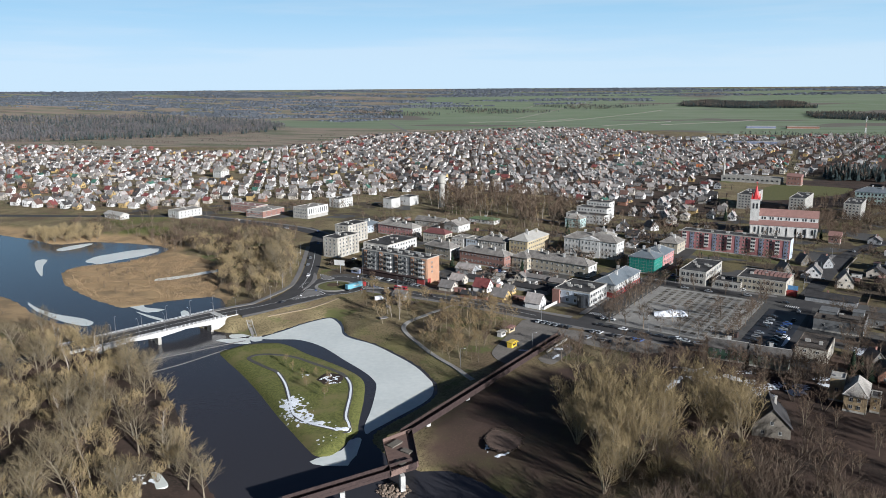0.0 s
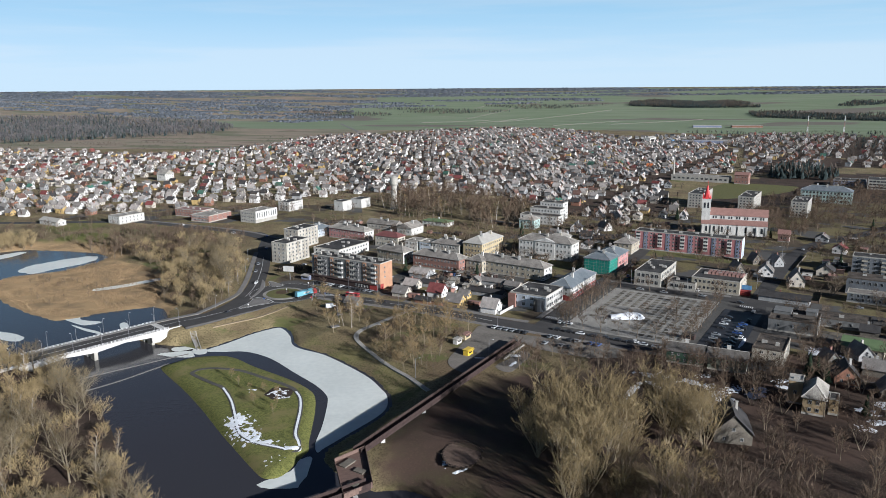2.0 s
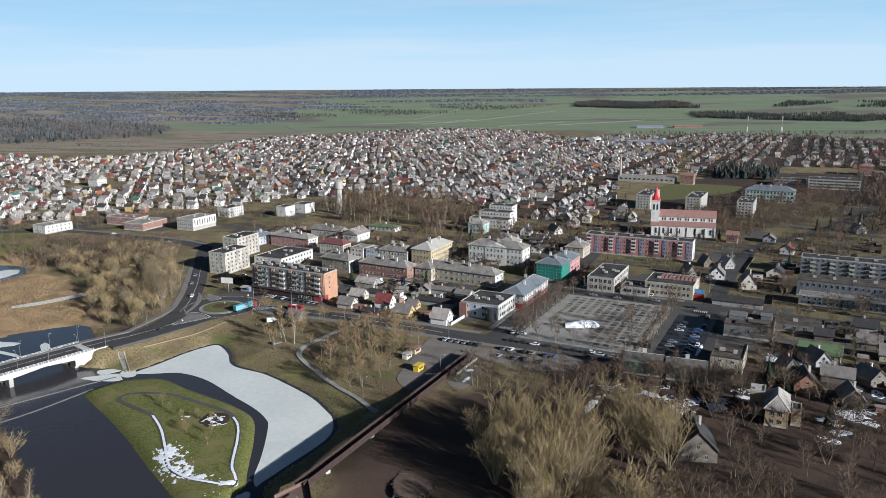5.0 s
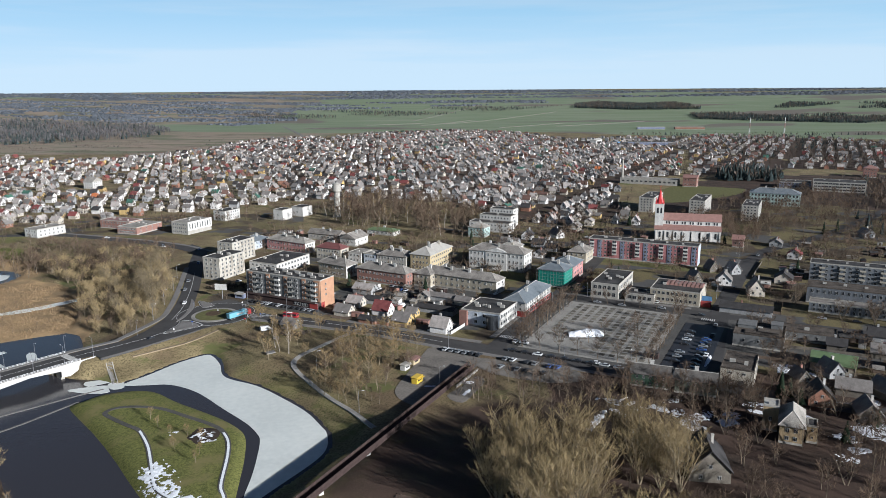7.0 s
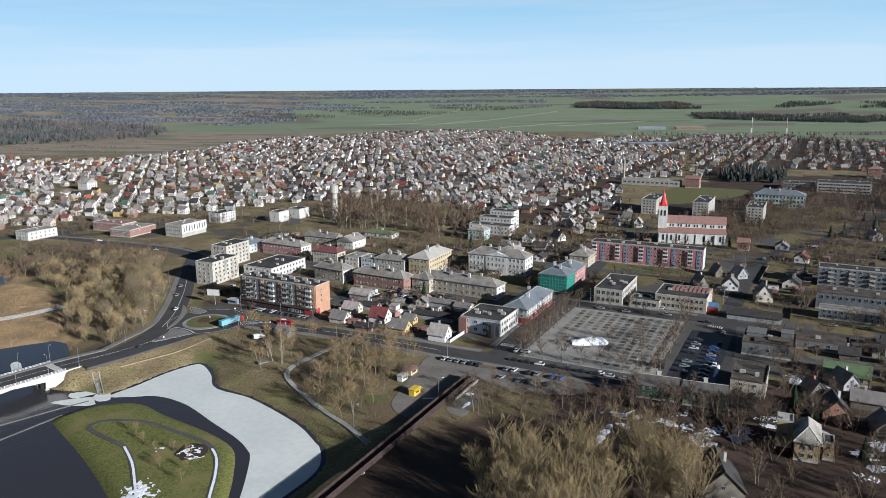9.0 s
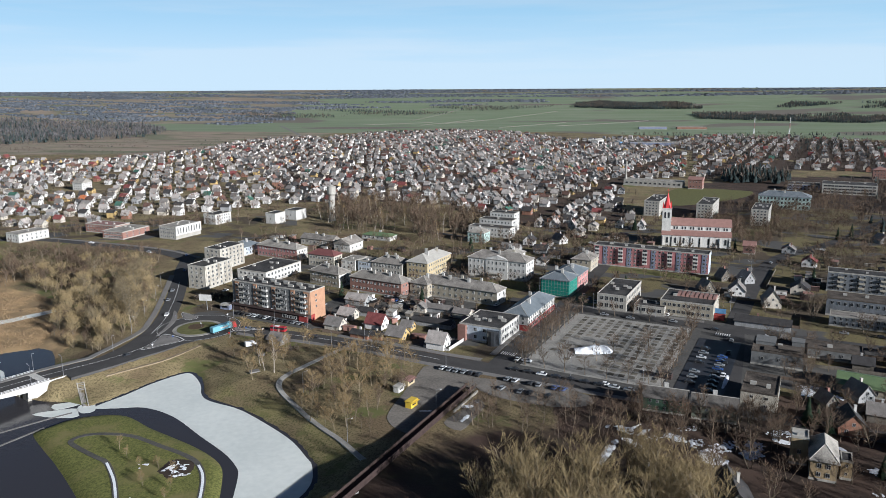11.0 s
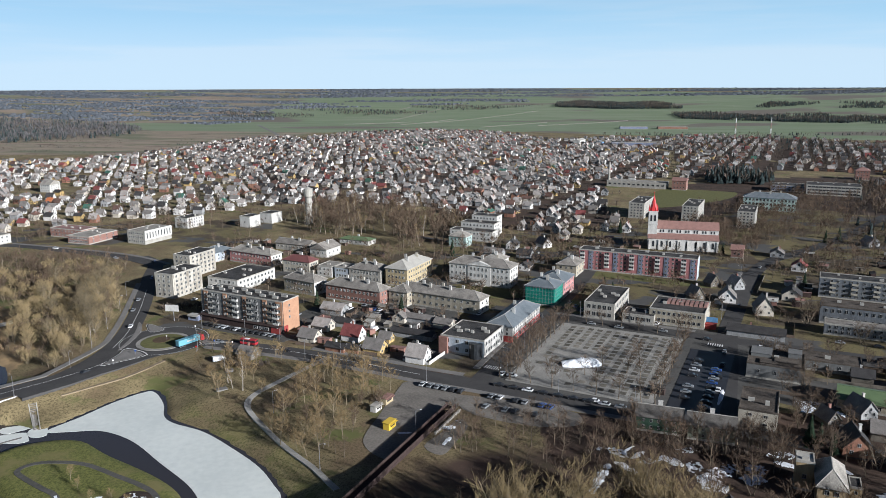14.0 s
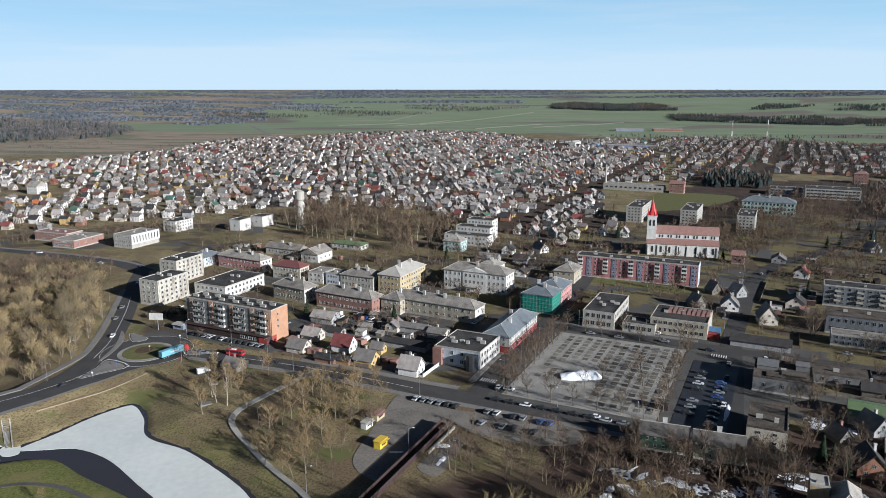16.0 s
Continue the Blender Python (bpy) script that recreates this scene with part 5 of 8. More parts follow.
aw, cw = arch_window(1.7, 4.6), arch_window(1.2, 2.2)
for k in range(8):
    part("arched_window", aw, "", ch).matrix_basis = pose(-21 + k * 6, -11.83, 2.2)
    for j in range(2):
        part("arched_window", cw, "", ch).matrix_basis = pose(-22 + k * 6 + j * 2.0, -5.53, 12.1)
    s = Shape()
    s.box(-24 + k * 6.85, -12.1, 0, .9, .7, 7.4, top=.85)
    part("buttress", s, "white", ch)
for k in range(3):
    part("arched_window", aw, "", ch).matrix_basis = pose(25.03, -3 + k * 3, 3.5, 0, 0, 90)
tw = Shape()
tw.box(-22, -4, 0, 6.6, 6.6, 27.5), tw.box(-22, -4, 18, 7.1, 7.1, .5), tw.box(-22, -4, 27.5, 7.2, 7.2, .6)
part("tower", tw, "white", ch)
for k in range(4):
    for e in (-1.3, 1.3):
        part("arched_window", cw, "", ch).matrix_basis = pose(-22, -4, 20.5, 0, 0, 90 * k) @ Matrix.Translation((e, -3.33, 0)) @ Matrix.Diagonal((1.3, 1, 2.2, 1))
s = Shape()
n = 8
s.solid([(-22 + 3.2 * math.cos(2 * math.pi * (k + .5) / n), -4 + 3.2 * math.sin(2 * math.pi * (k + .5) / n), 28.1) for k in range(n)] + [(-22, -4, 40)], [(k, (k + 1) % n, n) for k in range(n)] + [tuple(range(n))[::-1]])
for a, b in ((-1, -1), (1, -1), (1, 1), (-1, 1)):
    s.box(-22 + 2.9 * a, -4 + 2.9 * b, 28.1, 1.1, 1.1, 4.5, top=.1)
s.tube((-22, -4, 39), (-22, -4, 42.4), .12, .12, 4), s.box(-22, -4, 41.4, 1.4, .2, .2)
part("spire", s, "spire_red", ch, "bright red pointed spire")
block("small brick gatehouse with tin roof", 212.5, 552, 8, 7, 6, "tin_rust", "tin_rust", "gable", 3, 1, 2, 1, chimneys=0)
# beyond the church
block("teal-white three-storey school with slate roof", 324, 754, 47, 18, 12.6, "teal", "slate_blue", "hip", 4.5, 3, 14, 4, win=(1.8, 2.2), chimneys=3)
for bx, by, d, lbl in ((271, 678, 40, "grey four-storey panel flats"), (234.5, 711, 46, "light grey five-storey panel flats"), (192, 731, 46, "grey five-storey panel flats near the church")):
    block(lbl, bx, by, 14, d, 14, "grey", "tar", "flat", storeys=5, bays=4, side=9, win=(1.5, 1.4), chimneys=4, name="apartment_block")
block("long three-storey school with dark blue window bands", 440, 856, 54, 30, 11, "grey", "tar", "flat", storeys=3, bays=14, side=4, win=(3.2, 1.7), chimneys=3)
block("low dark school wing with flat roof", 404, 888, 34, 26, 7, "bluegrey", "tar", "flat", storeys=2, bays=8, side=4, win=(2.2, 1.6), chimneys=3)
r5 = block("grey-white four-storey flats with loggias", 250, 443, 62, 13, 11.6, "shade_grey", "tar", "flat", storeys=4, bays=18, side=2, win=(1.3, 1.4), chimneys=5, name="apartment_block", rz=-27)
for k in range(5):
    balcony_stack(r5, -24 + k * 11, -6.5, 3, 3.2, 2.75, 3.2, 1.1, "cream")
# white walls turned grey here, their shadow being part of the colour
block("white two-storey building, front shadow in its wall colour, dark flat roof", 221, 400, 48, 15, 9.3, "shade_grey", "slate_brown", "flat", storeys=2, bays=15, side=3, win=(1.4, 1.9), chimneys=4, rz=-27)
block("low white front wing, shade in its wall colour, window strip", 212, 380, 46, 10, 5.4, "shade_grey", "slate", "flat", storeys=2, bays=16, side=2, win=(1.3, 1.6), chimneys=2, rz=-27)
# the western row
block("long two-storey brown brick building", -300, 640, 34, 16, 7, "brick", "tin_rust", "flat", storeys=2, bays=9, side=4, chimneys=3, rz=-22)
block("low red brick building with flat roof", -276, 622, 21, 30, 6, "brick", "slate_light", "flat", storeys=2, bays=11, side=4, chimneys=3, rz=-20)
lm = block("modern grey and white culture house", -230, 620, 18, 28, 10, "grey", "slate_light", "flat", storeys=3, bays=7, side=0, chimneys=3, rz=-24)
s = Shape()
s.box(9.2, 0, 3.2, .8, 28.4, 7.6)
part("white_front", s, "white", lm, "white slotted front")
for k in range(9):
    ob = part("window", window_mesh(1.0, 4.6, 0), "", lm)
    ob.matrix_basis = pose(9.65, -12 + k * 3, 4.6, 0, 0, 90)
block("plain white three-storey box building", -218, 680, 14, 20, 9, "white", "tar", "flat", storeys=3, bays=3, side=6, chimneys=2)
block("white windowless cube with dark side", -165, 680, 11, 14, 9.5, "white", "tar", "flat", storeys=1, bays=1, side=0, chimneys=0, left=1)
block("white cube-shaped storehouse with tar roof", -151, 700, 13, 15, 9, "white", "tar", "flat", storeys=1, bays=1, side=0, chimneys=0)
block("low white pavilion with pale green roof", -63, 606, 26, 11, 3.8, "white", "tin_green", "hip", 1.6, 1, 6, 2, chimneys=1)
block("long grey barrack with dark roof", -107, 585, 30, 10, 5, "grey", "slate", "gable", 3, 1, 8, 2, chimneys=2)
block("grey and white workshop with pale gable", -82, 566, 14, 18, 6, "white", "slate", "gable", 4, 1, 3, 3, chimneys=1)
block("white house with pale blue hip roof", -158, 555, 15, 18, 6.5, "pale_blue", "slate_blue", "hip", 3.4, 2, 4, 4, chimneys=1)
for k, (dz, dd, hh) in enumerate(((0, 0, 8), (14, 6, 12), (28, 12, 15.5))):
    p = town((28, 618), 0, dz)
    block("tier of a white stepped building", p[0], p[1], 36 - k * 7, 12, hh, "white", "tar", "flat", storeys=2 + k, bays=11 - 2 * k, side=3, chimneys=1)
block("small pale blue house with hip roof", 17, 596, 14, 12, 8, "teal", "slate_light", "hip", 3.5, 2, 4, 3, chimneys=1)
block("white house with a long dark balcony roof", -350, 606, 16, 26, 7, "white", "slate_light", "flat", storeys=2, bays=4, side=6, chimneys=1)
block("long low white shed with green lawn", -410, 588, 26, 9, 4, "white", "tin_bright", "gable", 2.4, 1, 5, 2, chimneys=0)
# water tower
wt = thing("water_tower", "tall concrete water tower with wider tank", "tower", pose(-115, 690, 0))
s = Shape()
s.tube((0, 0, 0), (0, 0, 24), 3.0, 2.8, 16)
part("shaft", s, "concrete", wt)
s = Shape()
s.tube((0, 0, 23.4), (0, 0, 25), 2.8, 4.0, 16), s.tube((0, 0, 25), (0, 0, 31.5), 4.0, 4.0, 16), s.tube((0, 0, 31.5), (0, 0, 33), 4.2, .6, 16)
part("tank", s, "concrete", wt)
# boiler house chimney and radio masts
cm = thing("factory_chimney", "slim pale factory chimney", "chimney", pose(208, 936, 0))
s = Shape()
s.tube((0, 0, 0), (0, 0, 29), 1.5, 1.0, 12)
part("shaft", s, "concrete", cm)
block("long grey factory hall with pale roof", 240, 925, 70, 18, 7, "grey", "slate_light", "flat", storeys=1, bays=12, side=3, win=(3, 2), chimneys=3, name="factory")
block("brick factory building beside the hall", 283, 900, 16, 14, 11, "brick", "tin_rust", "gable", 3, 2, 4, 3, chimneys=1, name="factory")
for mx, my in ((555, 1430), (620, 1428)):
    ms = thing("radio_mast", "red and white lattice radio mast", "mast", pose(mx, my, 0), "radio masts")
    for k in range(6):
        s = Shape()
        for a, b in ((-1, -1), (1, -1), (1, 1), (-1, 1)):
            r0, r1 = 1.6 - k * .22, 1.6 - (k + 1) * .22
            s.tube((a * r0, b * r0, k * 10), (a * r1, b * r1, k * 10 + 10), .14, .12, 4)
            s.tube((a * r0, b * r0, k * 10), (-a * r1, b * r1, k * 10 + 10), .06, .06, 4), s.tube((a * r0, b * r0, k * 10), (a * r1, -b * r1, k * 10 + 10), .06, .06, 4)
        part("lattice", s, "tin_rust" if k % 2 == 0 else "steel_white", ms)
# far workshops and one tall white house
block("long blue warehouse at the edge of town", 545, 2120, 75, 24, 6, "bluegrey", "slate_blue", "flat", storeys=1, bays=0, side=0, chimneys=0, rz=-8, name="warehouse")
block("long dark red warehouse at the edge of town", 650, 2110, 80, 24, 6, "brown_wall", "tin_red", "flat", storeys=1, bays=0, side=0, chimneys=0, rz=-8, name="warehouse")
block("wide low workshop with dark roof", 400, 1545, 95, 30, 7, "bluegrey", "tar", "flat", storeys=1, bays=0, side=0, chimneys=3, rz=-12, name="warehouse")
block("tall white three-storey house", -455, 905, 15, 15, 9, "white", "slate_light", "gable", 5, 3, 4, 4, chimneys=1, rz=-20, name="house_tall", category="house")
block("long pale roofed farm hall", 300, 1620, 14, 46, 6, "white", "tin_bright", "gable", 3, 1, 2, 6, chimneys=0, rz=-26, name="warehouse")
block("small bright blue shed hall", 330, 1560, 14, 18, 6, "blue_wall", "slate_blue", "gable", 3, 1, 2, 2, chimneys=0, rz=-26, name="warehouse")
block("brick tower-like house near the school", 545, 985, 16, 16, 12, "brick", "tin_rust", "hip", 4, 3, 4, 4, chimneys=1, name="town_house")
block("grey five-storey block beyond the school", 640, 1010, 22, 14, 14, "grey", "tar", "flat", storeys=5, bays=6, side=4, win=(1.5, 1.4), chimneys=2, name="apartment_block")
block("long pale school wing", 590, 930, 40, 14, 7, "cream", "slate_light", "flat", storeys=2, bays=9, side=3, win=(2, 1.5), chimneys=2)


# ---- small houses of the town ----
ROOFS = ["r_grey", "r_light", "r_dark", "r_red", "r_brown", "r_orange", "r_green"]
WALLS = ["h_white", "h_cream", "h_grey", "h_brick", "h_yellow"]
HOUSE_MATS = WALLS + ROOFS + ["window_dark"]


def cottage(s, m, L, D, h, rise, wall, roof, chim=True, windows=True):
    """A gabled cottage into a shape: ridge along its own y, gables looking along -y and +y."""
    def put(v, f, slot):
        s.solid([m @ Vector(p) for p in v], f, slot)
    a, b, o = L / 2, D / 2, .5
    put([(-a, -b, -.6), (a, -b, -.6), (a, b, -.6), (-a, b, -.6), (-a, -b, h), (a, -b, h), (a, b, h), (-a, b, h), (0, -b, h + rise), (0, b, h + rise)],
        [(0, 1, 5, 8, 4), (1, 2, 6, 5), (2, 3, 7, 9, 6), (3, 0, 4, 7)], wall)
    k = rise / a
    for e in (-1, 1):
        x0, z0 = e * (a + o), h - o * k
        put([(x0, -b - o, z0), (x0, b + o, z0), (0, b + o, h + rise), (0, -b - o, h + rise), (x0, -b - o, z0 + .28), (x0, b + o, z0 + .28), (0, b + o, h + rise + .3), (0, -b - o, h + rise + .3)],
            [(3, 2, 1, 0), (4, 5, 6, 7), (0, 1, 5, 4), (1, 2, 6, 5), (3, 0, 4, 7)] if e > 0 else [(0, 1, 2, 3), (7, 6, 5, 4), (4, 5, 1, 0), (5, 6, 2, 1), (7, 4, 0, 3)], roof)
    if chim:
        put([(x + .25 * a, y + .2 * b, z) for z in (h + rise * .5, h + rise + 1.1) for x, y in ((-.4, -.4), (.4, -.4), (.4, .4), (-.4, .4))],
            [(4, 5, 6, 7), (0, 1, 5, 4), (1, 2, 6, 5), (2, 3, 7, 6), (3, 0, 4, 7)], WALLS.index("h_brick"))
    if windows:
        w = len(HOUSE_MATS) - 1
        for z in (1.2, h + .4):
            for x in (-.45 * a, .45 * a) if z < h else (0,):
                put([(x - .6, -b - .04, z), (x + .6, -b - .04, z), (x + .6, -b - .04, z + 1.3), (x - .6, -b - .04, z + 1.3)], [(0, 1, 2, 3)], w)
        for y in (-.5 * b, .1 * b, .6 * b):
            put([(a + .04, y - .6, 1.2), (a + .04, y + .6, 1.2), (a + .04, y + .6, 2.5), (a + .04, y - .6, 2.5)], [(0, 1, 2, 3)], w)


def weighted(rnd, pairs):
    q = rnd.uniform(0, sum(w for _, w in pairs))
    for v, w in pairs:
        q -= w
        if q <= 0:
            return v
    return pairs[-1][0]


def random_house(rnd, far):
    """Size and colours of a cottage; those of the outer quarters are greyer."""
    roof = weighted(rnd, ((0, 38), (1, 27), (2, 17), (3, 4), (4, 9), (5, .4), (6, 2)))
    wall = weighted(rnd, ((0, 24), (1, 16), (2, 34), (3, 20), (4, 6)) if far else ((0, 50), (1, 17), (2, 17), (3, 10), (4, 6)))
    if rnd.random() < .72:
        return dict(L=rnd.uniform(5.6, 7.2), D=rnd.uniform(6.6, 9), h=rnd.uniform(2.8, 4.4), rise=rnd.uniform(2.8, 4.2), wall=wall, roof=5 + roof)
    return dict(L=rnd.uniform(6, 8.2), D=rnd.uniform(7.4, 9.6), h=rnd.uniform(3.2, 5.8), rise=rnd.uniform(1.6, 2.6), wall=wall, roof=5 + roof)


def spots():
    rnd = random.Random(5)
    out = []
    for poly, deg, du, dv in QUARTERS:
        a = radians(deg)
        p = np.array(poly, float)
        c = p.mean(0)
        span = np.abs(p - c).max() * 1.5
        for j in range(int(-span / dv), int(span / dv) + 1):
            wob = rnd.uniform(-2, 2)
            for i in range(int(-span / du), int(span / du) + 1):
                if i % 13 == 0 or rnd.random() < .09:
                    continue
                u, v = i * du + rnd.uniform(-3, 3), j * dv + wob + (5 if i % 2 else -5) * 0 + rnd.uniform(-2.5, 2.5)
                x, y = c[0] + u * math.cos(a) - v * math.sin(a), c[1] + u * math.sin(a) + v * math.cos(a)
                if inside(p, np.array([x]), np.array([y]))[0]:
                    out.append((x, y, deg + rnd.choice((90, 90, 0) if x < -120 else (90, 0, 0)) + rnd.uniform(-6, 6)))
    return out


SPOTS = sorted(spots(), key=lambda q: math.hypot(q[0], q[1]))
KEEP_OUT = [(-350, 606), (-410, 588), (240, 925), (283, 900), (208, 936), (338, 752), (276, 680), (240, 713), (198, 733), (462, 860), (420, 885), (-115, 690), (-146, 703), (-221, 685), (290, 850), (-455, 905), (400, 1545), (300, 1620), (545, 985), (640, 1010), (590, 930)]
SPOTS = [q for q in SPOTS if all(math.hypot(q[0] - a, q[1] - b) > 42 for a, b in KEEP_OUT)]
NEAR_ROOF = {5: "grey asbestos", 6: "pale grey", 7: "dark slate", 8: "red tin", 9: "brown tin", 10: "orange tile", 11: "green tin"}
NEAR_WALL = ["white plastered", "cream plastered", "grey brick", "red brick", "yellow"]


def house_thing(m, k, rnd, label=None, group="houses of the old town"):
    """One cottage as a thing: walls with roof, chimney and windows as parts."""
    root = thing("house", label or f"{'weathered board' if k['wall'] == 9 else NEAR_WALL[k['wall']]} cottage with steep {NEAR_ROOF[k['roof']]} roof", "house", m, group)
    L, D, h, rise = k["L"], k["D"], k["h"], k["rise"]
    a, b = L / 2, D / 2
    s = Shape()
    s.solid([(-a, -b, -.6), (a, -b, -.6), (a, b, -.6), (-a, b, -.6), (-a, -b, h), (a, -b, h), (a, b, h), (-a, b, h), (0, -b, h + rise), (0, b, h + rise)],
            [(0, 1, 5, 8, 4), (1, 2, 6, 5), (2, 3, 7, 9, 6), (3, 0, 4, 7)])
    part("wall", s, "timber_grey" if k["wall"] == 9 else WALLS[k["wall"]], root)
    s, o, q = Shape(), .55, rise / a
    for e in (-1, 1):
        x0, z0 = e * (a + o), h - o * q
        s.solid([(x0, -b - o, z0), (x0, b + o, z0), (0, b + o, h + rise), (0, -b - o, h + rise), (x0, -b - o, z0 + .26), (x0, b + o, z0 + .26), (0, b + o, h + rise + .3), (0, -b - o, h + rise + .3)],
                [(3, 2, 1, 0), (4, 5, 6, 7), (0, 1, 5, 4), (1, 2, 6, 5), (3, 0, 4, 7)] if e > 0 else [(0, 1, 2, 3), (7, 6, 5, 4), (4, 5, 1, 0), (5, 6, 2, 1), (7, 4, 0, 3)])
    part("roof", s, ROOFS[k["roof"] - 5], root)
    s = Shape()
    s.box(.3 * a, .2 * b, h + rise * .4, .8, .8, rise * .6 + 1.1), s.box(.3 * a, .2 * b, h + rise + 1.1, 1.0, 1.0, .16)
    part("chimney", s, rnd.choice(("brick", "tin_bright", "white", "cream")), root)
    me = window_mesh(1.1, 1.3)
    for x, y, z, r in ((-.45 * a, -b, 1.2, 0), (.45 * a, -b, 1.2, 0), (0, -b, h + .35, 0), (a, -.4 * b, 1.2, 90), (a, .4 * b, 1.2, 90)):
        part("window", me, "", root).matrix_basis = pose(x, y, z, 0, 0, r) @ Matrix.Translation((0, -.045, 0))
    return root


rnd = random.Random(11)
for x, y, deg in SPOTS[:138]:
    house_thing(pose(x, y, 0, 0, 0, deg), random_house(rnd, False), rnd)
far = Shape()
for x, y, deg in SPOTS[138:]:
    k = random_house(rnd, x > 330)
    cottage(far, pose(x, y, z_at(x, y), 0, 0, deg), chim=rnd.random() < .7, windows=math.hypot(x, y) < 1200, **k)
solo("distant_houses", far, HOUSE_MATS, "hundreds of pale gabled houses with grey roofs", "houses", kind="stuff")
# single small houses and sheds between the larger buildings
def small_house(x, y, L, D, h, rise, wall, roof, deg):
    if roof == 6 and rnd.random() < .6:
        roof = 5
    house_thing(pose(x, y, 0, 0, 0, deg), dict(L=L, D=D, h=h, rise=rise, wall=wall, roof=roof), rnd, group="small houses in the centre")


small_house(78.4, 216, 12.4, 16, 4.3, 6.2, 9, 7, -8)
small_house(139, 268, 9.5, 10, 3.4, 4.8, 3, 7, -14)
small_house(156, 276, 8, 12, 3.4, 3, 9, 5, 64)
small_house(150, 254, 8, 10, 3.4, 4, 9, 5, -14)
small_house(168, 274, 9, 9, 3.4, 3.6, 9, 5, 20)
small_house(157, 296, 7, 9, 2.8, 4, 2, 6, 10)
small_house(141, 289, 5, 7, 2.6, 3.2, 9, 5, 10)
small_house(191, 317, 8, 10, 3, 3, 9, 5, 64)
small_house(202, 340, 8, 10, 3, 3, 2, 7, 64)
small_house(175, 327, 6, 8, 3, 2.4, 9, 7, 64)
small_house(174, 420, 9, 9.5, 4, 6, 1, 6, -12)
small_house(164, 444, 9, 10, 3.4, 4.6, 0, 6, -20)
small_house(147, 448, 7, 8, 2.8, 5, 9, 6, 15)
small_house(167, 476, 6.5, 7, 2.8, 4.6, 9, 6, 15)
small_house(179, 470, 7, 8, 3, 4.6, 2, 6, 15)
small_house(202, 447, 10, 11, 3.6, 3.6, 1, 7, -26)
small_house(238, 513, 9, 9, 3.6, 3.4, 0, 8, -30)
small_house(242, 554, 9, 10, 3, 3, 2, 5, -26)
small_house(328, 588, 9, 9, 3, 4, 2, 6, 10)
small_house(155, 384, 9, 26, 3, 2, 2, 7, 64)
small_house(-19, 411, 7, 8, 3, 2.2, 1, 5, -26)
small_house(-9, 408, 6, 15, 3, 1.4, 2, 5, 64)
small_house(3, 400, 7, 9, 3, 1.6, 1, 5, 64)
small_house(-12, 385, 6, 22, 2.8, 1.4, 2, 7, 64)
small_house(-29, 364, 7.5, 9, 3.2, 3.6, 4, 5, 64)
small_house(-25, 379, 5, 6, 2.6, 2.4, 4, 6, 64)
small_house(-9, 353, 7.5, 9, 3.6, 4.2, 0, 6, 64)
small_house(-41, 382, 7.5, 9.5, 3.4, 4.2, 0, 8, 64)
small_house(-62, 381, 7, 9, 2.8, 3.2, 1, 6, 64)
small_house(-58, 398, 7, 9, 2.8, 3, 1, 6, 64)
small_house(-56, 425, 8, 13, 3.2, 2.6, 2, 6, 64)
small_house(-47, 367, 5, 10, 2.4, 1.4, 3, 7, 64)
small_house(-39, 365, 5, 7, 2.4, 1.2, 3, 7, 64)
small_house(-48, 403, 6, 9, 2.8, 1.5, 2, 7, 64)
small_house(-86, 359, 7, 8, 2.6, 2.6, 9, 5, 64)
small_house(182, 280, 8, 10, 3.2, 3.2, 9, 6, -50)
small_house(192, 300, 9, 10, 3.4, 3.6, 1, 5, 64)
small_house(178, 256, 8, 10, 3.4, 3.6, 9, 7, 60)
small_house(210, 268, 9, 11, 3.6, 4, 0, 5, -20)
small_house(225, 300, 9, 11, 3.6, 4, 9, 5, 64)
small_house(56, 585, 8, 10, 3.6, 4.2, 0, 7, -20)
small_house(80, 590, 8, 10, 3.2, 4, 0, 6, 30)
small_house(40, 560, 9, 14, 3, 3, 2, 5, 64)
small_house(62, 555, 9, 10, 3, 3, 2, 7, 64)
small_house(100, 620, 8, 10, 4, 3, 1, 5, -26)
small_house(58, 520, 8, 9, 3, 2.4, 0, 7, -26)
small_house(70, 540, 7, 9, 3, 2.6, 2, 7, 64)


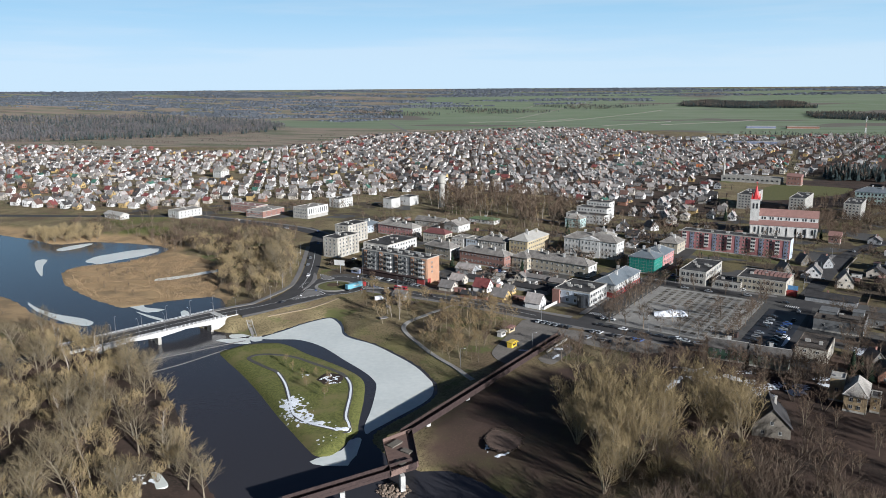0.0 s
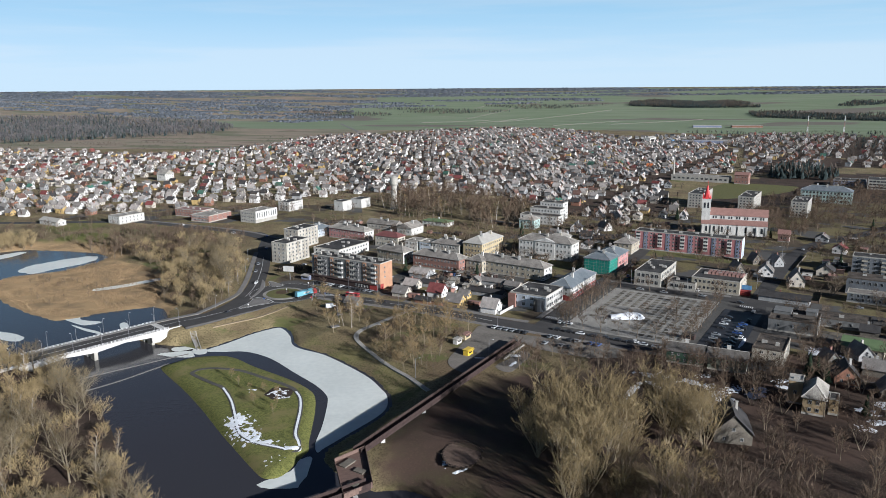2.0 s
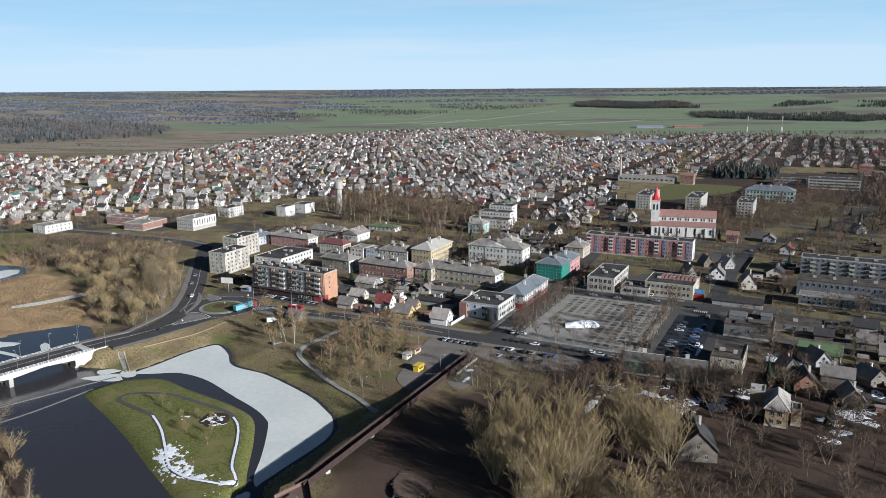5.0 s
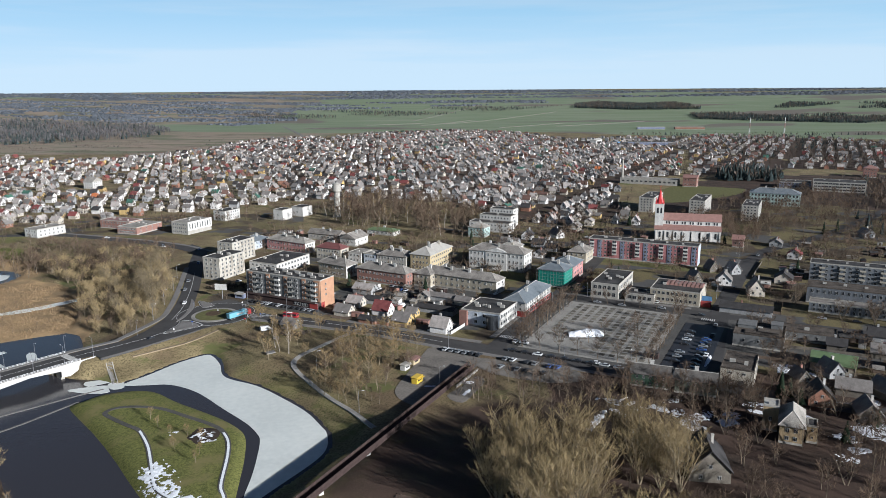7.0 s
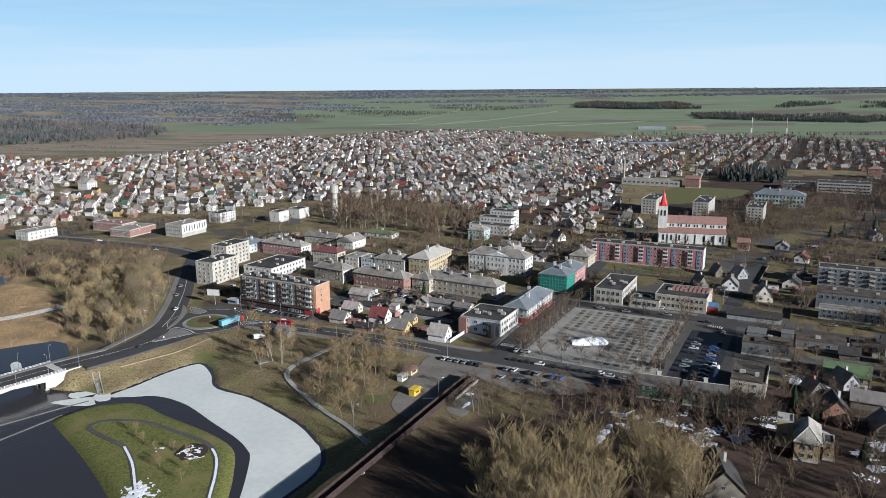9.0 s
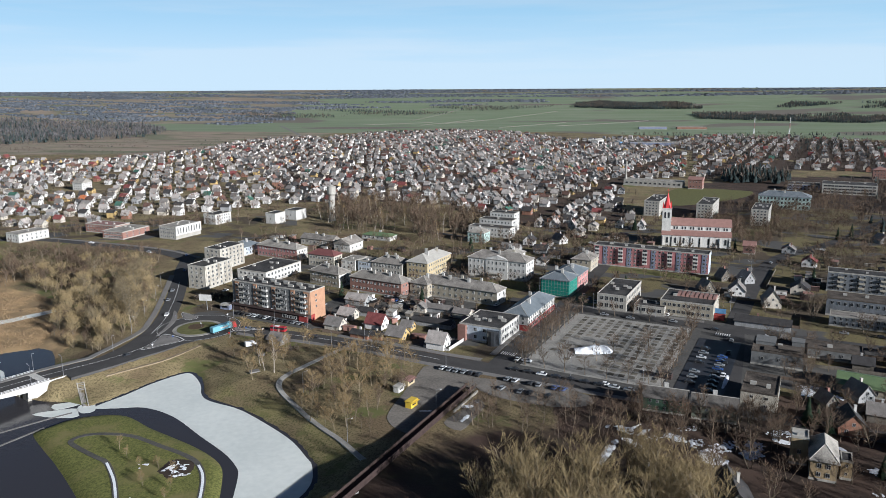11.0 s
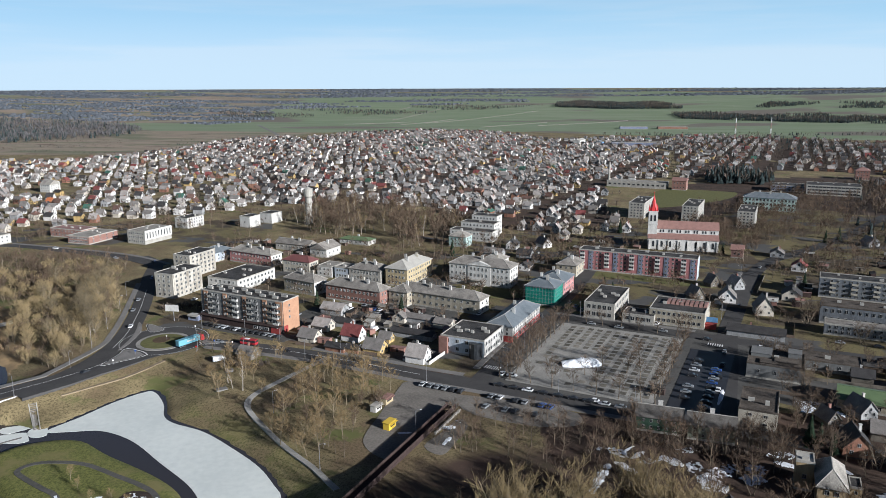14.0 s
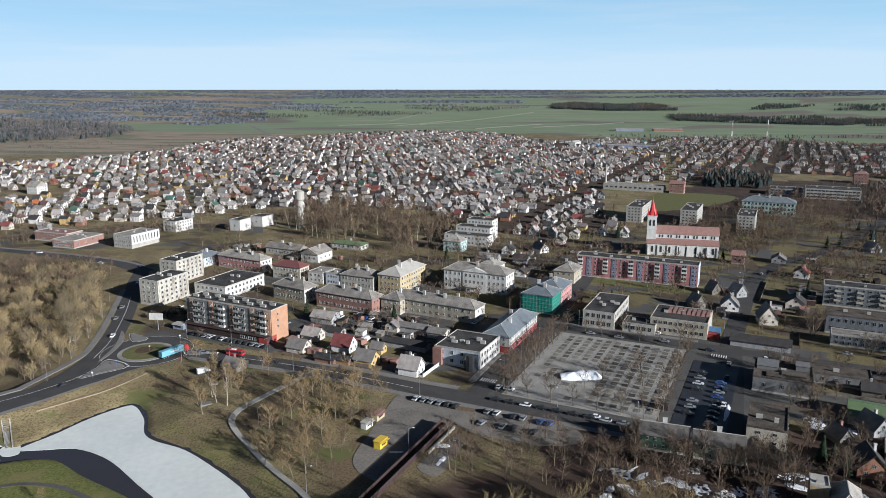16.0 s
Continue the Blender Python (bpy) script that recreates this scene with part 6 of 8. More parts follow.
# ---- bare trees ----
def grow_tree(seed, height, reach, stems, limbs, subs, twigs, trunk_r, rise=.75, twig_len=1.3, low=.25, wood=3, fat=.05, up=.3, loose=.38, seg=3):
    """Shapes of trunk with limbs, and of the crown of fine twigs, of one leafless tree."""
    rnd = random.Random(seed)
    bark, crown = Shape(), Shape()
    def jit(k):
        return Vector((rnd.uniform(-k, k), rnd.uniform(-k, k), rnd.uniform(-k, k)))
    def twig(p, d, ln, w=fat):
        d = (d + jit(loose) + Vector((0, 0, up))).normalized()
        side = d.orthogonal().normalized()
        side = (side * rnd.uniform(-1, 1) + d.cross(side) * rnd.uniform(-1, 1)).normalized() * w
        q = p + d * ln
        crown.face([p - side, p + side, q])
        r = p + d * ln * .45
        e = (d + jit(.5)).normalized()
        crown.face([r - side * .7, r + side * .7, r + e * ln * .6])
    def limb(p, d, ln, r, level):
        pts, n = [p], (3, seg, 2)[level]
        for i in range(n):
            d = (d + jit(.16) + Vector((0, 0, .08 if level else .02))).normalized()
            pts.append(pts[-1] + d * ln / n)
        if level == 2:
            w = d.orthogonal().normalized()
            w = (w * rnd.uniform(-1, 1) + d.cross(w) * rnd.uniform(-1, 1)).normalized() * r
            bark.solid([pts[0] - w, pts[0] + w, pts[1] + w * .6, pts[1] - w * .6, pts[2]], [(0, 1, 2, 3), (3, 2, 4)])
        for i in range(n if level < 2 else 0):
            bark.tube(pts[i], pts[i + 1], r * (1 - .75 * i / n), r * (1 - .75 * (i + 1) / n), 5 if level == 0 else wood, cap=False)
        def at(t):
            k = min(int(t * n), n - 1)
            return pts[k].lerp(pts[k + 1], t * n - k), (pts[k + 1] - pts[k]).normalized()
        if level < 2:
            cnt = limbs if level == 0 else subs
            for i in range(cnt):
                t = (low if level == 0 else .3) + (1 - (low if level == 0 else .3)) * (i + rnd.random()) / cnt
                q, e = at(min(t, .99))
                az = i * 2.4 + rnd.uniform(-.5, .5)
                out = Vector((math.cos(az), math.sin(az), 0))
                if level == 0:
                    way = (out + Vector((0, 0, rise + rnd.uniform(-.2, .3)))).normalized()
                    l2 = reach * (1.15 - .75 * t) * rnd.uniform(.8, 1.15)
                else:
                    way = (e * .9 + out * .7 + jit(.3)).normalized()
                    l2 = ln * rnd.uniform(.35, .6)
                limb(q, way, l2, r * (.42 if level == 0 else .4) * (1 - .4 * t), level + 1)
        else:
            for i in range(twigs):
                q, e = at(min((i + rnd.random()) / twigs, .99))
                twig(q, e, twig_len * rnd.uniform(.7, 1.3))
    for k in range(stems):
        az = 6.283 * k / stems + rnd.uniform(-.4, .4)
        lean = 0 if stems == 1 else rnd.uniform(.18, .42)
        base = Vector((math.cos(az), math.sin(az), 0)) * (.0 if stems == 1 else trunk_r)
        limb(base + Vector((0, 0, -.5)), Vector((math.cos(az) * lean, math.sin(az) * lean, 1)).normalized(), height * rnd.uniform(.75, .95), trunk_r, 0)
    return bark, crown


PROTO = {}
def tree_kind(key, count, label, bark, twig, **k):
    PROTO[key] = []
    for i in range(count):
        a, b = grow_tree(hash_of(key) + i, **k)
        root = thing("tree", label, "tree", Matrix.Translation((0, 0, -500)))
        part("trunk", a, bark, root)
        part("crown", b, twig, root)
        PROTO[key].append([root, 0])


def hash_of(text):
    return sum(ord(c) * (i + 7) for i, c in enumerate(text))


tree_kind("willow", 4, "large bare willow with straw-coloured twigs", "bark_straw", "twig_straw", height=20, reach=8, stems=6, limbs=9, subs=6, twigs=8, trunk_r=.28, rise=1.35, twig_len=2.1, low=.06, fat=.027, loose=.3)
tree_kind("oldtree", 4, "large bare grey-brown tree with rounded crown", "bark_grey", "twig_grey", height=15, reach=8.2, stems=1, limbs=15, subs=8, twigs=9, trunk_r=.34, rise=.9, twig_len=1.9, low=.22, fat=.026, up=.15, loose=.6)
tree_kind("towntree", 2, "large bare brown tree", "bark", "twig_red", height=18, reach=7.5, stems=2, limbs=14, subs=6, twigs=9, trunk_r=.36, rise=1.0, twig_len=1.9, low=.18, fat=.026)
tree_kind("slim", 3, "slender bare poplar with pale trunk", "bark_pale", "twig_brown", height=20, reach=3.6, stems=1, limbs=18, subs=4, twigs=4, trunk_r=.24, rise=1.5, twig_len=1.2, low=.3)
tree_kind("young", 3, "young bare park tree", "bark_straw", "twig_brown", height=10.5, reach=4.6, stems=1, limbs=12, subs=5, twigs=7, trunk_r=.17, rise=.85, twig_len=1.3, low=.3, fat=.036, up=.12, loose=.55)
tree_kind("street", 3, "bare brown street tree", "bark", "twig_red", height=10, reach=4.2, stems=1, limbs=12, subs=5, twigs=5, trunk_r=.2, rise=.8, twig_len=1.5, low=.3, fat=.032)


def plant(key, x, y, size=1.0, rnd=random, group=""):
    pick = rnd.randrange(len(PROTO[key]))
    root, used = PROTO[key][pick]
    s = size * rnd.uniform(.72, 1.2)
    m = Matrix.Translation((x, y, z_at(x, y) - .1)) @ pose(0, 0, 0, rnd.uniform(-3, 3), rnd.uniform(-3, 3), rnd.uniform(0, 360))
    ob = root if not used else copy_thing(root, m)
    if not used:
        root.matrix_basis = m
    PROTO[key][pick][1] += 1
    ob.scale = (s, s, s * rnd.uniform(.92, 1.1))
    if group:
        ob["group"] = group
    return ob


def scatter(key, poly, n, size, seed, group, gap=4.0):
    rnd = random.Random(seed)
    p = np.array(poly, float)
    lo, hi = p.min(0), p.max(0)
    done, tries = [], 0
    while len(done) < n and tries < n * 40:
        tries += 1
        x, y = rnd.uniform(lo[0], hi[0]), rnd.uniform(lo[1], hi[1])
        if inside(p, np.array([x]), np.array([y]))[0] and all((x - a) ** 2 + (y - b) ** 2 > gap * gap for a, b in done) and not (-40 < z_at(x, y) < WATER_Z + .1):
            done.append((x, y))
            plant(rnd.choice(key) if isinstance(key, tuple) else key, x, y, size, rnd, group)


# lighter trees, many to one mesh, for the crowd between and behind the houses
LITE = []
for i in range(5):
    LITE.append(grow_tree(900 + i, height=(9, 11, 8, 12, 10)[i], reach=(4, 3.4, 4.2, 3, 3.8)[i], stems=(1, 1, 2, 1, 1)[i], limbs=(8, 9, 5, 10, 8)[i], subs=4, twigs=6, trunk_r=.17, rise=1.1, twig_len=1.7, low=.2, fat=.034, up=.2, loose=.5, seg=2))
for i in range(5):
    LITE.append(grow_tree(950 + i, height=(10, 11, 9, 12, 10)[i], reach=(4, 3.6, 4.2, 3.2, 3.8)[i], stems=1, limbs=(6, 7, 6, 7, 6)[i], subs=3, twigs=3, trunk_r=.2, rise=.9, twig_len=2.2, low=.25, fat=.1, up=.15, loose=.55, seg=1))
LITE = [[(np.array(q.v), q.f) for q in pair] for pair in LITE]


def brush(s, rnd, x, y, z, h, w, n, wide=.13):
    """A bare far crown: a short stem and upswept slivers."""
    s.tube((x, y, z), (x, y, z + h * .6), w * .06, w * .03, 3, cap=False)
    for i in range(n):
        a, q = rnd.uniform(0, 6.28), rnd.uniform(.25, .75)
        r = w * rnd.uniform(.3, 1) * (1.2 - q * .6)
        p = Vector((x, y, z + h * q * .8))
        e = Vector((x + math.cos(a) * r, y + math.sin(a) * r, z + h * rnd.uniform(q, 1.05)))
        side = Vector((-math.sin(a), math.cos(a), 0)) * w * wide
        s.face([p, e + side, e - side])


class Crowd:
    """Collects placed copies of the light trees into two meshes."""
    def __init__(self):
        self.v, self.f, self.n = ([], []), ([], []), [0, 0]

    def add(self, rnd, x, y, z, size, kinds):
        c, s = math.cos(a := rnd.uniform(0, 6.28)), math.sin(a)
        k = size * rnd.uniform(.75, 1.2)
        turn = np.array([[c, -s, 0], [s, c, 0], [0, 0, rnd.uniform(.9, 1.15)]]) * k
        for i, (v, f) in enumerate(rnd.choice(kinds)):
            self.v[i].append(v @ turn.T + (x, y, z - .1))
            self.f[i].append((f, self.n[i]))
            self.n[i] += len(v)

    def build(self, name, label, bark="bark_stuff", twig="twig_stuff"):
        for i, mat, tail in ((0, bark, "_trunks"), (1, twig, "_crowns")):
            me = bpy.data.meshes.new(name + tail)
            me.from_pydata(np.vstack(self.v[i]).tolist(), [], [tuple(k + o for k in q) for f, o in self.f[i] for q in f])
            me.materials.append(M[mat])
            tagged(new(name + tail, me), label, "trees", kind="stuff")


CROWD = Crowd()
BUILT = [(o.matrix_basis.translation.xy, max(6, (max(o.children[0].dimensions.x, o.children[0].dimensions.y)) * .62)) for o in scene.objects if o.type == "EMPTY" and o.name.split(".")[0] in ("town_house", "apartment_block", "church", "shed", "house") and o.children]
ROADS = [flat(p) for p in ([(-121, 382), (-62, 363), (-8, 337), (35, 317), (80, 296), (150, 262), (260, 215)], [(14, 322), (56, 413), (100, 515)], [(30, 433), (90, 402), (165, 366), (330, 290)], [(104, 292), (142, 386), (206, 507), (232, 541), (302, 598), (420, 720)],
                           [(-153, 372), (-160, 415), (-176, 472), (-196, 540)], [(-190, 534), (-277, 583), (-336, 604), (-470, 592)])]


BUSH = [[(np.array(q.v), q.f) for q in grow_tree(980 + i, height=7.5, reach=3.6, stems=4, limbs=6, subs=4, twigs=5, trunk_r=.13, rise=1.2, twig_len=1.6, low=.1, fat=.038, up=.2, loose=.45, seg=1)] for i in range(4)]
BUSHES = Crowd()


def thicket(poly, n, size, seed, gap):
    """Scatters bushes over a stretch of the bank."""
    rnd, p, done, tries = random.Random(seed), np.array(poly, float), [], 0
    while len(done) < n and tries < n * 40:
        tries += 1
        x, y = rnd.uniform(p[:, 0].min(), p[:, 0].max()), rnd.uniform(p[:, 1].min(), p[:, 1].max())
        if inside(p, np.array([x]), np.array([y]))[0] and all((x - a) ** 2 + (y - b) ** 2 > gap * gap for a, b in done) and z_at(x, y) > WATER_Z + .1:
            done.append((x, y))
            BUSHES.add(rnd, x, y, z_at(x, y), size, BUSH)


def crowd(poly, n, size, seed, gap=3.5):
    """Scatters light trees over a stretch, clear of roads and houses."""
    rnd = random.Random(seed)
    p = np.array(poly, float)
    lo, hi = p.min(0), p.max(0)
    xs, ys = np.array([rnd.uniform(lo[0], hi[0]) for _ in range(n * 6)]), np.array([rnd.uniform(lo[1], hi[1]) for _ in range(n * 6)])
    ok = inside(p, xs, ys)
    n = int(n * .88)
    for r in ROADS:
        ok &= far_from(r, xs, ys) > 7
    for q, d in BUILT:
        ok &= np.hypot(xs - q.x, ys - q.y) > d
    done = 0
    for i in np.flatnonzero(ok):
        if done >= n:
            break
        if GX[0] < xs[i] < GX[-1] and z_at(xs[i], ys[i]) < WATER_Z + .2:
            continue
        CROWD.add(rnd, xs[i], ys[i], z_at(xs[i], ys[i]), size, LITE[5:] if ys[i] > 400 else LITE[:5])
        done += 1


scatter("willow", [(4, 205), (12, 226), (34, 232), (45, 214), (42, 184), (24, 180), (10, 190)], 14, 1.0, 1, "willow grove by the river", 8)
scatter("willow", [(46, 222), (52, 234), (64, 230), (72, 216), (66, 198), (52, 200)], 8, .88, 101, "willow grove by the river", 5.5)
thicket([(6, 205), (10, 190), (22, 172), (44, 160), (70, 172), (78, 192), (66, 196), (44, 172), (26, 182), (16, 200)], 14, .9, 70, 4)
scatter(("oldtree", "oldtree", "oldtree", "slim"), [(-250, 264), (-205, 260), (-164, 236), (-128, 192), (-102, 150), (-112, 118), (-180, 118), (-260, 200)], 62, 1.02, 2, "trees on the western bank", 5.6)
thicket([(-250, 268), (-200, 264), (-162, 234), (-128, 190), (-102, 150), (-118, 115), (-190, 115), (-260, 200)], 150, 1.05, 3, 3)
thicket([(-206, 372), (-166, 345), (-163, 380), (-178, 440), (-205, 505), (-240, 540), (-300, 500), (-230, 430)], 120, 1.0, 4, 4)
scatter("oldtree", [(-196, 385), (-168, 358), (-166, 385), (-180, 440), (-205, 500), (-235, 520), (-240, 480), (-215, 420)], 18, .95, 104, "scrub wood beside the road", 8)
thicket([(-445, 486), (-405, 494), (-378, 508), (-385, 530), (-445, 522)], 45, 1.0, 105, 4)
crowd([(-335, 505), (-300, 548), (-220, 562), (-205, 505), (-240, 465), (-290, 470)], 130, 1.0, 106)
scatter("young", [(-66, 320), (-50, 346), (-30, 338), (-12, 326), (-26, 300), (-34, 270), (-48, 262), (-60, 284)], 36, 1.0, 7, "park trees by the pond", 3.5)
scatter("young", [(-112, 372), (-80, 366), (-62, 352), (-72, 330), (-100, 350)], 10, .9, 8, "park trees near the roundabout", 5)
scatter("slim", [(-95, 620), (-130, 700), (-100, 760), (0, 720), (20, 640), (0, 600), (-25, 580), (-30, 630)], 32, 1.05, 9, "tall grove behind the centre", 6)
scatter("street", [(0, 298), (30, 302), (66, 288), (60, 262), (20, 256), (2, 272)], 18, 1.0, 11, "trees south of the main street", 5)
crowd([(-60, 330), (-15, 322), (-30, 262), (-60, 285)], 30, .8, 30)
crowd([(2, 296), (30, 300), (66, 284), (66, 250), (20, 250), (-2, 272)], 26, .9, 31)
crowd([(56, 270), (110, 272), (150, 250), (230, 260), (230, 180), (130, 150), (62, 165)], 95, 1.05, 32)
crowd([(120, 280), (150, 345), (260, 330), (330, 300), (300, 220), (200, 240)], 120, .75, 33)
crowd([(140, 430), (200, 470), (240, 540), (160, 520), (100, 470)], 50, .8, 34)
crowd([(200, 590), (225, 560), (330, 640), (360, 720), (300, 740), (230, 670)], 110, 1.0, 35)
crowd([(-30, 530), (60, 505), (110, 545), (170, 610), (180, 680), (60, 640), (0, 570)], 130, .9, 36)
crowd([(-420, 640), (-300, 660), (-200, 650), (-140, 640), (-110, 740), (-180, 800), (-330, 720)], 110, .85, 37)
crowd([(-95, 620), (-130, 700), (-110, 780), (0, 740), (30, 650), (0, 600), (-25, 580), (-40, 640)], 210, 1.6, 38)
crowd([(-140, 400), (-150, 440), (-110, 460), (0, 470), (40, 430), (0, 400), (-60, 400)], 60, .6, 39)
crowd([(-170, 520), (-30, 500), (-40, 590), (-160, 600)], 45, .75, 40)
crowd([(150, 345), (220, 372), (300, 420), (360, 380), (300, 300)], 60, .9, 41)
crowd([(240, 470), (330, 520), (420, 620), (340, 620), (250, 540)], 70, .85, 42)
crowd([(-430, 575), (-330, 575), (-250, 550), (-215, 500), (-300, 500), (-430, 535)], 120, .75, 43)
crowd([(-460, 350), (-300, 305), (-225, 285), (-250, 220), (-460, 240)], 110, .8, 44)
crowd([(-255, 262), (-205, 258), (-170, 235), (-135, 192), (-108, 150), (-120, 120), (-180, 120), (-280, 180)], 70, .8, 45)
crowd([(-206, 372), (-166, 345), (-163, 380), (-178, 440), (-205, 505), (-240, 540), (-330, 560), (-300, 500), (-230, 430)], 190, .7, 46)
scatter("towntree", [(20, 150), (60, 160), (112, 150), (150, 120), (140, 90), (30, 96), (10, 140)], 27, 1.15, 72, "tall trees on the lower bank", 8)
scatter("willow", [(14, 184), (48, 186), (52, 166), (30, 156), (14, 166)], 5, .9, 73, "willow grove by the river", 8)
crowd([(-320, 410), (-296, 455), (-240, 436), (-215, 398), (-230, 362), (-272, 356)], 40, .4, 71)
crowd([(60, 175), (90, 215), (150, 210), (170, 150), (100, 120), (50, 130)], 38, 1.1, 48)
crowd([(4, 250), (60, 262), (66, 215), (64, 175), (28, 160), (8, 190)], 50, .7, 47)
scatter("young", [(-122, 262), (-100, 254), (-88, 236), (-84, 214), (-96, 224), (-108, 246)], 9, .42, 50, "saplings on the island", 4)
scatter("young", [(-96, 348), (-62, 320), (-84, 310), (-110, 345)], 6, .8, 51, "trees on the pond bank", 8)
crowd([(-60, 405), (-75, 440), (-40, 440), (10, 425), (20, 395), (-20, 370), (-62, 380)], 40, .55, 52)
crowd([(100, 470), (60, 480), (60, 420), (110, 440)], 22, .8, 53)
crowd([(120, 420), (170, 395), (200, 430), (150, 440)], 20, .8, 54)
crowd([(50, 270), (110, 272), (118, 290), (70, 292)], 26, .9, 55)
crowd([(62, 232), (108, 226), (128, 222), (150, 236), (126, 268), (64, 282)], 40, 1.1, 56)
crowd([(90, 225), (120, 228), (160, 240), (170, 210), (120, 195), (92, 205)], 22, 1.1, 57)
# out of view: trees added to throw shade on the eastern fronts
for x, y in ((215, 368), (228, 362), (242, 356), (256, 350), (268, 362), (252, 372), (275, 345)):
    plant("towntree", x, y, .95, random, "old trees among the stores")
for x, y in ((187, 398), (180, 402), (192, 406), (147, 352), (153, 349), (165, 354), (139, 319), (146, 318), (150, 322), (131, 288), (200, 372), (212, 362), (235, 372), (176, 352), (188, 345), (224, 350), (240, 345), (205, 318), (128, 262), (140, 255), (110, 262)):
    plant("towntree", x, y, .62, random, "old trees among the stores")
for x, y in ((-83.7, 323.6), (-79, 321), (-87, 329)):
    plant("slim", x, y, .85, random, "birches on the pond bank")
for a in range(-40, 44, 7):
    for b in (-33, -28.5):
        plant("street", *town(SQ, b, a)[:2], 1.15, random, "trees along the square")
for a in range(-40, 44, 8):
    plant("street", *town(SQ, 31, a)[:2], 1.2, random, "trees along the square")
for a in range(-28, 30, 9):
    plant("street", *town(SQ, a, 45)[:2], 1.05, random, "trees along the square"), plant("street", *town(SQ, a, -41)[:2], 1.15, random, "trees along the square")
for x, y in ((71, 343), (80, 337), (88, 345), (84, 330), (62, 335)):
    plant("street", x, y, 1.15, random, "trees along the square")
for rt in [r for v in PROTO.values() for r, used in v if not used]:
    for o in list(rt.children_recursive) + [rt]:
        bpy.data.objects.remove(o)


for poly, n, size, seed in (([(200, 480), (260, 560), (350, 690), (420, 690), (330, 560), (250, 470)], 130, .9, 60), ([(150, 545), (200, 520), (300, 660), (330, 740), (250, 760), (180, 640)], 150, .95, 61), ([(230, 640), (330, 720), (420, 780), (400, 850), (280, 760)], 90, 1.0, 62),
                            ([(60, 520), (110, 500), (120, 540), (180, 580), (120, 600), (60, 560)], 60, .8, 63), ([(-20, 455), (60, 460), (75, 500), (10, 520)], 30, .8, 64), ([(-180, 520), (-100, 500), (-30, 520), (-40, 610), (-180, 640)], 70, .8, 65),
                            ([(-430, 600), (-240, 620), (-200, 690), (-330, 660)], 90, .8, 66), ([(330, 560), (420, 600), (520, 680), (500, 780), (400, 700)], 90, 1.0, 67), ([(300, 430), (420, 480), (480, 600), (380, 580)], 80, 1.0, 68)):
    crowd(poly, n, size, seed)
crowd([(215, 560), (330, 640), (480, 760), (570, 910), (420, 910), (300, 780), (220, 700)], 280, 1.1, 107)
crowd([(330, 470), (420, 520), (620, 720), (560, 800), (400, 640)], 160, 1.1, 108)
crowd([(-145, 440), (-70, 540), (40, 525), (95, 470), (40, 425), (-60, 455)], 90, .85, 109)
crowd([(-60, 540), (30, 545), (110, 600), (60, 640), (-40, 600)], 70, .9, 110)
CROWD.build("town_trees", "bare brown trees crowding gardens and banks")
BUSHES.build("bank_bushes", "dense straw-coloured bushes along the banks", "bark_straw", "twig_straw")


# garden trees between the far houses, and the far woods
rnd = random.Random(77)
gt = Shape()
for x, y, deg in SPOTS:
    for _ in range(6 if x < -200 else 5):
        brush(gt, rnd, x + rnd.uniform(-15, 15), y + rnd.uniform(-15, 15), 0, rnd.uniform(2.5, 8.5), rnd.uniform(1.8, 4.2), 9, .09)
solo("garden_trees", gt, "twig_far", "bare garden trees between the houses", "trees", kind="stuff")


def wood(name, poly, n, seed, dark, label, h=(9, 16), patch=0.0, size=.004):
    """A far wood of bare crowns and firs; patch leaves clearings."""
    rnd = random.Random(seed)
    p = np.array(poly, float)
    lo, hi = p.min(0), p.max(0)
    xs, ys = np.array([rnd.uniform(lo[0], hi[0]) for _ in range(n * 5)]), np.array([rnd.uniform(lo[1], hi[1]) for _ in range(n * 5)])
    ok = np.flatnonzero(inside(p, xs, ys))
    zs = land_height(xs, ys)
    a, b, done = Shape(), Shape(), 0
    for i in ok:
        if done >= n:
            break
        if patch and noise.noise(Vector((xs[i] * size * .6, ys[i] * size * 1.6, seed))) < patch - .5:
            continue
        done += 1
        t = rnd.uniform(*h)
        if rnd.random() < dark + .5 * noise.noise(Vector((xs[i] * .006, ys[i] * .006, seed + 5))):
            r = t * rnd.uniform(.18, .3)
            for lo_, hi_, k_ in ((.1, .55, 1), (.35, .8, .72), (.6, 1, .45)):
                b.solid([(xs[i] + r * k_ * rnd.uniform(.6, 1.2) * math.cos(q), ys[i] + r * k_ * rnd.uniform(.6, 1.2) * math.sin(q), zs[i] + t * (lo_ + rnd.uniform(-.06, .06))) for q in (0, 1.26, 2.51, 3.77, 5.03)] + [(xs[i] + rnd.uniform(-.3, .3), ys[i], zs[i] + t * hi_)], [(k, (k + 1) % 5, 5) for k in range(5)])
        else:
            brush(a, rnd, xs[i], ys[i], zs[i], t * .95, t * .34, 7)
    if a.f:
        solo(name, a, "wood_grey" if name == "west_wood" else "twig_far", label, "woods", kind="stuff")
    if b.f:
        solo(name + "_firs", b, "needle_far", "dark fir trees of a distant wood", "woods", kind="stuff")


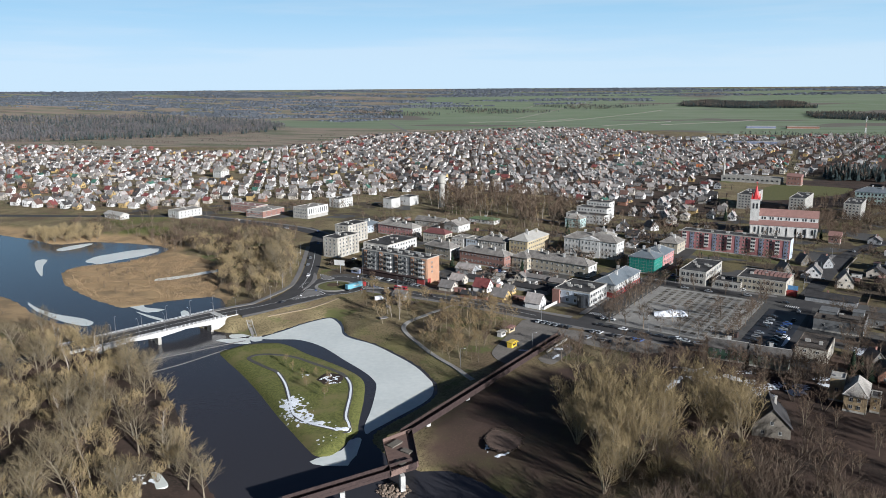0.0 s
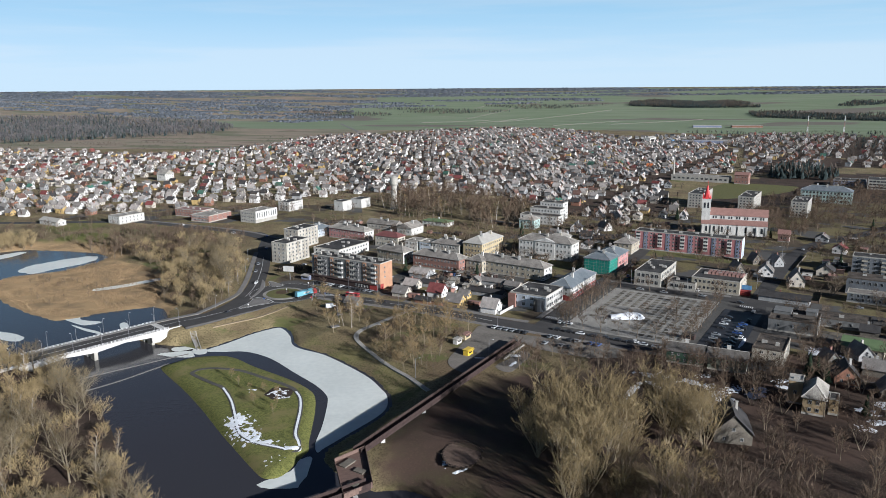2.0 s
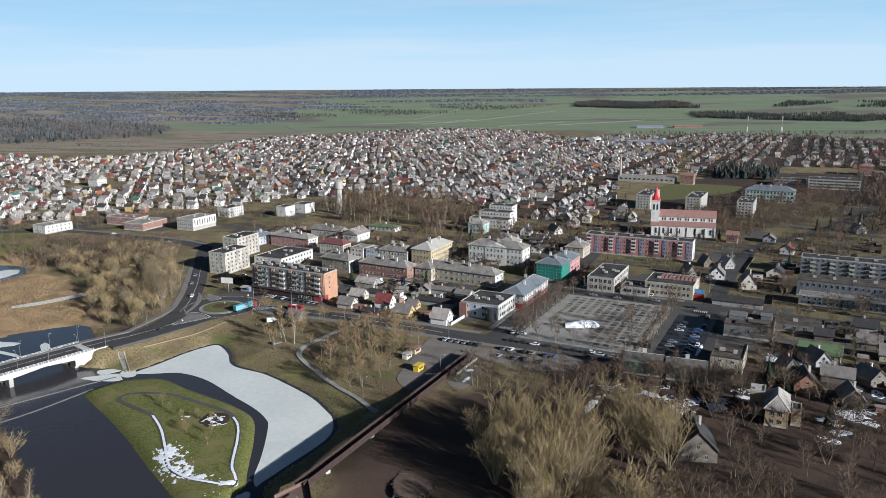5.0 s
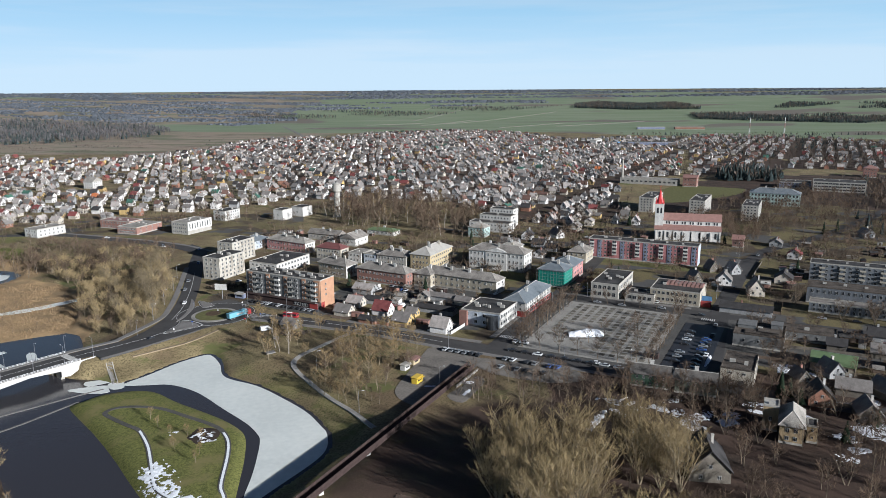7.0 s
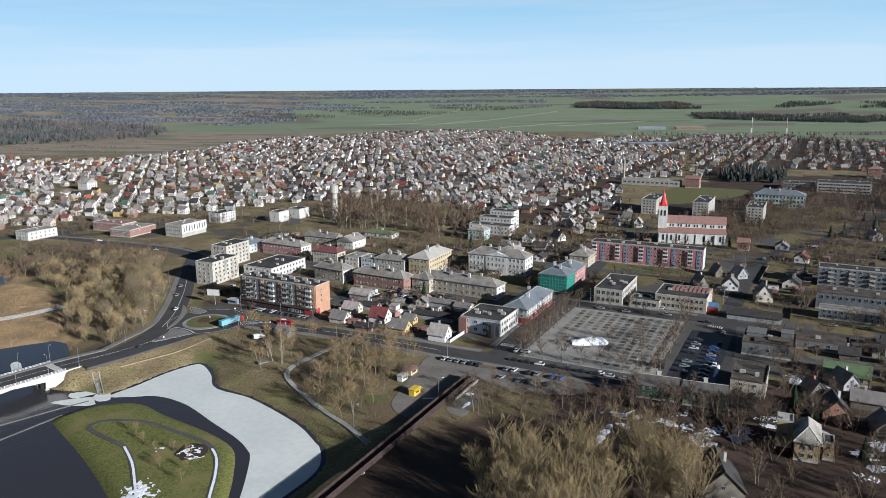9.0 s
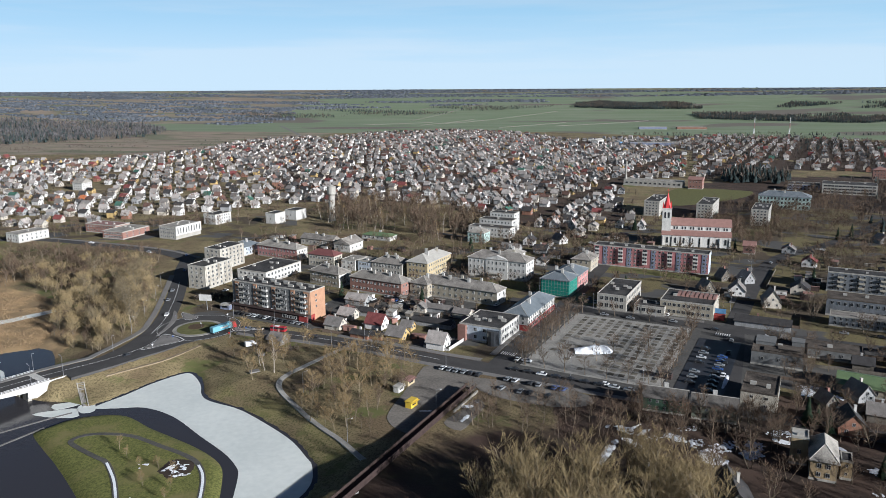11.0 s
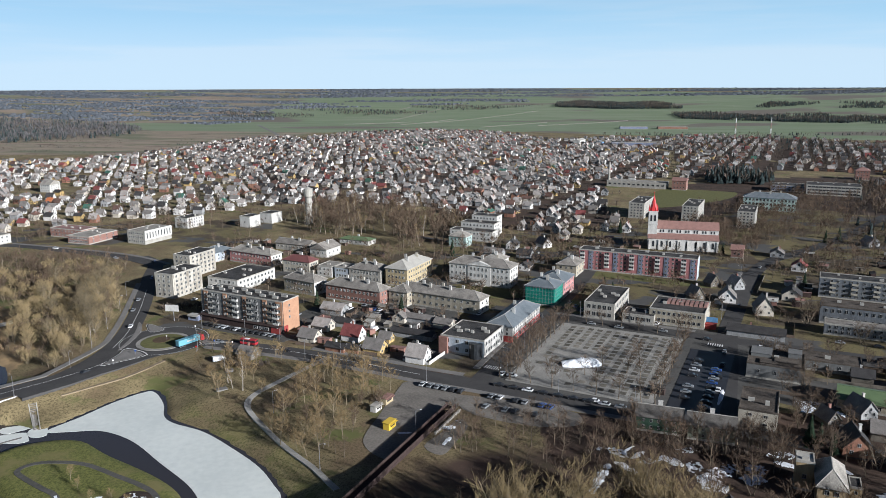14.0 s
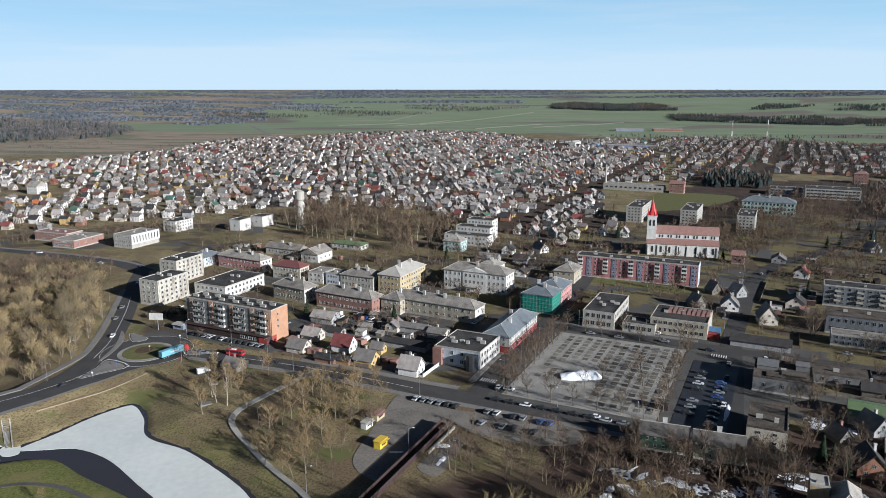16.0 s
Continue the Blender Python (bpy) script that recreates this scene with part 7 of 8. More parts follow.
def canopy(name, poly, n, seed, h, r, label, patch=.5, size=.003):
    """Far woods on the horizon: broad low crowns that merge into bands."""
    rnd = random.Random(seed)
    p = np.array(poly, float)
    lo, hi = p.min(0), p.max(0)
    xs, ys = np.array([rnd.uniform(lo[0], hi[0]) for _ in range(n)]), np.array([rnd.uniform(lo[1], hi[1]) for _ in range(n)])
    zs = land_height(xs, ys)
    s = Shape()
    for i in np.flatnonzero(inside(p, xs, ys)):
        if noise.noise(Vector((xs[i] * size * .45, ys[i] * size * 1.7, seed))) < patch - .5:
            continue
        q, t = rnd.uniform(.6, 1.2) * r, rnd.uniform(*h)
        ring = [(math.cos(k * 1.0472 + i), math.sin(k * 1.0472 + i)) for k in range(6)]
        s.solid([(xs[i] + q * c, ys[i] + q * d, zs[i] - .5) for c, d in ring] + [(xs[i] + q * .6 * c, ys[i] + q * .6 * d, zs[i] + t * rnd.uniform(.6, 1)) for c, d in ring] + [(xs[i], ys[i], zs[i] + t)],
                [(k, (k + 1) % 6, 6 + (k + 1) % 6, 6 + k) for k in range(6)] + [(6 + k, 6 + (k + 1) % 6, 12) for k in range(6)])
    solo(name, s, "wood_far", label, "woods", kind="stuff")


wood("west_wood", [(-1700, 1120), (-1290, 1430), (-1010, 1600), (-782, 1851), (-800, 2100), (-1030, 2440), (-1500, 2560), (-1960, 2340), (-2600, 1700)], 12000, 1, .16, "grey leafless wood beyond the moor", (10, 17))
wood("east_wood", [(490, 3195), (701, 3065), (969, 3020), (1010, 3130), (940, 3330), (800, 3300), (640, 3440), (520, 3350)], 3600, 2, .5, "dark wood beyond the fields", (10, 15), .12, .006)
wood("spruce_wood", [(836, 2605), (957, 2520), (1115, 2410), (1320, 2290), (1620, 2230), (1700, 2420), (1420, 2480), (1330, 2640), (1120, 2620), (1000, 2800), (860, 2800)], 4400, 22, .4, "mixed wood behind the eastern fields", (9, 14), .15, .006)
wood("east_far_wood", [(1250, 3000), (1800, 2760), (2500, 2600), (2500, 2800), (1900, 3000), (1400, 3200)], 2400, 23, .5, "thin bands of wood on the eastern plain", (8, 13), .45, .005)
wood("hedge_rows", [(400, 1850), (900, 1760), (1600, 1700), (1600, 1790), (900, 1850), (420, 1900)], 380, 3, .15, "hedges and farm trees along the fields", (5, 10), .55, .02)
wood("scrub_moor", [(-1300, 1480), (-600, 1310), (-400, 1560), (-420, 1800), (-1000, 1720)], 900, 5, .02, "low scrub on the moor", (2, 4.5), .55, .012)
wood("middle_wood", [(-700, 2700), (-100, 2900), (500, 3300), (480, 3420), (-200, 3250), (-900, 3000)], 1500, 9, .3, "bare woods along the far fields", (7, 11), .55, .004)
wood("town_firs", [(335, 945), (395, 930), (428, 975), (405, 1035), (350, 1010)], 170, 6, .42, "dark firs and bare trees near the school", (10, 19))
wood("town_outskirts", [(330, 560), (480, 640), (760, 830), (900, 1100), (640, 1000), (480, 930), (440, 800), (360, 690)], 900, 7, .1, "bare trees in the eastern quarter", (7, 12))
wood("east_gardens", [(384, 1690), (471, 1752), (571, 1815), (690, 1805), (802, 1722), (900, 1590), (1250, 1500), (1250, 1000), (640, 1000), (560, 1180), (430, 1400)], 2600, 10, .12, "garden trees of the eastern quarter", (5, 10))
# bands of far wood, distance haze painted into their blue-grey
canopy("horizon_wood", [(-3000, 3300), (-1500, 3600), (0, 3900), (1500, 3700), (2900, 3200), (3200, 3700), (1700, 4500), (0, 4840), (-1700, 4500), (-3200, 3750)], 26000, 4, (2, 4.5), 14, "low woods on the horizon with blue haze in their colour", .42)
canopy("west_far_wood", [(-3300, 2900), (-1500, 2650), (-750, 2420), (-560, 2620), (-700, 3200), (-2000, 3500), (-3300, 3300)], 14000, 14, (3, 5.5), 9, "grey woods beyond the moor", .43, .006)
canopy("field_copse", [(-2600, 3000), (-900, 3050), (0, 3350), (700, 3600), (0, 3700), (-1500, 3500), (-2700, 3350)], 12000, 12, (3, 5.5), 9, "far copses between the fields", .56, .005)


# reeds on the marsh and along the lake's far shore
reeds, rnd = Shape(), random.Random(15)
for poly, n in ((MARSH, 22000), ([Vector((a, b, 0)) for a, b in ((-410, 496), (-376, 510), (-318, 500), (-300, 478), (-286, 476), (-300, 512), (-330, 522), (-410, 514))], 5000)):
    p = flat(poly)
    for _ in range(n):
        x, y = rnd.uniform(p[:, 0].min(), p[:, 0].max()), rnd.uniform(p[:, 1].min(), p[:, 1].max())
        if not inside(p, np.array([x]), np.array([y]))[0] or noise.noise(Vector((x * .05, y * .09, 3))) < -.22:
            continue
        z = z_at(x, y)
        for _ in range(2):
            a, q = rnd.uniform(0, 6.28), rnd.uniform(.35, .95)
            c, s_ = math.cos(a) * .12, math.sin(a) * .12
            reeds.face([(x - c, y - s_, z), (x + c, y + s_, z), (x + rnd.uniform(-.6, .6), y + rnd.uniform(-.6, .6), z + q)])
solo("reed_bed", reeds, "reed", "dry straw-brown reeds standing on the marsh", "reeds", kind="stuff")
sheet("marsh_ice", [(-262, 398), (-250, 408), (-236, 424), (-226, 437), (-221, 434), (-232, 419), (-245, 403), (-258, 394)], -4.45, "ice", "pale frozen channel through the reeds", "ice", n=3, jag=.04)
sheet("backwater_ice", [(-127, 151), (-126.3, 156), (-123.5, 157.5), (-119, 154), (-116, 150), (-122, 147)], z_at(-118, 151) + .5, "ice", "grey ice on a small backwater", "ice", n=4, thick=.5)


# ---- road bridge ----
AX = Vector((.6, .8, 0))
SIDE = Vector((.8, -.6, 0))
C0 = Vector((-197, 283.5, 0))
br = tagged(thing("road_bridge", "white concrete road bridge over the river", "bridge", Matrix.Translation((0, 0, 0))), kind="")
s = Shape()
ends = [C0 + AX * k for k in (-42, -28, -14, 0, 14, 28, 36)]
for p, low in zip(ends, (.4, -.8, .4, -.8, .4, -.8, .6)):
    for e, z in ((-7.6, 1.74), (7.6, 1.74), (7.6, low), (-7.6, low)):
        q = p + SIDE * e
        s.v.append((q.x, q.y, z))
s.f = [(4 * i + k, 4 * i + (k + 1) % 4, 4 * i + 4 + (k + 1) % 4, 4 * i + 4 + k) for i in range(6) for k in range(4)] + [(3, 2, 1, 0), (24, 25, 26, 27)]
s.s = [0] * len(s.f)
part("deck", s, "white", br)
for i in (1, 3, 5):
    for e in (-4, 4):
        s = Shape()
        p = ends[i] + SIDE * e
        s.box(p.x, p.y, -7.5, 1.6, 4.2, 8.0, math.atan2(AX.y, AX.x), top=1.15)
        part("pier", s, "concrete", br)
s = Shape()
for e in (-7.4, 7.4):
    for k in range(39):
        p = C0 + AX * (-42 + 2.05 * k) + SIDE * e
        s.box(p.x, p.y, 1.7, .12, .12, 1.1)
    for z in (2.2, 2.7):
        a, b = C0 + AX * -42 + SIDE * e, C0 + AX * 36 + SIDE * e
        s.tube((a.x, a.y, z), (b.x, b.y, z), .07, .07, 4)
part("railing", s, "steel_white", br)
s = Shape()
for e in (-6.3, 6.3):
    a, b = C0 + AX * -42 + SIDE * e, C0 + AX * 36 + SIDE * e
    m = (a + b) / 2
    s.box(m.x, m.y, 1.7, 78, 1.9, .28, math.atan2(AX.y, AX.x))
part("walkway", s, "paving", br)
# ---- dark timber footbridge with its lookout platform ----
M["deck_brown"] = surf("deck_brown", (.17, .115, .095), (.10, .068, .058), .5, .85, .2, stretch=(1, 5, 1))
fb = thing("footbridge", "dark brown timber footbridge with lookout platform", "bridge", Matrix.Translation((0, 0, 0)))


def span(a, b, z, width, n):
    a, b = Vector((*a, z)), Vector((*b, z))
    d = (b - a).normalized()
    rz, side = math.atan2(d.y, d.x), Vector((-d.y, d.x, 0))
    ln, m = (b - a).length, (a + b) / 2
    s = Shape()
    s.box(m.x, m.y, z - .7, ln, width, .7, rz), s.box(m.x, m.y, z - 1.3, ln, width - .8, .6, rz)
    part("deck", s, "timber_dark", fb)
    for e in (-1, 1):
        s = Shape()
        for k in range(n + 1):
            p = a + d * ln * k / n + side * e * (width / 2 - .1)
            s.box(p.x, p.y, z, .16, .16, 1.3, rz)
        p = m + side * e * (width / 2 - .1)
        s.box(p.x, p.y, z + .02, ln, .08, 1.12, rz), s.box(p.x, p.y, z + 1.2, ln, .12, .14, rz)
        part("railing", s, "timber_dark", fb)


span((-48.6, 189), (5, 301), 2.0, 3.4, 60)
span((-74, 141), (-41, 169), 2.0, 3.6, 22)
s = Shape()
PL = [(-54.5, 181.5), (-46.3, 191), (-39.6, 168.5), (-46.8, 161)]
s.solid([(*p, 2.05) for p in PL] + [(*p, 1.3) for p in PL], [(3, 2, 1, 0), (4, 5, 6, 7), (0, 1, 5, 4), (1, 2, 6, 5), (2, 3, 7, 6), (3, 0, 4, 7)])
part("platform", s, "deck_brown", fb, "reddish-brown plank platform")
for i in range(4):
    a, b = Vector((*PL[i], 2.05)), Vector((*PL[(i + 1) % 4], 2.05))
    s = Shape()
    d = (b - a).normalized()
    for k in range(9):
        p = a.lerp(b, k / 8)
        s.box(p.x, p.y, 2.05, .16, .16, 1.3)
    m = (a + b) / 2
    s.box(m.x, m.y, 2.06, (b - a).length, .08, 1.0, math.atan2(d.y, d.x)), s.box(m.x, m.y, 3.15, (b - a).length, .16, .14, math.atan2(d.y, d.x))
    part("railing", s, "deck_brown", fb)
for cx, cy, sx, sy in ((-50, 180.5, 2.4, 5), (-45, 176, 3.5, 2), (-45.5, 168, 3, 2)):
    s = Shape()
    s.box(cx, cy, 2.06, sx, sy, .5, -.5), s.box(cx, cy, 2.56, sx + .4, sy + .4, .1, -.5)
    part("bench", s, "timber_grey", fb, "weathered timber bench block")
for x, y in ((-42.6, 202.3), (-31.3, 227.5), (-19.8, 252.7), (-44, 164), (-60, 152)):
    s = Shape()
    s.box(x, y, -8, 1.5, 2.9, 8.8, .4)
    part("pier", s, "white", fb, "pale concrete pier")
rb = Shape()
rnd = random.Random(3)
for k in range(160):
    a, r = rnd.uniform(0, 6.28), 5.5 * math.sqrt(rnd.random())
    q = rnd.uniform(.5, 1.1)
    rb.box(-47 + r * math.cos(a), 164 + r * math.sin(a) * .8, -5.3 + (1 - r / 5.5) * 1.2, q, q * .8, q * .7, rnd.uniform(0, 3), top=.7)
solo("rubble_heap", rb, "rubble", "heap of pale brown stones round a pier", "stones", kind="stuff")
# ring of old stones and snow on the meadow
bed_ring = [(-14.2 + (6.3 + .3 * math.sin(3 * a)) * math.cos(a), 194 + (8.6 + .3 * math.cos(2 * a)) * math.sin(a)) for a in [k * math.pi / 12 for k in range(24)]]
M["bed_soil"] = surf("bed_soil", (.15, .105, .082), (.07, .052, .042), .5, .95, .5)
sheet("earth_bed", bed_ring, z_at(-14, 194) + .32, "bed_soil", "dark brown round bed of bare earth on the meadow", "bed", n=2, thick=.6)
rg = Shape()
for k in range(60):
    a = 2 * math.pi * k / 60
    rg.box(-14.2 + 6.5 * math.cos(a) + rnd.uniform(-.4, .4), 194 + 8.8 * math.sin(a) + rnd.uniform(-.4, .4), z_at(-14, 194) + .1, rnd.uniform(.4, .9), .45, rnd.uniform(.25, .45), a, top=.8)
solo("stone_ring", rg, "earth_dark", "ring of rough dark stones on the bare meadow", "stones", kind="stuff")
for i, (x, y, rx, ry) in enumerate([(-19.4, 190.5, 1.6, 4.5), (-14, 185.6, 5, 1.2), (90, 255, 9, 5), (82, 258, 6, 4), (101, 256, 6, 5), (114, 265, 4, 7), (146, 242, 9, 7), (152, 248, 8, 6), (134, 238, 7, 5), (127, 223, 6, 5),
                                    (142, 306, 7, 3), (83, 269, 6, 3), (69, 262, 6, 3), (60, 268, 4, 7), (165, 262, 7, 4), (185, 250, 8, 5), (150, 296, 4, 2), (176, 292, 4, 2)]):
    snow_field(x, y, rx, ry, .3 * i, -.08, 60 + i, h=.35)
snow_patch(*town(SQ, 53, -22)[:2], .9, 9, radians(-26), z=.15, seed=91, h=.5, lobes=.2, name="snow_bank", label="narrow bank of shovelled snow")


# ramp at the town end of the footbridge: added pale strip for the girder's lit, snowy edge, gravel and leftover snow
s = Shape()
s.box(3.4, 290.9, -.6, 21, .45, 1.5, math.atan2(18.8, 9.2)), s.box(3.4, 290.9, .9, 21.2, .65, .12, math.atan2(18.8, 9.2))
solo("ramp_wall", s, "concrete", "pale strip standing for the footbridge girder's lit, snowy edge", "wall", kind="structure")
sheet("ramp_gravel", [(-5, 273), (1.1, 266.8), (6, 276), (10.6, 288), (7.5, 294), (1, 283)], .11, "lot_gravel", "pale gravel beside the footbridge ramp", "pavement", n=3)
for i, (x, y, rx, ry, a) in enumerate([(50.8, 252, 14, 2.0, 1.09), (63.4, 269.3, 5.5, .9, .74), (54.3, 270.6, 1.6, 1.0, .9), (3, 277, 4, 1.4, 1.1), (62.3, 243, 2.4, 1.6, .3)]):
    snow_field(x, y, rx, ry, a, -.34, 170 + i, freq=.35, h=.25, lift=.16)


# ---- vehicles ----
def wheel_mesh(r=.32, w=.22):
    s = Shape()
    s.tube((0, -w / 2, 0), (0, w / 2, 0), r, r, 12)
    s.tube((0, -w / 2 - .01, 0), (0, w / 2 + .01, 0), r * .55, r * .55, 10, slot=1)
    return s.mesh("wheel", ["rubber", "steel"])


WHEEL, BIG_WHEEL = wheel_mesh(), wheel_mesh(.52, .32)


def loft(s, prof, w, slot=0, tuck=.12):
    """A body from a side profile of (x, z), drawn in at the top."""
    zs = [z for _, z in prof]
    lo, hi = min(zs), max(zs)
    k = len(prof)
    for e in (-1, 1):
        for x, z in prof:
            s.v.append((x, e * (w / 2 - tuck * max(0, (z - lo) / (hi - lo + 1e-6) - .45)), z))
    b = len(s.v) - 2 * k
    s.f += [tuple(b + i for i in range(k)), tuple(b + k + i for i in range(k))[::-1]] + [(b + i, b + k + i, b + k + (i + 1) % k, b + (i + 1) % k) for i in range(k)]
    s.s += [slot] * (k + 2)


CARS = {}
def car(col, x, y, rz, z=.2, wagon=False):
    names = dict(car_white="white", car_black="black", car_grey="dark grey", car_red="red", car_blue="dark blue", car_silver="silver")
    m = pose(x, y, z, 0, 0, rz)
    if (col, wagon) in CARS:
        return copy_thing(CARS[col, wagon], m)
    root = thing("car", f"parked {names[col]} {'estate car' if wagon else 'saloon car'}", "car", m, "parked cars")
    s = Shape()
    loft(s, [(-2.15, .35), (2.1, .3), (2.2, .62), (1.95, .82), (1.0, .93), (-1.75 if wagon else -1.5, .97), (-2.2, .9), (-2.25, .55)], 1.76)
    part("body", s, col, root)
    s = Shape()
    loft(s, [(1.05, .9), (.35, 1.42), (-1.0, 1.46), (-2.0 if wagon else -1.7, .93)], 1.6, tuck=.4)
    part("glasshouse", s, "window_dark", root)
    s = Shape()
    loft(s, [(.42, 1.4), (.3, 1.47), (-1.0, 1.5), (-1.15, 1.42)], 1.36, tuck=.1)
    part("roof_panel", s, col, root)
    for a, b in ((-1.35, -.78), (1.35, -.78), (-1.35, .78), (1.35, .78)):
        part("wheel", WHEEL, "", root).location = (a, b, .32)
    CARS[col, wagon] = root
    return root


COLS = ["car_white", "car_black", "car_grey", "car_black", "car_blue", "car_silver", "car_grey", "car_black", "car_silver", "car_grey", "car_black"]
for k, (x, y, rz) in enumerate([(-44.7, 426, 64), (-41, 437, 64), (-38.4, 434, 66), (-34.5, 429.3, 60), (-31.8, 428, 62), (-33, 420.3, -26), (-28, 432, 64), (-48.5, 431, 64), (-36, 422.5, -24)]):
    car(COLS[k + 1], x, y, rz, .12, k % 3 == 0)
rnd = random.Random(21)
for k in range(9):
    car(rnd.choice(COLS[1:8]), *town(SQ, 48.5, -36 + k * 5.2)[:2], -26 + rnd.uniform(-3, 3), .19, rnd.random() < .4)
for k in range(8):
    if k != 3:
        car(rnd.choice(COLS[1:8]), *town(SQ, 40, -30 + k * 6.3)[:2], -26 + rnd.uniform(-3, 3), .19, rnd.random() < .4)
for k in range(13):
    car(rnd.choice(COLS), *town((-100, 392), -22 + k * 3.7, 3.5)[:2], 64 + rnd.uniform(-4, 4), .08, rnd.random() < .4)
for k in range(6):
    car(rnd.choice(COLS), *town((0, 320), -8 + k * 3.4, 2)[:2], 60 + rnd.uniform(-4, 4), .17, rnd.random() < .4)
for k in range(8):
    if k not in (2, 5):
        car(rnd.choice(COLS), 21 + k * 3.1, 313 - k * 1.5, 60 + rnd.uniform(-5, 5), .16, rnd.random() < .4)
for k in range(6):
    if k not in (1, 4):
        car(rnd.choice(COLS), 18 + k * 3.6, 303.5 - k * 1.5, 60 + rnd.uniform(-5, 5), .16, rnd.random() < .4)
for x, y, rz, col in ((27, 336, 64, "car_white"), (31, 334, -26, "car_white"), (-151, 340, 60, "car_black"), (-157, 402, 100, "car_white"), (-105, 378, -20, "car_grey"), (-70, 366, -20, "car_black"),
                      (-25, 413, 60, "car_blue"), (-20, 417, 60, "car_white"), (-32, 420, 64, "car_silver"), (-28, 425, 64, "car_black"), (-10, 420, 64, "car_grey"), (112, 402, 60, "car_white"),
                      (148, 395, 64, "car_silver"), (150, 366, -26, "car_white"), (-230, 556, -26, "car_silver"), (-290, 590, -20, "car_white"), (-262, 575, 155, "car_black"), (-183, 500, 105, "car_blue"),
                      (-167, 430, 100, "car_grey"), (78, 425, 64, "car_grey"), (76, 433, 64, "car_blue"), (74, 440, 64, "car_grey"), (215, 520, 55, "car_grey"), (-35, 352, 155, "car_black"), (60, 308, 155, "car_white"), (-5, 408, 60, "car_white")):
    car(col, x, y, rz, .2 if y < 360 and x > 0 else .12)


def box_truck(x, y, z, rz):
    root = thing("lorry", "articulated lorry with pale blue trailer and red cab", "lorry", pose(x, y, z, 0, 0, rz))
    s = Shape()
    s.box(-2, 0, 1.1, 13.4, 2.5, 2.8)
    t = part("trailer", s, "trailer_cyan", root, "pale blue box trailer")
    s = Shape()
    for e in (-1, 1):
        s.box(-1.0, e * 1.262, 2.1, 5.0, .02, .8)
    part("trailer_mark", s, "white", t, "pale lettering bar")
    s = Shape()
    s.box(-2, 0, .8, 13, 1.2, .3), s.box(5.5, 0, .6, 4.6, 1.2, .35)
    part("chassis", s, "rubber", root)
    s = Shape()
    loft(s, [(5.3, .7), (7.6, .6), (7.65, 1.8), (7.3, 3.1), (6.9, 3.6), (5.3, 3.7)], 2.45, tuck=.2)
    c = part("cab", s, "bus_red", root, "dark red cab")
    s = Shape()
    s.box(7.52, 0, 1.9, .12, 2.2, 1.0)
    part("windscreen", s, "window_dark", c)
    for a in (-7.6, -6.3, -5.0, 4.4, 6.7):
        for e in (-1, 1):
            part("wheel", BIG_WHEEL, "", root).location = (a, e * 1.05, .52)
    return root


box_truck(-117.7, 376.3, .22, 55).scale = (.88, .95, .95)


def bus(x, y, rz):
    root = thing("bus", "dark red town bus with white roof unit", "bus", pose(x, y, .2, 0, 0, rz))
    s = Shape()
    loft(s, [(-4.2, .35), (4.2, .35), (4.25, 1.3), (4.1, 2.6), (-4.2, 2.65)], 2.4, tuck=.15)
    b = part("body", s, "bus_red", root)
    pane = Shape()
    pane.box(0, 0, 1.5, 1.5, .06, .95)
    pane = pane.mesh("window_pane", ["window_dark"])
    for e in (-1, 1):
        for k in range(5):
            part("window_pane", pane, "", b).location = (-3.4 + k * 1.65, e * 1.175, -.1)
    s = Shape()
    s.box(4.2, 0, 1.2, .08, 2.0, 1.1)
    part("windscreen", s, "window_dark", b)
    s = Shape()
    s.box(-.8, 0, 2.63, 2.4, 1.3, .2)
    part("roof_unit", s, "car_white", b, "white roof unit")
    for a in (-2.7, 2.7):
        for e in (-1, 1):
            part("wheel", BIG_WHEEL, "", root).location = (a, e * .98, .52)


bus(-90, 375.5, -20)


def kiosk(name, label, x, y, rz, L, D, h, col, roof, cat="kiosk"):
    root = thing(name, label, cat, pose(x, y, .14, 0, 0, rz))
    s = Shape()
    s.box(0, 0, 0, L, D, h)
    part("body", s, col, root)
    s = Shape()
    s.box(0, 0, h, L + .5, D + .5, .18), s.box(0, -D / 2 - .5, h - .3, L, 1.0, .1)
    part("roof", s, roof, root)
    s = Shape()
    s.box(0, -D / 2 - .03, 1.0, L * .6, .06, 1.1)
    part("hatch", s, "window_dark", root)
    return root


kiosk("market_kiosk", "yellow market kiosk on the gravel lot", -17.6, 287, 62, 4.6, 2.6, 2.6, "car_yellow", "car_yellow")
kiosk("market_kiosk", "white market stall with open hatch", -23.6, 301.5, 62, 4.2, 2.4, 2.5, "white", "tin_bright")
kiosk("market_kiosk", "cream snack stall with brown roof", -20, 308.6, 62, 5.2, 2.4, 2.6, "yellow", "tin_rust")
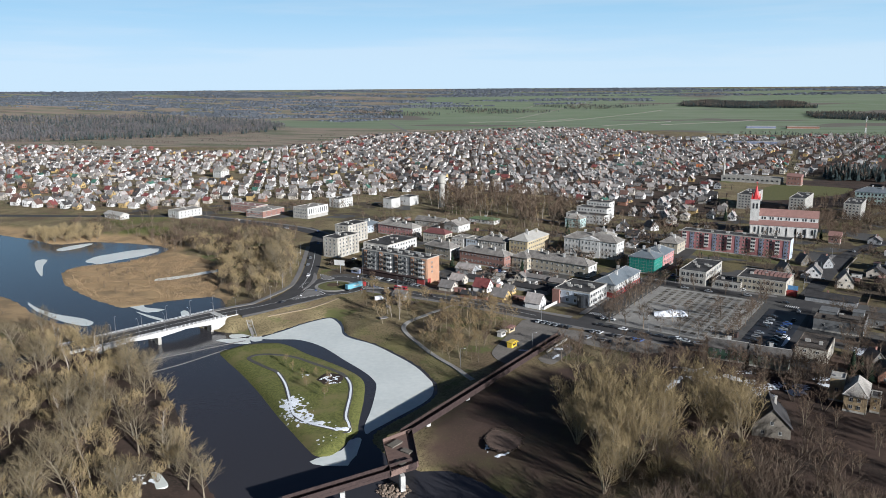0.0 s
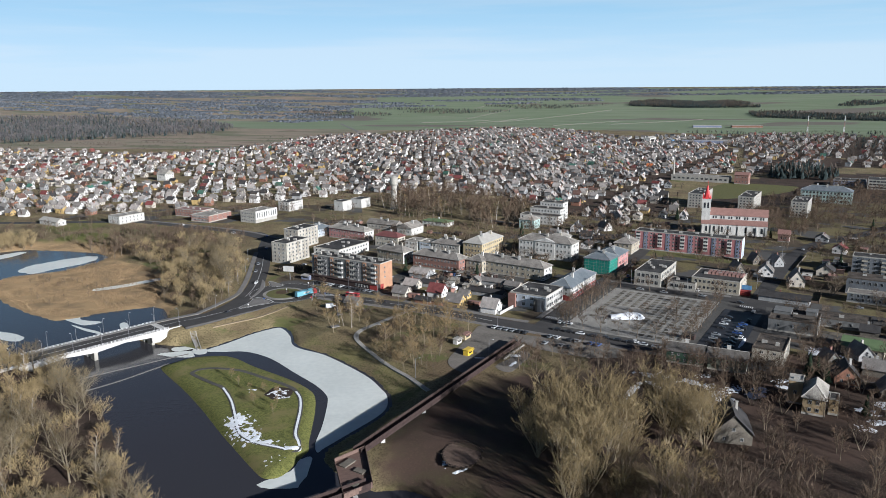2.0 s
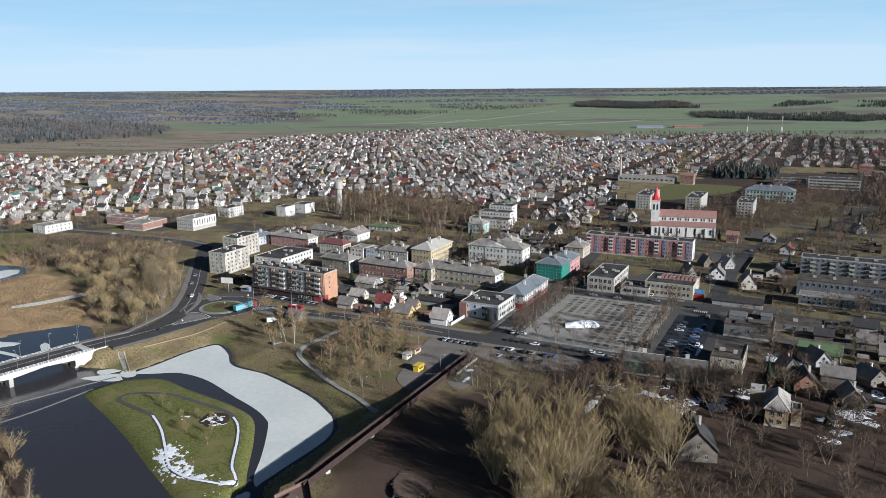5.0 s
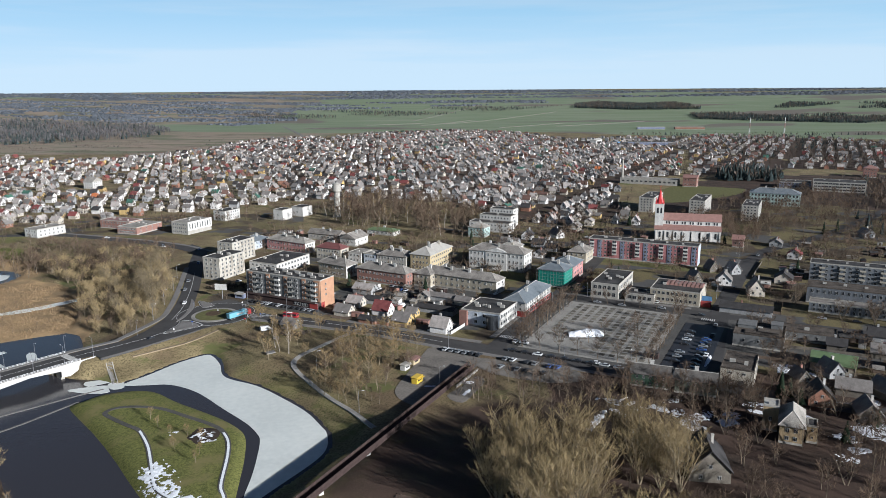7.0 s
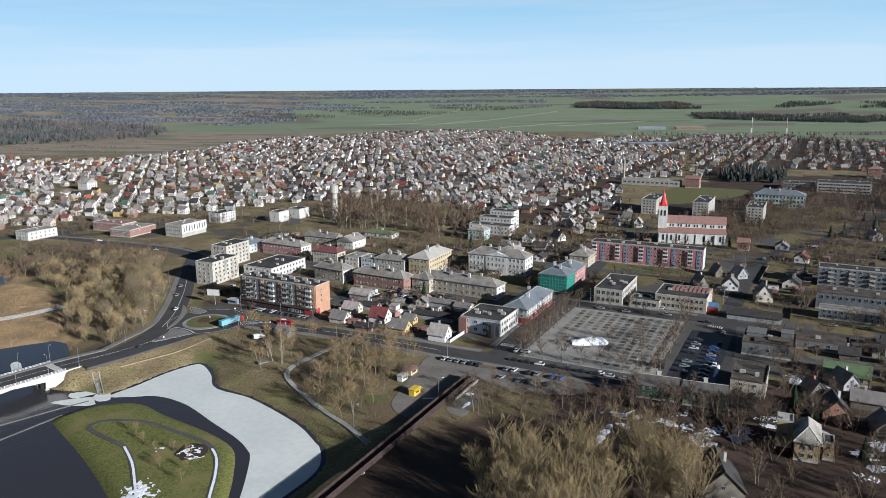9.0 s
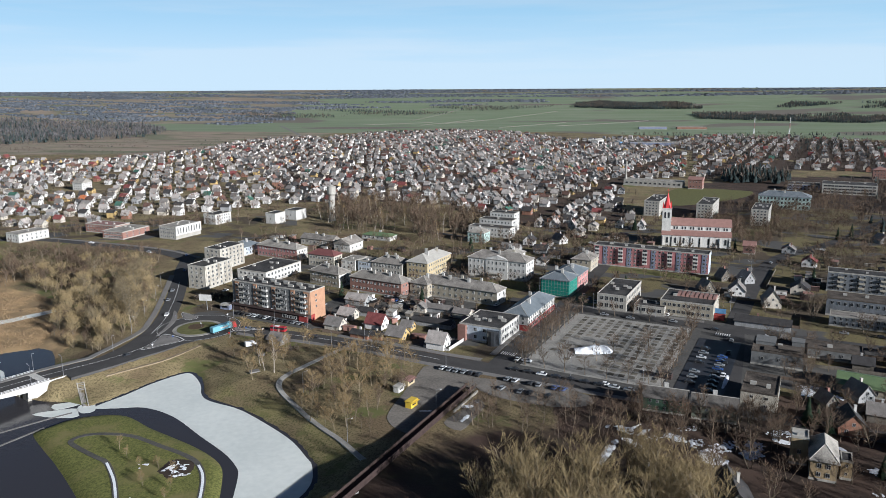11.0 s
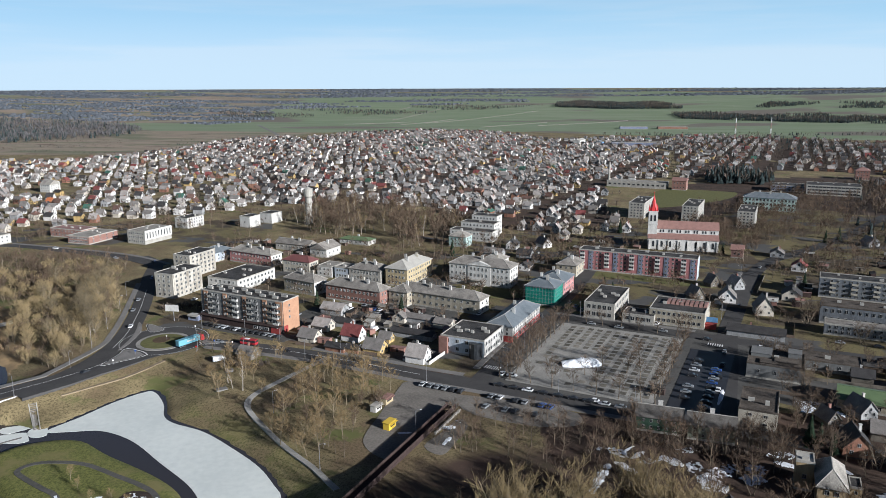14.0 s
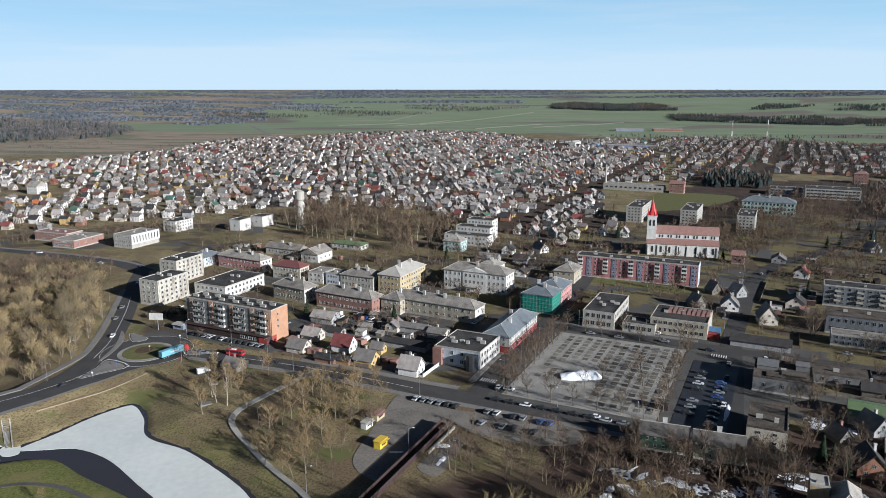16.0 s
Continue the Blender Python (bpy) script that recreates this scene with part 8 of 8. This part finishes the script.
# park benches, sign board, lamps
def street_lamp(x, y, rz, z=0., h=8.5):
    if "lamp" in CARS:
        return copy_thing(CARS["lamp"], pose(x, y, z, 0, 0, rz))
    root = thing("street_lamp", "grey steel street lamp with curved arm", "street lamp", pose(x, y, z, 0, 0, rz), "street lamps")
    s = Shape()
    s.tube((0, 0, 0), (0, 0, h), .11, .07, 6), s.tube((0, 0, 0), (0, 0, .6), .18, .16, 6)
    part("pole", s, "steel", root)
    s = Shape()
    s.tube((0, 0, h), (.7, 0, h + .35), .05, .05, 5), s.tube((.7, 0, h + .35), (1.6, 0, h + .4), .05, .05, 5)
    part("arm", s, "steel", root)
    s = Shape()
    s.box(1.8, 0, h + .32, .7, .28, .14, top=.7)
    part("lamp_head", s, "steel_white", root)
    CARS["lamp"] = root
    return root


for k in range(-42, 40, 13):
    p = C0 + AX * k + SIDE * -7
    street_lamp(p.x, p.y, -37, 1.75)
    p = C0 + AX * (k + 6) + SIDE * 7
    street_lamp(p.x, p.y, 143, 1.75)
for x, y, rz in ((-160, 345, -40), (-163, 372, 0), (-168, 400, 0), (-174, 430, 10), (-183, 460, 10), (-112, 368, 100), (-90, 366, 70), (-60, 356, 70), (-32, 343, 70), (-5, 330, 70), (-75, 374, -110), (-45, 363, -110), (48, 318, -110),
                 (75, 304, -110), (30, 345, 160), (40, 368, 160), (52, 395, 160), (75, 415, -110), (105, 400, -110), (148, 410, 160), (170, 450, 160), (190, 490, 160), (-8, 283, 0), (-38, 258, 0), (-62, 300, 30), (-120, 400, 60), (-95, 388, -110)):
    street_lamp(x, y, rz)
sb = thing("billboard", "white blank billboard on one steel leg", "billboard", pose(-139, 412, 0, 0, 0, -8))
s = Shape()
s.box(0, 0, 5.4, 7.2, .3, 3.5)
part("panel", s, "white", sb)
for e in (.6,):
    s = Shape()
    s.tube((e, .3, 0), (e, .3, 8), .2, .2, 6)
    part("leg", s, "steel", sb)


def fence(pts, label, mat="fence_wood", h=1.5, step_m=2.2, z=0.0):
    """Posts with solid boards between, stretch by stretch."""
    root = thing("fence", label, "fence", Matrix.Translation((pts[0][0], pts[0][1], z)))
    o = Vector((pts[0][0], pts[0][1], 0))
    for a, b in zip(pts, pts[1:]):
        a, b = Vector((a[0], a[1], 0)) - o, Vector((b[0], b[1], 0)) - o
        n = max(1, round((b - a).length / step_m))
        rz = math.atan2(b.y - a.y, b.x - a.x)
        for k in range(n):
            p, q = a.lerp(b, k / n), a.lerp(b, (k + 1) / n)
            m = (p + q) / 2
            s = Shape()
            s.box(m.x, m.y, .1, (q - p).length - .14, .06, h - .1, rz)
            part("board_panel", s, mat, root)
            s = Shape()
            s.box(p.x, p.y, 0, .14, .14, h + .1, rz)
            part("post", s, mat, root)


fence([(-4, 347.5), (3, 361)], "white solid fence by the modern building", "white", 1.8)
fence([(-4, 347.5), (-16, 353)], "low white garden fence along the street", "white", 1.2)
fence([(-22, 357), (-50, 368), (-68, 375)], "weathered garden fence along the street")
fence([(148, 392), (172, 380), (182, 401)], "dark timber fence by the crossing")
fence([(128, 318), (150, 308)], "rusty sheet fence of the yard"), fence([(150, 330), (185, 316)], "rough grey yard fence", "timber_grey")
fence([(126, 270), (150, 262), (172, 240)], "grey garden fence between plots", "timber_grey"), fence([(128, 282), (142, 276), (160, 285)], "brown garden fence between plots")
fence([(160, 432), (190, 418)], "dark garden fence along the street"), fence([(186, 456), (210, 500)], "old garden fence by the road", "timber_grey")
def van(x, y, rz):
    root = thing("delivery_van", "white delivery van with dark windscreen", "van", pose(x, y, .1, 0, 0, rz))
    s = Shape()
    loft(s, [(-2.8, .4), (2.6, .4), (2.75, 1.1), (2.0, 1.4), (1.4, 2.4), (-2.8, 2.5)], 2.0, tuck=.2)
    b = part("body", s, "car_white", root)
    s = Shape()
    loft(s, [(2.02, 1.42), (1.5, 2.28), (1.42, 2.26), (1.9, 1.4)], 1.7)
    part("windscreen", s, "window_dark", b)
    for a, c in ((-1.8, -.9), (1.8, -.9), (-1.8, .9), (1.8, .9)):
        part("wheel", WHEEL, "", root).location = (a, c, .32)


van(-32, 394, 64)

# the low weir below the road bridge: two pale ledges across the dark water
for pts in ([(-195, 245), (-184, 260), (-170, 274), (-159, 285), (-152, 291)], [(-186, 234), (-170, 254), (-160, 271), (-156, 278)]):
    ribbon("weir_ledge", [(a, b, WATER_Z) for a, b in pts], 1.0, "paving", "pale concrete weir ledge just above the water", "weir", lift=.14, thick=1.2)
# concrete stair between two pale cheeks on the road bank
stair = thing("bank_stair", "pale concrete stair down the grassy road bank", "steps", Matrix.Translation((0, 0, 0)))
for x0, y0, x1, y1 in ((-159.8, 310.9, -148.2, 293), (-157.6, 312.4, -147.5, 295.5)):
    s = Shape()
    for k in range(15):
        px, py = x0 + (x1 - x0) * k / 14, y0 + (y1 - y0) * k / 14
        s.v += [(px + e * .16, py + e * .1, z_at(px, py) + dz) for e, dz in ((-1, .3), (1, .3), (1, -.4), (-1, -.4))]
    s.f = [(4 * k + i, 4 * k + (i + 1) % 4, 4 * k + 4 + (i + 1) % 4, 4 * k + 4 + i) for k in range(14) for i in range(4)] + [(3, 2, 1, 0), (56, 57, 58, 59)]
    s.s = [0] * len(s.f)
    part("cheek", s, "concrete", stair)
for k in range(26):
    px, py = -158.7 + 10.8 * k / 26, 311.6 - 17.3 * k / 26
    s = Shape()
    s.box(px, py, z_at(px, py) - .3, .5, 1.9, .4, math.atan2(-17.3, 10.8))
    part("step", s, "paving", stair)
s = Shape()
a, b, c = C0 + AX * 27 + SIDE * 7.62, C0 + AX * 43 + SIDE * 7.62, C0 + AX * 30 + SIDE * 9
s.solid([(a.x, a.y, 1.75), (b.x, b.y, 1.75), (a.x, a.y, -3.5), (c.x, c.y, -3.5), (a.x - .3, a.y + .2, 1.75), (b.x - .3, b.y + .2, 1.75)], [(0, 2, 3, 1), (0, 1, 5, 4), (2, 0, 4), (3, 5, 1)])
part("wing_wall", s, "white", br, "white sloping wing wall")


def hedge(pts, h, w, seed, label):
    """A low bare hedge of many upright slivers along a line."""
    rnd = random.Random(seed)
    s = Shape()
    for q in smooth([(a, b, 0) for a, b in pts], 6):
        for _ in range(9):
            brush(s, rnd, q.x + rnd.uniform(-w, w), q.y + rnd.uniform(-w, w), z_at(q.x, q.y), h * rnd.uniform(.5, 1.1), h * .5, 9)
    solo("hedge", s, "twig_far", label, "hedge", kind="stuff")


hedge([(-95, 352), (-84, 346), (-76, 350)], 2.0, 2.0, 6, "dark scrub round the ruined house")
hedge([(-150, 432), (-134, 436), (-118, 438)], 3.5, 2, 7, "dark bushes behind the billboard")
hedge([(60, 281), (74, 273), (90, 268), (104, 264)], 2.6, 2.5, 9, "dark bushes below the green houses")
slab = Shape()
slab.box(-88, 323, z_at(-88, 323), 4.5, 3.2, .5, .5, top=.92), slab.box(-90, 342, z_at(-90, 342), 3, 2.4, .8, .2, top=.9)
solo("concrete_slab", slab, "paving", "broken pale concrete slabs on the grass", "slab")
van(-98, 354, 35)
kiosk("shop_kiosk", "small grey flat-roofed kiosk by the road", -128, 414, -20, 6, 3.4, 2.8, "bluegrey", "tin_bright")
kiosk("shop_kiosk", "dark timber kiosk at the edge of the square", 87.5, 316, -26, 5, 3.2, 2.9, "timber_dark", "tar")
# road signs at the roundabout
def road_sign(x, y, rz, col):
    root = thing("road_sign", "small round road sign on a grey post", "road sign", pose(x, y, .1, 0, 0, rz), "road signs")
    s = Shape()
    s.tube((0, 0, 0), (0, 0, 2.6), .05, .05, 6)
    part("post", s, "steel", root)
    s = Shape()
    s.tube((0, -.06, 2.5), (0, -.1, 2.5), .42, .42, 14)
    part("plate", s, col, root)


for x, y, rz, col in ((-149, 394, -60, "car_blue"), (-138, 361, 10, "car_blue"), (-143, 349, 0, "car_white"), (-106, 374, 40, "car_blue"), (-97, 372, 60, "car_white"), (-131, 381, -20, "car_white"), (-122, 396, 0, "car_white"), (-112, 366, 0, "car_red")):
    road_sign(x, y, rz, col)


def park_bench(x, y, rz):
    root = thing("bench", "weathered slatted park bench", "bench", pose(x, y, .16, 0, 0, rz), "benches on the square")
    s = Shape()
    s.box(0, 0, .42, 1.9, .5, .07)
    part("seat", s, "timber_grey", root)
    s = Shape()
    s.box(0, .27, .55, 1.9, .06, .4)
    part("backrest", s, "timber_grey", root)
    for e in (-.75, .75):
        s = Shape()
        s.box(e, .02, 0, .1, .5, .42)
        part("leg", s, "concrete", root)


for k in range(-36, 40, 9):
    park_bench(*town(SQ, -31, k)[:2], 64), park_bench(*town(SQ, 27.5, k + 3)[:2], 244)
rnd = random.Random(31)
# cars along the main street and the side streets
for k in range(12):
    if rnd.random() < .75:
        car(rnd.choice(COLS), *town(SQ, -30 + k * 6.2, -49.0)[:2], 154 + rnd.uniform(-3, 3), .16, rnd.random() < .4)
for k in range(16):
    if rnd.random() < .5:
        car(rnd.choice(COLS), *town((30, 433), k * 7 + 8, -6.2 if k % 2 else -2.5)[:2], -26 + rnd.uniform(-3, 3), .17, rnd.random() < .4)
for x, y, rz in ((112, 318, 64), (118, 332, 64), (124, 345, 64), (131, 361, 64), (152, 398, 64), (166, 432, 64), (-8, 362, 60), (-3, 400, 64), (22, 420, 64), (-60, 405, 60), (-75, 420, 64), (-85, 450, 60), (-20, 430, 60), (60, 480, 64), (72, 492, 64),
                 (100, 470, -26), (180, 350, -26), (190, 372, -26), (205, 366, -26), (-140, 450, 64), (-136, 460, 64), (-172, 450, 102), (-140, 505, 64), (-198, 545, 120)):
    car(rnd.choice(COLS), x, y, rz + rnd.uniform(-4, 4), .16, rnd.random() < .4)
crossing(96, 289, -26), crossing(47, 410, 64)
# sheds, woodpiles and crates in the yards
def lean_to(x, y, L, D, h, rz, wall, roof, label):
    root = thing("shed", label, "shed", pose(x, y, 0, 0, 0, rz), "yard sheds")
    s = Shape()
    s.solid([(-L / 2, -D / 2, 0), (L / 2, -D / 2, 0), (L / 2, D / 2, 0), (-L / 2, D / 2, 0), (-L / 2, -D / 2, h), (L / 2, -D / 2, h), (L / 2, D / 2, h * .75), (-L / 2, D / 2, h * .75)], [(3, 2, 1, 0), (0, 1, 5, 4), (1, 2, 6, 5), (2, 3, 7, 6), (3, 0, 4, 7)])
    part("wall", s, wall, root)
    s = Shape()
    a, b = L / 2 + .3, D / 2 + .3
    s.solid([(-a, -b, h + .03), (a, -b, h + .03), (a, b, h * .75 + .03), (-a, b, h * .75 + .03), (-a, -b, h + .15), (a, -b, h + .15), (a, b, h * .75 + .15), (-a, b, h * .75 + .15)], [(3, 2, 1, 0), (4, 5, 6, 7), (0, 1, 5, 4), (1, 2, 6, 5), (2, 3, 7, 6), (3, 0, 4, 7)])
    part("roof", s, roof, root)
    s = Shape()
    s.box(0, -D / 2 - .03, 0, 1.1, .06, 1.9)
    part("door", s, "timber_dark", root)


WALL_OF = [("timber_grey", "weathered grey board"), ("timber_dark", "dark timber"), ("brick", "red brick"), ("fence_wood", "brown board"), ("white", "whitewashed")]
ROOF_OF = [("slate", "slate"), ("tar", "tar"), ("tin_rust", "rusty tin"), ("slate_light", "pale slate"), ("tin_bright", "bright tin")]
rnd = random.Random(44)
for poly, n in (([(130, 262), (150, 240), (215, 255), (240, 310), (200, 330), (150, 300)], 26), ([(-70, 372), (-64, 440), (-8, 425), (10, 395), (-10, 360)], 22), ([(150, 425), (200, 415), (235, 500), (215, 480), (175, 478)], 14),
                ([(40, 545), (110, 530), (170, 600), (130, 625), (50, 600)], 16), ([(215, 410), (300, 450), (340, 580), (260, 570)], 18), ([(140, 350), (200, 325), (215, 340), (160, 372)], 8), ([(-170, 565), (-40, 560), (-60, 600), (-160, 620)], 14)):
    p = np.array(poly, float)
    got, tries = 0, 0
    while got < n and tries < 900:
        tries += 1
        x, y = rnd.uniform(p[:, 0].min(), p[:, 0].max()), rnd.uniform(p[:, 1].min(), p[:, 1].max())
        if not inside(p, np.array([x]), np.array([y]))[0] or any(math.hypot(x - q.x, y - q.y) < d + 2 for q, d in BUILT) or any(far_from(r, np.array([x]), np.array([y]))[0] < 8 for r in ROADS):
            continue
        got += 1
        (wm, wl_), (rm, rl) = rnd.choice(WALL_OF), rnd.choice(ROOF_OF)
        BUILT.append((Vector((x, y)), 4))
        lean_to(x, y, rnd.uniform(3, 7), rnd.uniform(2.6, 4.5), rnd.uniform(2.2, 3.2), -26 + rnd.choice((0, 90, 180)) + rnd.uniform(-12, 12), wm, rm, f"{wl_} yard shed with {rl} roof")

# dark conifers among the buildings
def conifer(x, y, h, seed):
    rnd = random.Random(seed)
    root = thing("conifer", "dark green conifer with drooping tiers", "tree", Matrix.Translation((x, y, z_at(x, y))), "conifers")
    s = Shape()
    s.tube((0, 0, 0), (0, 0, h * .9), .22, .06, 6)
    part("trunk", s, "bark", root)
    s = Shape()
    for k in range(int(h * 46)):
        q = rnd.random() ** .8
        r, a, z = h * .24 * (1 - q) * rnd.uniform(.55, 1.15) + .15, rnd.uniform(0, 6.28), h * (.08 + .92 * q)
        p = Vector((math.cos(a) * r * .2, math.sin(a) * r * .2, z))
        e = Vector((math.cos(a) * r, math.sin(a) * r, z - r * .35))
        w = Vector((-math.sin(a), math.cos(a), 0)) * (.28 + r * .14)
        m = p.lerp(e, .6)
        s.solid([p, m + w, e, m - w], [(0, 1, 2), (0, 2, 3)])
    part("crown", s, "needle", root)


for i, (x, y, h) in enumerate([(126, 272, 11), (129, 271, 9), (132.5, 235, 8), (131, 266, 8), (150, 247, 7), (222, 473, 9), (98, 462, 10), (102, 458, 8), (-33, 371, 8), (-30, 369, 7), (-124, 448, 11), (-128, 452, 9), (-68, 440, 9), (-20, 424, 10), (74, 292, 6), (10, 560, 12), (150, 640, 12), (240, 470, 8), (300, 600, 10), (316, 610, 11), (-85, 560, 10), (205, 560, 9)]):
    conifer(x, y, h, 300 + i)

for i, (x, y, rx, ry) in enumerate([(-12, 283, 4, 1.2), (4, 287, 3, 2), (8, 292, 2.5, 2), (98, 250, 4.5, 4.5), (60, 258, 2, 6), (66, 266, 5, 1.5), (112.3, 259, 2, 5), (139.5, 301, 6, 3.2), (152, 262, 4, 3), (160, 268, 4, 2.5), (172, 262, 3, 2), (84, 248, 8, 4.5), (143, 244, 5.5, 4.5), (134, 229, 3.2, 4.5), (129, 254, 3, 1.6), (76, 262, 5, 3), (148, 236, 4, 2.5)]):
    snow_field(x, y, rx, ry, .15 * i, -.42, 140 + i, freq=.3, h=.3)
